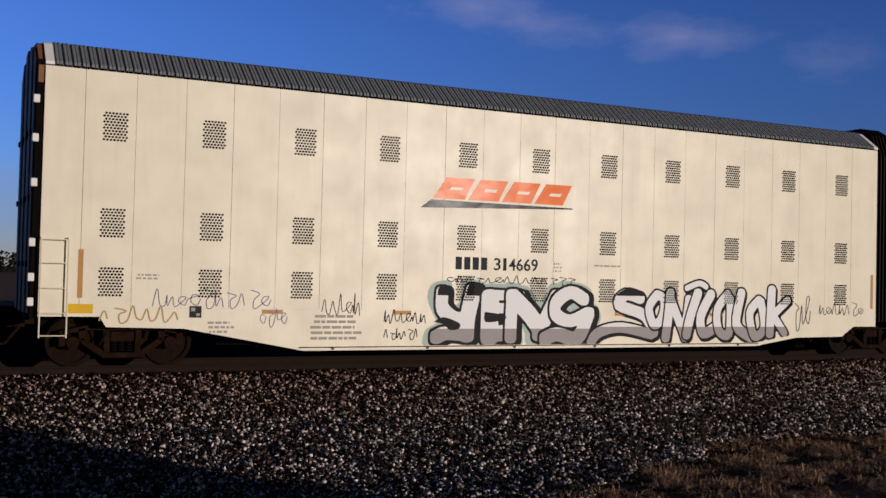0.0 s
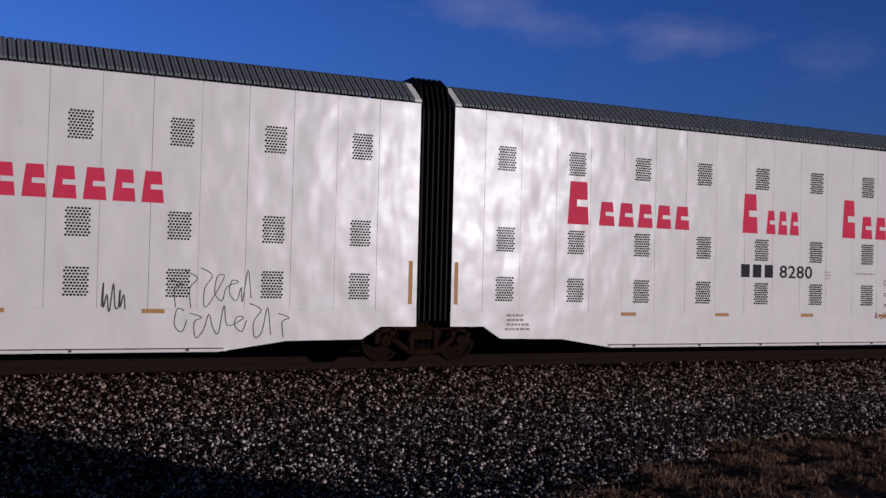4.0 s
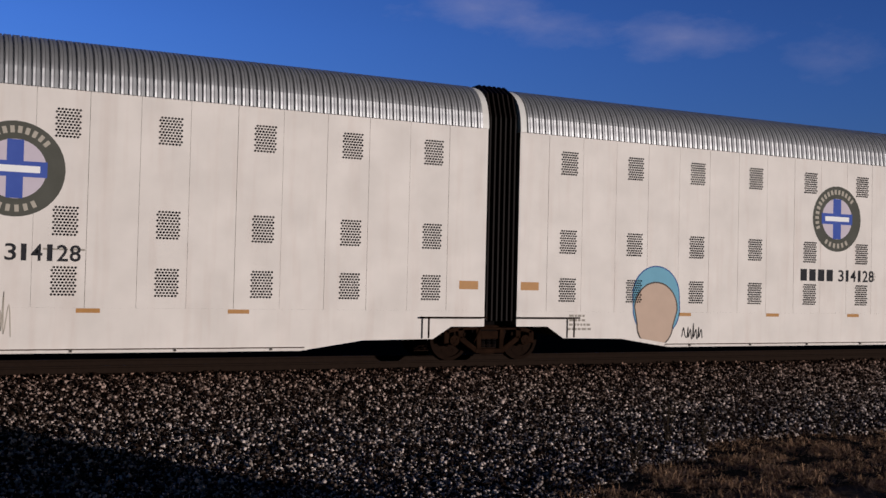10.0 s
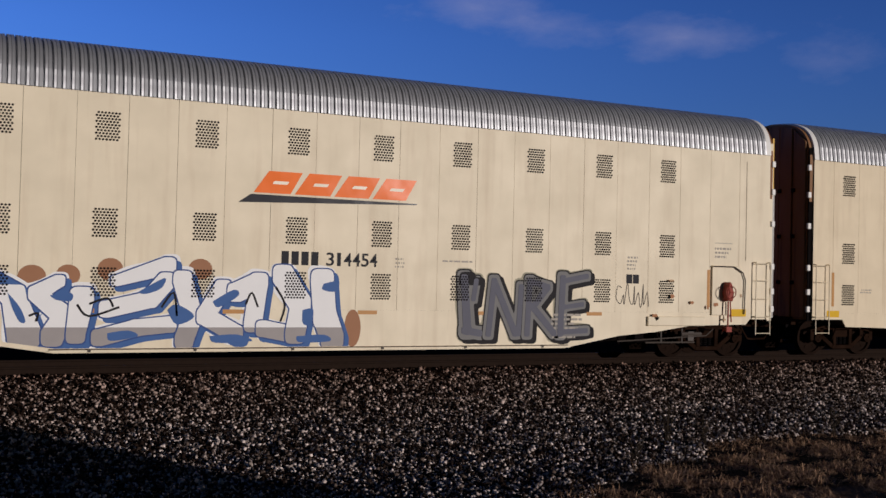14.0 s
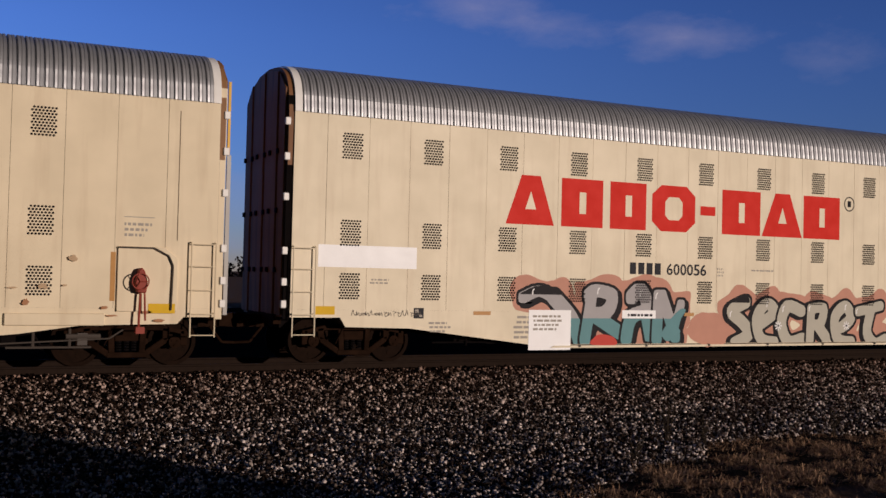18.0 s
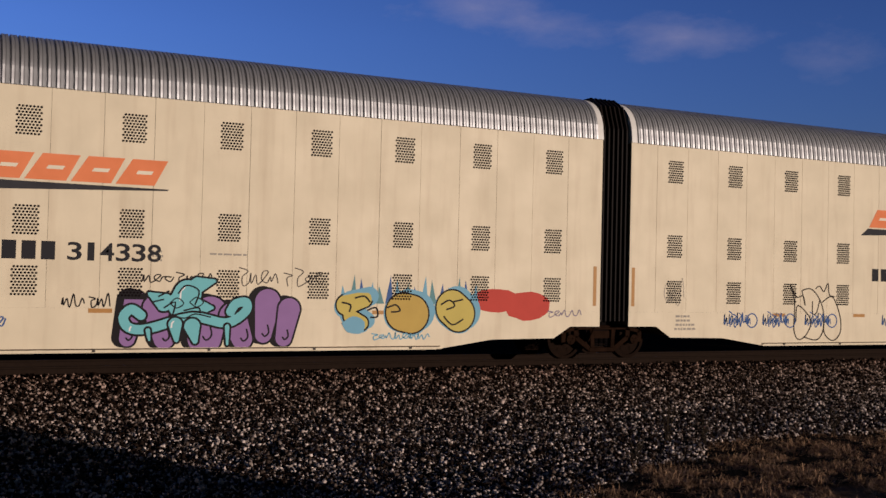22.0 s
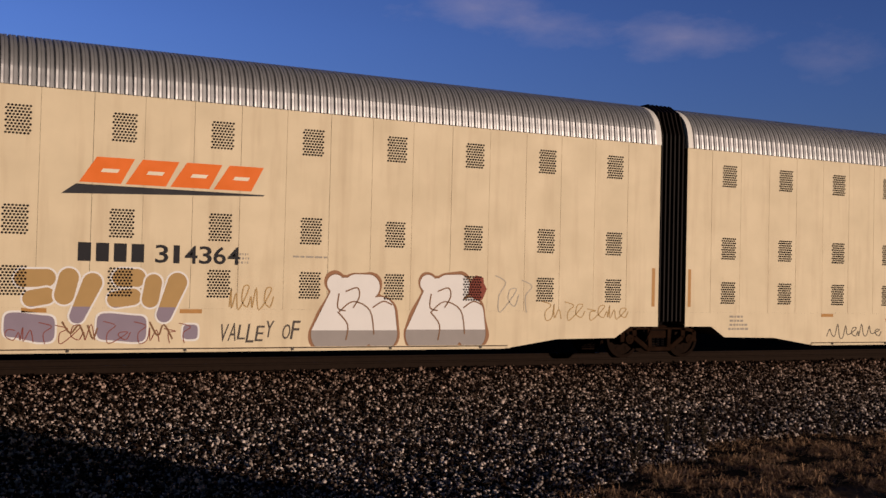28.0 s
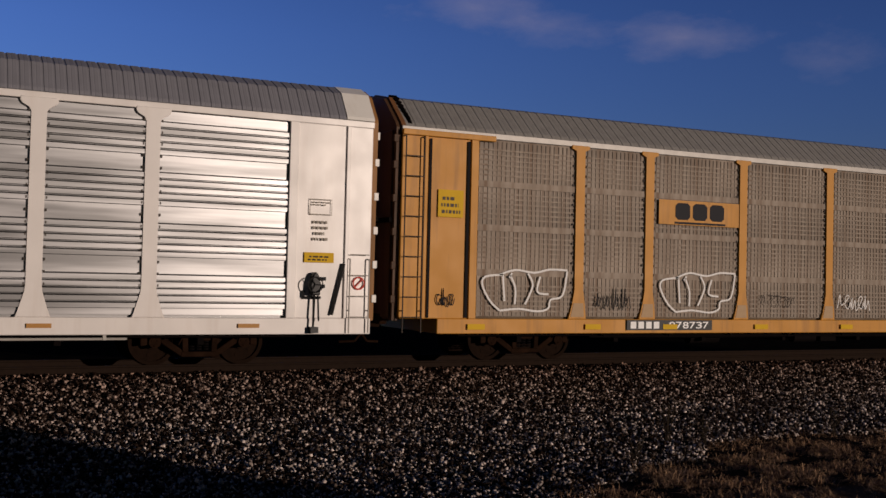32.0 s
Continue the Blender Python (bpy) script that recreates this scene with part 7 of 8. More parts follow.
    tag(a, 19.4, 1.0, 20.4, 1.2, PURPLE, 154, 5, 0.025)
    for k, (x0, x1) in enumerate(((2.84, 3.95), (4.08, 5.21), (5.49, 6.65), (8.24, 9.53), (9.66, 11.04), (12.41, 13.71))):
        tag(b, x0, 0.80, x1 - 0.3, 1.16, BLUE, 155, 6, 0.034)
        tag(b, x0 + 0.05, 0.84, x1 - 0.25, 1.12, BLUE, 255, 8, 0.024)
        flat("graffiti_tag", stroke(ellipse(x1 - 0.22, 0.93, 0.17, 0.17, 16) + [(x1 - 0.05, 0.93)], 0.03), BLUE, b, 4)
    marks(b, [[(4.98, 1.83), (5.2, 1.53), (5.41, 1.56), (5.49, 1.32)], [(4.98, 1.83), (5.13, 1.39), (5.12, 0.69), (5.3, 0.45), (5.58, 0.62), (5.68, 0.97), (5.24, 1.32), (5.18, 0.9)], [(5.37, 1.7), (5.69, 1.74), (5.99, 1.47), (6.15, 1.04), (6.09, 0.62), (5.87, 0.44), (5.44, 0.52)], [(5.37, 1.7), (5.49, 1.32)], [(5.74, 1.43), (5.75, 1.11), (5.89, 1.15), (5.99, 1.47)], [(5.84, 1.75), (5.98, 1.82), (6.13, 1.68), (6.27, 1.9), (6.32, 1.61), (6.51, 1.55)], [(6.07, 1.4), (6.43, 1.55), (6.71, 1.05), (6.72, 0.62), (6.46, 0.42), (6.16, 0.62), (6.15, 1.04)]], 0.03, INK_WORN, 5)
    tag(b, 1.0, 1.3, 1.7, 2.0, GHOST, 157, 3, 0.02)
    tag(b, 14.6, 1.4, 15.4, 1.8, PURPLE, 158, 4, 0.02)


def ninth_car():
    a, b = pair(8, ("worn cream auto rack car with black outlined bubble graffiti", "worn cream auto rack car with grey outlined bubble graffiti"), CREAM_WORN, False, False, DOOR_DARK)
    number(a, 3, "501654", 8.38, 10.32, share=0.43)
    number(b, 3, "501654", 8.48, 10.42, share=0.43)
    bubble_line = []
    bubble_line.append([([(6.9, 0.84), (7.01, 0.82)], 0.284)])
    bubble_line.append([([(6.93, 1.6), (6.92, 1.13)], 0.174), ([(7.45, 1.5), (7.47, 0.78)], (0.183, 0.237))])
    bubble_line.append([([(7.98, 1.41), (7.99, 0.96)], 0.336)])
    bubble_line.append([([(8.54, 0.85), (8.58, 0.82)], 0.28)])
    bubble_line.append([(smooth_path([(8.87, 1.64), (8.69, 1.36), (8.97, 1.2)], 4), 0.165)])
    bubble_line.append([([(9.1, 0.78)], 0.286)])
    bubble_line.append([([(9.47, 1.65), (9.41, 0.82)], (0.165, 0.22))])
    bubble_line.append([([(9.82, 1.65), (9.83, 1.21)], 0.132)])
    bubble_line.append([([(10.01, 0.8)], 0.281)])
    lined(a, bubble_line, INK_WORN, 0.05, label="black outlined bubble letter")
    flat("graffiti_outline", stroke(ellipse(10.05, 0.72, 0.2, 0.28, 18) + [(10.25, 0.72)], 0.035), INK_SOFT, a, 4)
    flat("graffiti_outline", stroke([(7.85, 1.5), (8.0, 1.35)], 0.03) + stroke([(7.85, 1.35), (8.0, 1.5)], 0.03) + stroke([(8.2, 1.5), (8.35, 1.35)], 0.03) + stroke([(8.2, 1.35), (8.35, 1.5)], 0.03) + stroke(smooth_path([(7.9, 1.1), (8.1, 1.0), (8.3, 1.1)], 4), 0.03), INK_SOFT, a, 4)
    second_line = []
    second_line.append([([(11.05, 1.33), (11.1, 1.16)], 0.46)])
    second_line.append([(smooth_path([(10.96, 2), (11.31, 1.57), (11.51, 1.17)], 4), (0.138, 0.184))])
    second_line.append([([(11.83, 1.92), (12.08, 1.23)], (0.212, 0.258))])
    second_line.append([([(12.55, 1.94), (12.66, 1.23)], (0.164, 0.329))])
    second_line.append([(smooth_path([(13.13, 1.78), (13.38, 1.6), (13.25, 1.18)], 4), (0.24, 0.192))])
    second_line.append([(smooth_path([(13.37, 1.98), (13.78, 1.61), (13.66, 1.18)], 4), (0.096, 0.168))])
    lined(a, second_line, INK_WORN, 0.038, label="black outlined bubble letter")
    lined(b, letters("HOZK", 5.45, 0.47, 9.4, 1.92, 0.17, 163, 0.03, 0.05, 1.2), INK_SOFT, 0.040)
    lined(b, letters("DNHD", 10.5, 0.75, 14.0, 2.25, 0.16, 164, 0.04, 0.1, 1.15), INK_SOFT, 0.040)


def tenth_car():
    a, b = pair(9, ("worn cream auto rack car with grey and white bubble graffiti", "worn cream auto rack car with white and lilac graffiti"), CREAM_WORN, False, False, DOOR_DARK)
    for c, x0 in ((a, 7.80), (b, 8.02)):
        swoosh(c, 7.48, 3.18, 11.5, 3.88, EMBLEM_ORANGE)
        number(c, 4, "314364", x0, x0 + 3.0, 1.97, 2.31, share=0.42)
    ochre_row = []
    ochre_row.append([([(6.9, 1.64), (7.28, 1.65)], 0.16)])
    ochre_row.append([([(7.04, 1.28), (7.29, 1.33)], 0.15)])
    ochre_row.append([([(7.66, 1.66), (7.59, 1.35)], 0.174)])
    ochre_row.append([([(8.07, 1.58), (7.82, 0.97)], (0.174, 0.133))])
    ochre_row.append([([(8.58, 1.68), (8.85, 1.68)], 0.168)])
    ochre_row.append([([(8.49, 1.28), (8.79, 1.33)], 0.154)])
    ochre_row.append([([(9.16, 1.6), (9.11, 1.29)], 0.157)])
    ochre_row.append([([(9.6, 1.61), (9.37, 1)], (0.183, 0.14))])
    piece(a, ochre_row, [OCHRE], SNOW, 0.035, DUSTY_PURPLE, 0.33, label="ochre and purple-grey letters with white outlines", cell=0.028)
    grey_row = []
    grey_row.append([([(6.82, 0.81), (7.21, 0.74)], (0.22, 0.24))])
    grey_row.append([([(8.41, 0.78), (8.81, 0.74)], 0.246)])
    grey_row.append([([(9.87, 0.68)], 0.14)])
    piece(a, grey_row, [DUSTY_PURPLE], SNOW, 0.035, square=4.0, cell=0.028)
    marks(a, [[(7.57, 0.87), (7.72, 0.66), (7.86, 0.81), (7.97, 0.58)], [(8.01, 0.81), (8.11, 0.56), (8.18, 0.76)], [(9.11, 0.87), (9.27, 0.61), (9.37, 0.82), (9.54, 0.55)]], 0.03, BROWN, 6)
    tag(a, 6.6, 0.5, 9.9, 0.9, MAROON, 172, 12, 0.02)
    word(a, "VALLEY OF", 10.4, 0.52, 12.0, 0.85, INK_SOFT, 4, 0.0, shear=0.15, bounce=0.15, seed=3, name="graffiti_tag")
    tag(a, 10.6, 1.1, 11.5, 1.7, OCHRE, 173, 4, 0.03)
    white_bubble_a = []
    white_bubble_a.append([([(12.76, 1.65), (12.81, 1.6)], 0.18), ([(13.2, 1.59), (13.47, 1.59)], 0.253), ([(13.74, 1.05), (13.8, 0.62)], 0.341), ([(12.84, 1.5), (12.64, 0.63)], (0.158, 0.371)), ([(13.16, 0.99), (13.18, 0.62)], 0.38), ([(12.98, 1.54), (13.46, 1.17)], 0.23)])
    piece(a, white_bubble_a, [SNOW], BROWN, 0.02, BLOCK_GREY, 0.26, halo=CLAY, wide=0.06, cell=0.028, label="white bubble letters with a grey foot and brown edge")
    marks(a, [[(12.84, 1.45), (12.82, 1.16), (12.99, 1.1)], [(12.98, 1.49), (13.23, 1.57), (13.28, 1.39), (13.15, 1.16)], [(12.85, 1.08), (13.15, 1.29), (13.52, 1.11), (13.62, 0.62)], [(12.82, 1.08), (13.04, 0.82), (13.01, 0.51)], [(13.58, 1.17), (13.81, 1.3), (14.01, 1.23)]], 0.028, BROWN, 6)
    white_bubble_b = []
    white_bubble_b.append([([(14.82, 1.69), (14.87, 1.64)], 0.179), ([(15.27, 1.62), (15.56, 1.63)], 0.256), ([(15.83, 1.06), (15.89, 0.62)], 0.331), ([(14.9, 1.53), (14.7, 0.62)], (0.156, 0.368)), ([(15.23, 1), (15.25, 0.62)], 0.376), ([(15.05, 1.57), (15.54, 1.18)], 0.228)])
    piece(a, white_bubble_b, [SNOW], BROWN, 0.02, BLOCK_GREY, 0.26, halo=CLAY, wide=0.06, cell=0.028, label="white bubble letters with a grey foot and brown edge")
    marks(a, [[(14.9, 1.47), (14.88, 1.18), (15.06, 1.12)], [(15.05, 1.52), (15.3, 1.6), (15.36, 1.42), (15.22, 1.18)], [(14.91, 1.09), (15.22, 1.31), (15.61, 1.12), (15.71, 0.62)], [(14.89, 1.09), (15.11, 0.82), (15.08, 0.5)], [(15.67, 1.18), (15.9, 1.32), (16.11, 1.25)]], 0.028, BROWN, 6)
    flat("graffiti_dot", [ellipse(16.0, 1.6, 0.2, 0.28, 14, 0.15, random.Random(2))], MAROON, a, 5)
    tag(a, 16.4, 1.15, 17.4, 1.9, GHOST, 177, 3, 0.03)
    tag(a, 17.6, 0.95, 20.0, 1.35, OCHRE, 178, 8, 0.025)
    white_slope = []
    white_slope.append([([(7.86, 1.5), (7.3, 0.74)], (0.088, 0.165)), ([(8.16, 1.53), (7.82, 0.76)], (0.158, 0.293)), ([(8.46, 1.54), (8.45, 0.76)], (0.253, 0.299)), ([(8.76, 1.51), (8.92, 0.82)], (0.115, 0.161))])
    piece(b, white_slope, [SNOW], None, 0.022, SLATE, 0.16, halo=SALMON, wide=0.06, square=4.0, cell=0.028, label="white sloping graffiti shape with a dark foot")
    marks(b, [[(7.8, 1.49), (7.77, 0.59)], [(8.28, 1.5), (8.54, 0.88), (8.22, 0.54)], [(8.31, 1.44), (8.3, 0.53)], [(8.8, 1.62), (8.85, 0.53)]], 0.03, INK, 6)
    blots(b, [[(7.05, 1.43), (7.33, 1.54), (7.51, 1.38), (7.35, 0.98), (7.18, 0.71), (6.95, 0.98), (7.11, 1.15)], [(6.72, 0.98), (7, 1.15), (7.18, 0.87), (6.9, 0.65)], [(7.74, 1.63), (7.97, 1.71), (8.21, 1.65), (8.15, 1.58), (7.83, 1.55)], [(8.85, 1.57), (9.2, 1.4), (9.08, 1.22), (8.95, 1.34)]], SALMON_DARK, 1)
    marks(b, [[(6.94, 1.2), (7.11, 1.32), (7.23, 1.15), (7.06, 1.04)], [(7.16, 1.43), (7.34, 1.32), (7.29, 1.1)], [(6.84, 0.93), (7.07, 0.82), (7.23, 0.98)], [(7.01, 0.71), (7.24, 0.76)]], 0.05, BROWN, 3)
    haze(b, 9.0, 0.5, 12.5, 1.5, GHOST, 181, 5)
    lilac_twist = []
    lilac_twist.append([(smooth_path([(8.92, 0.62), (9.46, 0.9), (10.23, 0.97)], 4), (0.115, 0.276))])
    lilac_twist.append([(smooth_path([(9.78, 1.52), (10.2, 1.11), (10.61, 0.62)], 4), (0.141, 0.223))])
    lilac_twist.append([([(10.82, 1.06), (11.84, 0.94)], 0.324)])
    lilac_twist.append([([(11.42, 1.51), (11.73, 1.25)], (0.168, 0.192))])
    lilac_twist.append([([(11.95, 1), (12.16, 0.55)], 0.245)])
    lilac_twist.append([([(12.38, 1.01), (12.57, 1.01)], 0.159)])
    piece(b, lilac_twist, [LILAC], PALE_LILAC, 0.02, base=2, halo=OCHRE, wide=0.05, label="lilac twisted graffiti shapes")
    marks(b, [[(9.21, 0.99), (9.47, 0.76), (9.97, 0.88)], [(10.49, 1.12), (10.7, 0.76), (10.57, 0.58)], [(11.56, 1.12), (11.85, 0.88), (11.71, 0.64)], [(9.96, 1.47), (10.16, 1.35)]], 0.05, DUSTY_PURPLE, 7)
    word(b, "PATANES", 13.6, 1.22, 16.1, 1.74, INK_SOFT, 4, 0.0, shear=0.1, bounce=0.1, seed=5, name="graffiti_tag")
    tag(b, 4.6, 0.5, 6.6, 0.86, INK_SOFT, 183, 7, 0.028)


# ---- the two older cars at the end ----
RACK_L = 27.25
RUSTY_DOOR = painted("rusty_rack_door_paint", (0.30, 0.14, 0.045), 0.6, dirt=(0.04, 0.018, 0.01), grime=0.85)
RACK_DOOR = painted("dark_rack_door_paint", (0.085, 0.040, 0.018), 0.6, dirt=(0.012, 0.007, 0.005), grime=0.8)
POSTS = (4.42, 6.36, 9.20, 12.10, 15.10, 17.95, 20.80, 22.80)


def rack_roof_profile(peak):
    if peak:
        half = [(-1.50, 4.95), (-1.42, 5.06), (-0.75, 5.64), (0, 5.80)]
    else:
        half = [(-1.52, 4.98), (-1.50, 5.05), (-1.12, 5.56), (-0.7, 5.75), (0, 5.81)]
    return half + [(-y, z) for y, z in half[-2::-1]]


def corrugated_fill(x0, x1, z0, z1):
    """A galvanised side sheet: bands of narrow ridges between flat bands."""
    def fill(bm):
        prof, z = [(z0, 0.0)], z0
        groups, gap = 4, 0.30
        span = (z1 - z0 - gap * groups) / groups
        for g in range(groups):
            base = z0 + g * (span + gap) + 0.12
            for k in range(5):
                r = base + span * k / 5
                prof += [(r, 0.0), (r + 0.012, -0.045), (r + 0.095, -0.045), (r + 0.125, 0.0)]
        prof.append((z1, 0.0))
        a = [bm.verts.new((x0, y, z)) for z, y in prof]
        b = [bm.verts.new((x1, y, z)) for z, y in prof]
        for i in range(len(prof) - 1):
            bm.faces.new((a[i], b[i], b[i + 1], a[i + 1]))
    return fill


def post_fill(bm):
    """A side post that widens into a foot and a small head."""
    prism(bm, [(-0.30, 0.0), (0.30, 0.0), (0.24, 0.16), (0.15, 0.46), (0.125, 0.60), (0.12, 3.66), (0.16, 3.74), (0.29, 3.79), (0.33, 3.86), (0.31, 3.92), (-0.31, 3.92), (-0.33, 3.86), (-0.29, 3.79), (-0.16, 3.74), (-0.12, 3.66), (-0.125, 0.60), (-0.15, 0.46), (-0.24, 0.16)], -0.07, 0.0)


def plain_post_fill(bm):
    """A narrow channel post with a short head and a splayed foot."""
    prism(bm, [(-0.26, 0.0), (0.22, 0.0), (0.18, 0.34), (0.115, 0.66), (0.105, 3.80), (0.24, 3.84), (0.24, 3.92), (-0.24, 3.92), (-0.24, 3.84), (-0.105, 3.80), (-0.105, 0.66), (-0.15, 0.40)], -0.07, 0.0)


def foot_plate_fill(bm):
    prism(bm, [(-0.20, 0.05), (0.15, 0.05), (0.13, 0.36), (-0.13, 0.36)], -0.078, -0.071)


def rack(origin, label, frame_mat, sheet_mat, yellow):
    car = new("auto_rack_car")
    tagged(car, label, "rail car", "cars of the train")
    cars.append((car, origin))
    L = RACK_L
    Y = -1.50

    def core(bm):
        box(bm, 0.05, L - 0.05, Y + 0.06, 1.48, 0.95, 4.92)
    part("body", mesh_of("rack_core", core), SEAM if yellow else GALV, car)

    def deck(bm):
        box(bm, 0.0 if not yellow else 0.9, L if not yellow else L - 0.9, Y - 0.06, 1.5, 0.63, 0.95)
    part("side_sill", mesh_of(f"rack_sill{int(yellow)}", deck, 0.012), frame_mat, car)

    def chord(bm):
        box(bm, 0.0, L, Y - 0.05, Y + 0.06, 4.84, 4.97)
    part("top_chord", mesh_of("rack_chord", chord, 0.01), frame_mat if not yellow else GALV_DULL, car)
    prof = rack_roof_profile(yellow)
    part("roof", mesh_of(f"rack_roof{int(yellow)}", roof_fill(L, False, prof, 0.20 if not yellow else 0.24, 0.6 if not yellow else 0.05, 0.016)), ROOF_BLUE if not yellow else GALV_DULL, car, "ribbed metal roof")
    if not yellow:
        for x0, x1 in ((0.0, 0.6), (L - 0.6, L)):
            part("roof_end_cap", mesh_of(f"rack_cap{x0 > 1}", cap_fill(x0, x1, prof)), TRIM_WHITE, car, "white end hood of the roof")
    else:
        for x0, x1 in ((0.0, 0.1), (L - 0.1, L)):
            part("roof_end_cap", mesh_of(f"rack_capy{x0 > 1}", cap_fill(x0, x1, prof)), DOOR_DARK, car)
    edges = [1.75] + list(POSTS) + [L - 1.75]
    for i, (a, b) in enumerate(zip(edges, edges[1:])):
        if not yellow:
            part("side_screen", mesh_of(f"screen{i}", corrugated_fill(a + 0.02, b - 0.02, 1.0, 4.82)), sheet_mat, car, at=(0, Y, 0))
            continue
        w = round(b - a, 2)
        net = part("side_screen", mesh_of(f"net{w}", lambda bm: box(bm, 0.03, w - 0.03, 0.0, 0.02, 1.0, 4.84)), sheet_mat, car, "weathered pierced sheet in a net of ribs", at=(a, Y, 0))
        n = int(w / 0.11)
        for k in range(1, n):
            part("rib", mesh_of("net_rib", lambda bm: box(bm, -0.014, 0.014, -0.016, 0.0, 1.02, 4.80)), sheet_mat, net, at=(w * k / n, 0, 0))
        for low in (1.0, 2.05, 3.0, 3.95):
            for k in range(6):
                part("cross_rib", mesh_of(f"net_cross{w}", lambda bm: box(bm, 0.04, w - 0.04, -0.022, 0.0, 0.0, 0.034)), sheet_mat, net, at=(0, 0, low + 0.10 + k * 0.11))
        for z in (1.88, 2.85, 3.80):
            part("band", mesh_of(f"net_band{w}", lambda bm: box(bm, 0.03, w - 0.03, -0.03, 0.0, 0.0, 0.14)), sheet_mat, net, at=(0, 0, z))
    for x in POSTS:
        p = part("side_post", mesh_of(f"rack_post{int(yellow)}", plain_post_fill if yellow else post_fill, 0.012), frame_mat, car, at=(x, Y, 0.95))
        if yellow:
            part("foot_plate", mesh_of("foot_plate", foot_plate_fill), OLD_STAIN, p, "bare worn plate on the foot of the post")
        for s in (-1, 1):
            part("rivet_row", mesh_of("rivets", rivet_fill), IRON, p, at=(s * 0.17, -0.02, 0))["kind"] = "stuff"
    # end panels
    for s, x0 in ((1, 0.0), (-1, L)):
        def panel(bm, x0=x0, s=s):
            a, b = sorted((x0 + s * 0.02, x0 + s * 1.74))
            box(bm, a, b, Y - 0.04, Y + 0.05, 0.95, 4.84)
        part("end_panel", mesh_of(f"rack_panel{s}{int(yellow)}", panel, 0.012), frame_mat, car)

        def seam(bm, x0=x0, s=s):
            a, b = sorted((x0 + s * 0.52, x0 + s * 0.60))
            box(bm, a, b, Y - 0.09, Y - 0.03, 0.95, 4.84)
        part("end_post", mesh_of(f"rack_seam{s}{int(yellow)}", seam, 0.01), frame_mat, car)

        def jamb(bm, x0=x0, s=s):
            a, b = sorted((x0 + s * 1.62, x0 + s * 1.80))
            box(bm, a, b, Y - 0.09, Y - 0.03, 0.95, 4.84)
        part("end_post", mesh_of(f"rack_jamb{s}{int(yellow)}", jamb, 0.01), frame_mat, car)

        arch = [(y * 0.985, z - 0.012) for y, z in prof]

        def door(bm, x0=x0, s=s, arch=arch):
            outline = [(-1.45, 0.9)] + arch + [(1.45, 0.9)]
            rows = [[bm.verts.new((x, y, z)) for y, z in outline] for x in (x0 + s * 0.02, x0 - s * 0.10)]
            for r in rows:
                bm.faces.new(r)
            for k in range(len(outline)):
                n = (k + 1) % len(outline)
                bm.faces.new((rows[0][k], rows[1][k], rows[1][n], rows[0][n]))
        d = part("end_door", mesh_of(f"rack_door{s}{int(yellow)}", door), RACK_DOOR if yellow else RUSTY_DOOR, car, "brown end door with dark runs")

        def leaf(bm):
            box(bm, -0.03, 0.03, 0, 0.88, 0.95, 4.88)
        for k in range(3):
            part("door_leaf", mesh_of("rack_leaf", leaf, 0.015), RACK_DOOR if yellow else RUSTY_DOOR, d, at=(x0 - s * 0.12, -1.36 + k * 0.92, 0))
        for k, z in enumerate((1.35, 2.05, 2.75, 3.45, 4.15, 4.7)):
            part("hinge", mesh_of("rack_hinge", lambda bm: box(bm, -0.05, 0.05, -0.05, 0.04, -0.08, 0.08), 0.01), TRIM_WHITE if not yellow else RACK_DOOR, d, at=(x0 - s * 0.10, -1.44, z))
        part("door_bar", mesh_of("rack_bar", lambda bm: box(bm, -0.03, 0.03, -1.40, 1.40, -0.05, 0.05)), STEEL_DARK, d, at=(x0 - s * 0.16, 0, 3.0))
        top = 2.15 if not yellow else 4.75
        ladder(car, x0 + 0.06 if s > 0 else x0 - 0.50, 0.42, 0.66, top, [0.98 + 0.42 * k for k in range(4 if not yellow else 9)], IRON if yellow else GREY_PAINT, Y - 0.04)
        part("coupler", mesh_of(f"coupler{-s}", coupler_fill(-s)), RUST, car, at=(x0, 0, 0))
        add_truck(car, x0 + s * 3.35, 0.864)

        def hood(bm, x0=x0, s=s):
            a, b = sorted((x0, x0 + s * 2.2))
            box(bm, a, b, Y - 0.12, Y - 0.02, 4.78, 4.90)
        if yellow:
            part("corner_hood", mesh_of(f"rack_hood{s}", hood, 0.012), frame_mat, car)

            def arm(bm, x0=x0, s=s):
                for k in range(8):
                    y0, y1 = -1.46 + k * 0.11, -1.46 + (k + 1) * 0.11
                    z0, z1 = (np.interp(y, [p[0] for p in prof], [p[1] for p in prof]) + 0.03 for y in (y0, y1))
                    rod(bm, (x0 + s * 0.22, y0, z0), (x0 + s * (0.22 - 0.02 * k), y1, z1), 0.045, 6)
            part("roof_strap", mesh_of(f"rack_strap{s}", arm), STEEL_DARK, car, "black strap bent over the roof's end")
            for p, q in ((0.63, 0.69), (1.53, 1.60)):
                a, b = sorted((x0 + s * p, x0 + s * q))
                flat("panel_gap", [[(a, 0.97), (b, 0.97), (b, 4.74), (a, 4.74)]], DARK_SLOT, car, 10)

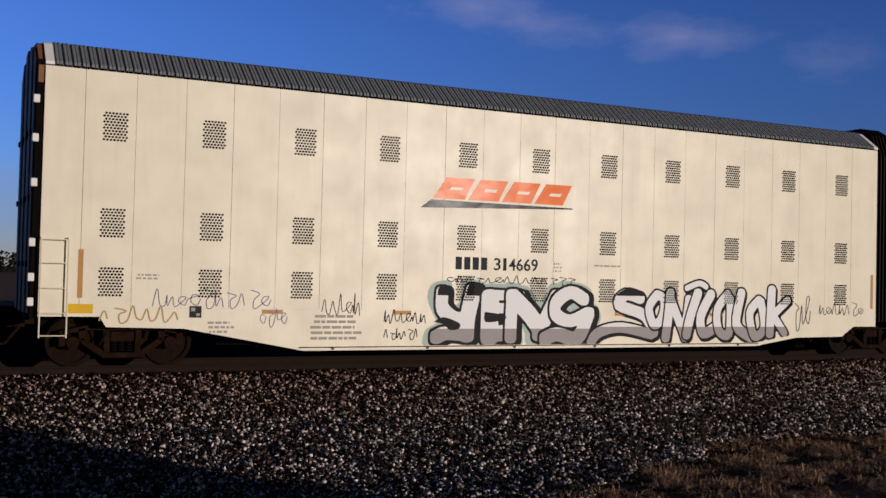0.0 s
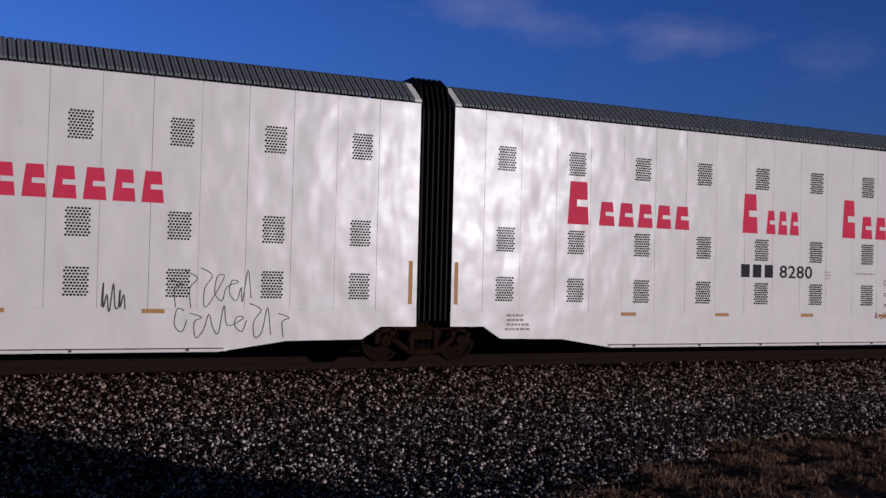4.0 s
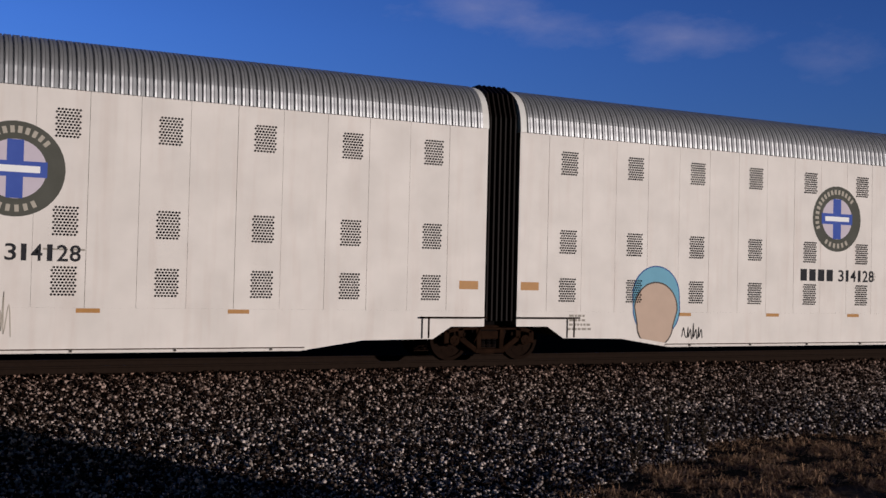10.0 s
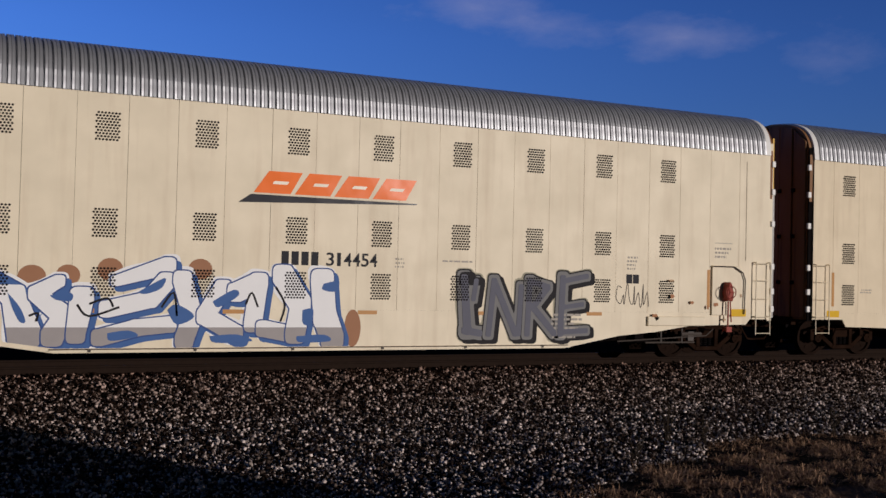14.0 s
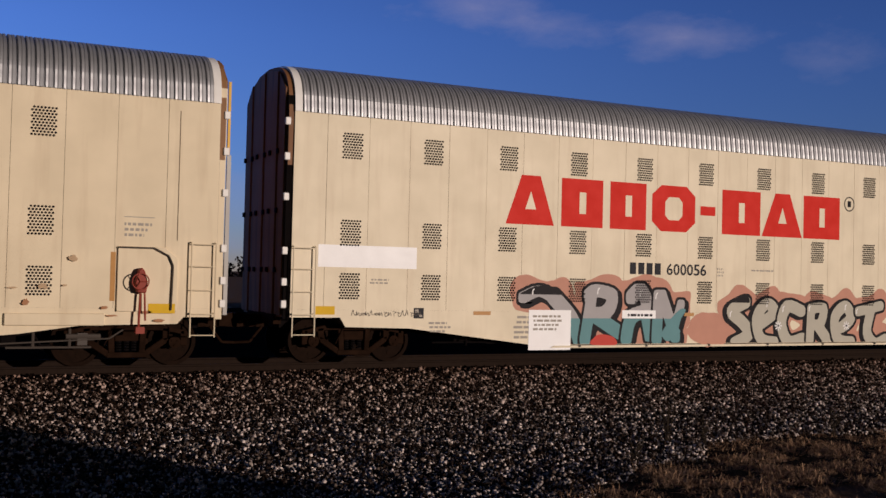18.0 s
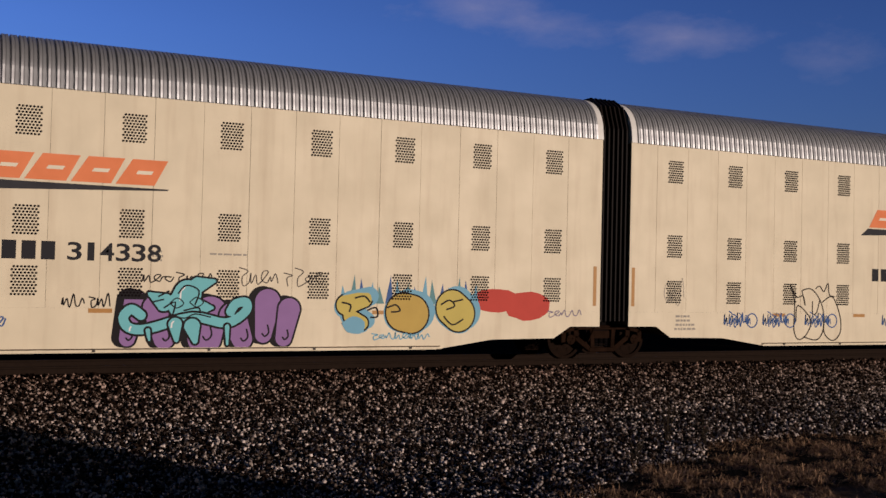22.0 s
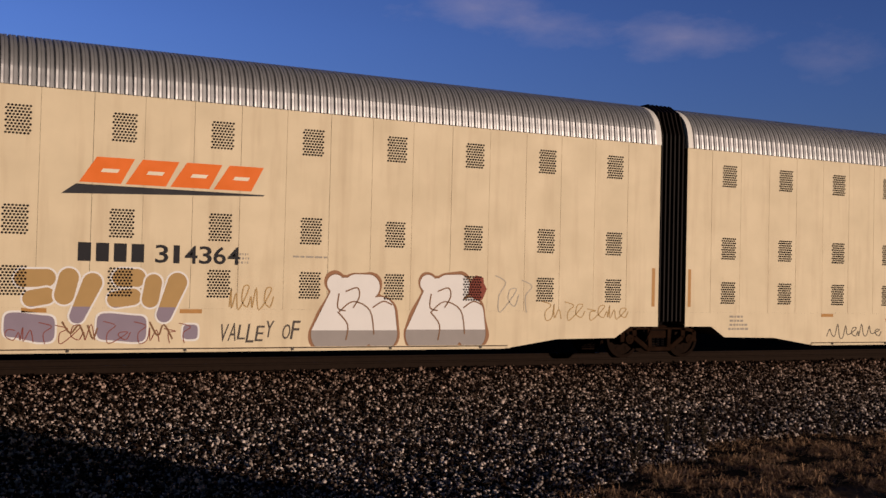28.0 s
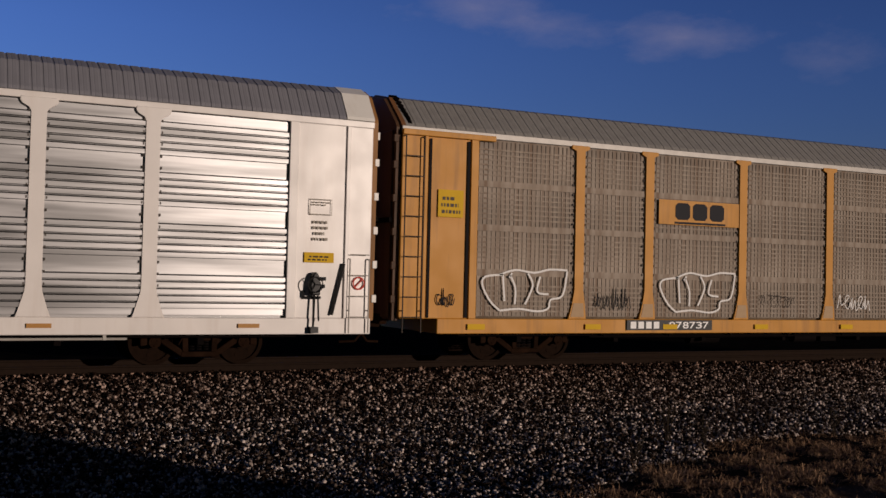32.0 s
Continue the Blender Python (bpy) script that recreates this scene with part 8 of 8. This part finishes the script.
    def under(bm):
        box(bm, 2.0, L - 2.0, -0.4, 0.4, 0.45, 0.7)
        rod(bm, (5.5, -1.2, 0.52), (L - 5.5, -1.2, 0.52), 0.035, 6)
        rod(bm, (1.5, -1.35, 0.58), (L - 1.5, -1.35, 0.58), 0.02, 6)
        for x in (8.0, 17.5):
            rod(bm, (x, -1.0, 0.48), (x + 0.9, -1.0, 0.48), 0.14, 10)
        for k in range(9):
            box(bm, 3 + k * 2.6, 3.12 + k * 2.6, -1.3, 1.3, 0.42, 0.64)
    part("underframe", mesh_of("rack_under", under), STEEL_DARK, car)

    def pipe(bm):
        rod(bm, (4.8, -1.47, 0.55), (L - 4.8, -1.47, 0.55), 0.024, 6)
        for k in range(10):
            x = 5.2 + k * (L - 10.4) / 9
            box(bm, x - 0.03, x + 0.03, -1.50, -1.44, 0.53, 0.66)
    part("brake_pipe", mesh_of("rack_pipe", pipe), STEEL_DARK if yellow else GREY_PAINT, car, "brake pipe under the sill")

    def tank(bm):
        rod(bm, (0, 0, 0), (0.75, 0, 0), 0.12, 12)
        box(bm, 0.95, 1.5, -0.05, 0.1, -0.1, 0.06)
    part("air_tank", mesh_of("rack_tank", tank, 0.01), STEEL_DARK if yellow else GREY_PAINT, car, at=(11.0, -1.40, 0.50))
    return car


def rivet_fill(bm):
    for k in range(16):
        z = 0.35 + k * 0.22
        box(bm, -0.012, 0.012, -0.03, 0.0, z, z + 0.05)


ROOF_BLUE = plain("blue_grey_painted_roof", (0.22, 0.22, 0.25), 0.55, vary=0.25, scale=3)
RACK_WHITE = painted("white_rack_paint", (0.80, 0.76, 0.73), 0.28, grime=0.2, dent=0.014)
RACK_YELLOW = painted("yellow_rack_paint", (0.57, 0.25, 0.026), 0.5, dirt=(0.12, 0.05, 0.02), grime=0.6)


def weathered(name, pale, brown, rough):
    """Bare sheet gone patchy: pale zinc, brown rust in large clouds and in runs."""
    m, t, b = material(name, rough, 0.2)
    b.inputs["Specular IOR Level"].default_value = 0.2
    cloud = ramp(t, noisy(t, 0.55, 4, stretch=(0.5, 1, 1.3)), [(0.38, (0, 0, 0)), (0.62, (1, 1, 1))])
    run = ramp(t, noisy(t, 6.0, 5, stretch=(1.0, 1.0, 0.06)), [(0.42, (0, 0, 0)), (0.70, (0.85, 0.85, 0.85))])
    c = mixed(t, pale, tuple(x * 0.55 for x in pale), cloud)
    t.links.new(mixed(t, c, brown, run), b.inputs["Base Color"])
    return m


GALV_NET = weathered("weathered_pierced_sheet", (0.31, 0.26, 0.215), (0.13, 0.082, 0.052), 0.6)



def last_cars():
    k = rack(439.15, "white auto rack car with shining galvanised side sheets", RACK_WHITE, GALV, False)
    for x in (10.6, 16.2):
        badge(k, x, 3.52, 0.26, 12)
    flat("number_panel", [rect(7.95, 0.69, 9.75, 0.88)], BLACK, k, 16, "black strip with a white number")
    flat("reporting_mark", [rect(8.10 + 0.22 * i, 0.72, 8.26 + 0.22 * i, 0.85) for i in range(3)], PATCH_WHITE, k, 17)
    word(k, "8738", 8.85, 0.72, 9.6, 0.85, PATCH_WHITE, 17, 0.012, name="car_number")
    for x in (0.5, 3.5, 6.6, 10.6, 14.2, 17.6, 20.7, 24.5):
        flat("reflector", [rect(x, 0.76, x + 0.42, 0.84)], ORANGE_BAR, k, 16)
    flat("reflector", [rect(4.35, 0.82, 4.50, 0.90)], RED, k, 16)
    for x in (0.75, RACK_L - 1.45):
        flat("warning_label", [rect(x, 2.06, x + 0.62, 2.26)], LABEL_YELLOW, k, 12, "yellow rectangular label")
        flat("stencil", bars(x + 0.06, 2.10, x + 0.58, 2.22, 2, 3), STENCIL, k, 13)
        flat("stencil", bars(x + 0.15, 2.5, x + 0.5, 2.95, 4, 4), GREY_INK, k, 12)
        flat("stencil", bars(x + 0.1, 3.2, x + 0.55, 3.3, 2, 5), GREY_INK, k, 12)
        flat("stencil", bars(x + 0.1, 1.55, x + 0.6, 1.85, 2, 6), STENCIL, k, 12)
    for x in (0.28, RACK_L - 0.28):
        flat("warning_sign", stroke(ellipse(x, 1.66, 0.12, 0.12, 18) + [(x + 0.12, 1.66)], 0.03) + stroke([(x - 0.08, 1.58), (x + 0.08, 1.74)], 0.025), RED, k, 12)
    b = part("hand_brake", mesh_of("brake_box", brake_box_fill, 0.02), BLACK, k, "black hand brake with rods", at=(RACK_L - 1.25, -1.55, 1.62))
    part("brake_wheel", mesh_of("brake_wheel", ring_fill(0.17, 0.016)), BLACK, b, at=(-0.02, -0.24, 0.0))
    part("brake_chain", mesh_of("brake_chain", chain_fill), BLACK, b, at=(0, 0, -0.22))
    def lever(bm):
        rod(bm, (RACK_L - 0.62, -1.60, 2.05), (RACK_L - 0.86, -1.60, 1.02), 0.035, 6)
        rod(bm, (RACK_L - 1.45, -1.60, 1.36), (RACK_L - 1.1, -1.60, 1.36), 0.03, 6)
        rod(bm, (RACK_L - 1.45, -1.60, 1.36), (RACK_L - 1.45, -1.60, 1.50), 0.03, 6)
    part("brake_rod", mesh_of("brake_rod", lever), BLACK, k, "black diagonal brake rod")
    flat("notice", stroke([(RACK_L - 1.36, 3.02), (RACK_L - 0.90, 3.02), (RACK_L - 0.90, 3.32), (RACK_L - 1.36, 3.32), (RACK_L - 1.36, 3.02)], 0.022), GREY_INK, k, 12)
    c = rack(467.02, "yellow auto rack car with weathered pierced side sheets", RACK_YELLOW, GALV_NET, True)
    flat("emblem_panel", [rect(6.62, 3.20, 9.05, 3.78)], RACK_YELLOW, c, 12, "yellow panel with dark plain blocks")
    for i in range(3):
        flat("emblem_block", [octagon(7.32 + 0.52 * i, 3.52, 0.22, 0.20, 0.35)], STENCIL, c, 13)
    flat("emblem_bar", [rect(7.08, 3.22, 8.62, 3.27)], STENCIL, c, 13)
    flat("number_panel", [rect(5.75, 0.70, 8.25, 0.94)], BLACK, c, 16, "black strip with a white number")
    flat("reporting_mark", [rect(5.85 + 0.22 * i, 0.74, 6.01 + 0.22 * i, 0.90) for i in range(4)], PATCH_WHITE, c, 17)
    word(c, "978737", 6.95, 0.74, 8.15, 0.90, PATCH_WHITE, 17, 0.012, name="car_number")
    for x in (1.6, 4.6, 6.78, 9.6, 12.5, 15.5):
        flat("reflector", [rect(x, 0.72, x + 0.42, 0.84)], LABEL_YELLOW, c, 18)
    flat("stencil", [rect(0.85, 3.1, 1.45, 3.68)], LABEL_YELLOW, c, 12)
    flat("stencil", bars(0.92, 3.18, 1.4, 3.6, 3, 7), INK_SOFT, c, 13)
    marks(c, [[(2.46, 1.91), (2.03, 1.86), (1.96, 1.67), (2.16, 1.33), (2.4, 1.13)], [(2.4, 1.13), (2.87, 1.17), (3.35, 1.12), (3.63, 1.19), (3.69, 1.38), (4, 1.48), (4.11, 2.02)], [(2.46, 1.91), (2.51, 1.34)], [(2.65, 1.9), (2.78, 1.61), (2.77, 1.27)], [(3.09, 1.95), (3.22, 1.69), (3.03, 1.27)], [(3.41, 1.89), (3.34, 1.55), (3.63, 1.5)], [(2.38, 1.91), (2.77, 2.02), (3.25, 1.97), (3.65, 2.05), (4.11, 2.04)], [(2.69, 1.95), (2.62, 1.85)]], 0.045, SNOW, 10)
    marks(c, [[(7.24, 1.94), (6.79, 1.88), (6.71, 1.69), (6.92, 1.34), (7.17, 1.13)], [(7.17, 1.13), (7.67, 1.17), (8.17, 1.12), (8.47, 1.2), (8.53, 1.39), (8.85, 1.49), (8.97, 2.05)], [(7.24, 1.94), (7.29, 1.34)], [(7.44, 1.93), (7.57, 1.63), (7.57, 1.27)], [(7.9, 1.98), (8.03, 1.71), (7.83, 1.28)], [(8.24, 1.91), (8.16, 1.57), (8.46, 1.51)], [(7.16, 1.93), (7.56, 2.06), (8.07, 2), (8.49, 2.08), (8.97, 2.07)], [(7.48, 1.98), (7.4, 1.88)]], 0.045, SNOW, 10)
    tag(c, 4.9, 1.2, 5.9, 1.7, INK, 192, 4, 0.03, 12)
    tag(c, 0.85, 1.2, 1.3, 1.6, INK, 193, 3, 0.03, 12)
    tag(c, 9.8, 1.3, 11.0, 1.6, INK, 194, 5, 0.025, 12)
    tag(c, 12.4, 1.2, 13.6, 1.7, SNOW, 195, 5, 0.03, 12)


for build in (first_car, second_car, third_car, fourth_car, fifth_car, sixth_car, seventh_car, eighth_car, ninth_car, tenth_car, last_cars):
    build()

# ---- the train's way: seconds, metres travelled to the left ----
WAY = [(0.0, -2.996), (1.0, 11.473), (2.0, 25.925), (3.0, 39.952), (3.5, 47.2), (5.5, 76.118), (6.0, 83.34), (7.0, 97.805), (8.0, 112.247), (9.0, 126.523), (10.0, 140.942),
       (11.0, 155.394), (12.0, 169.851), (13.0, 184.265), (14.0, 198.678), (14.5, 205.887), (16.5, 234.826), (17.0, 242.055), (18.0, 256.627), (19.0, 271.004), (20.0, 285.404),
       (21.0, 299.772), (22.0, 314.14), (23.0, 328.513), (24.0, 343.025), (25.0, 357.405), (27.5, 393.423), (28.0, 400.587), (29.0, 414.946), (30.0, 429.40), (31.0, 443.85), (32.0, 458.28)]


def travel(t):
    return float(np.interp(t, [w[0] for w in WAY], [w[1] for w in WAY]))


def motions():
    """The train rolls to the left at about 14.4 m/s, and its wheels turn while they are near."""
    for car, origin in cars:
        walk(car, [(t, pose(origin - s, 0, 0)) for t, s in WAY])
    start = {car: origin for car, origin in cars}
    for wheel, radius, car, x, dx in wheels:
        near = [k / 30 for k in range(0, 961) if -3 < start[car] + x - travel(k / 30) < 32]
        rows = [0.0] + [t for t in near if 0.0 < t < 32.0] + [32.0]
        s0 = travel(near[0]) if near else 0.0
        s1 = travel(near[-1]) if near else 0.0
        walk(wheel, [(t, pose(dx, 0, 0.457) @ Matrix.Rotation((min(max(travel(t), s0), s1) - s0) / radius * -1.0, 4, "Y")) for t in rows])


motions()
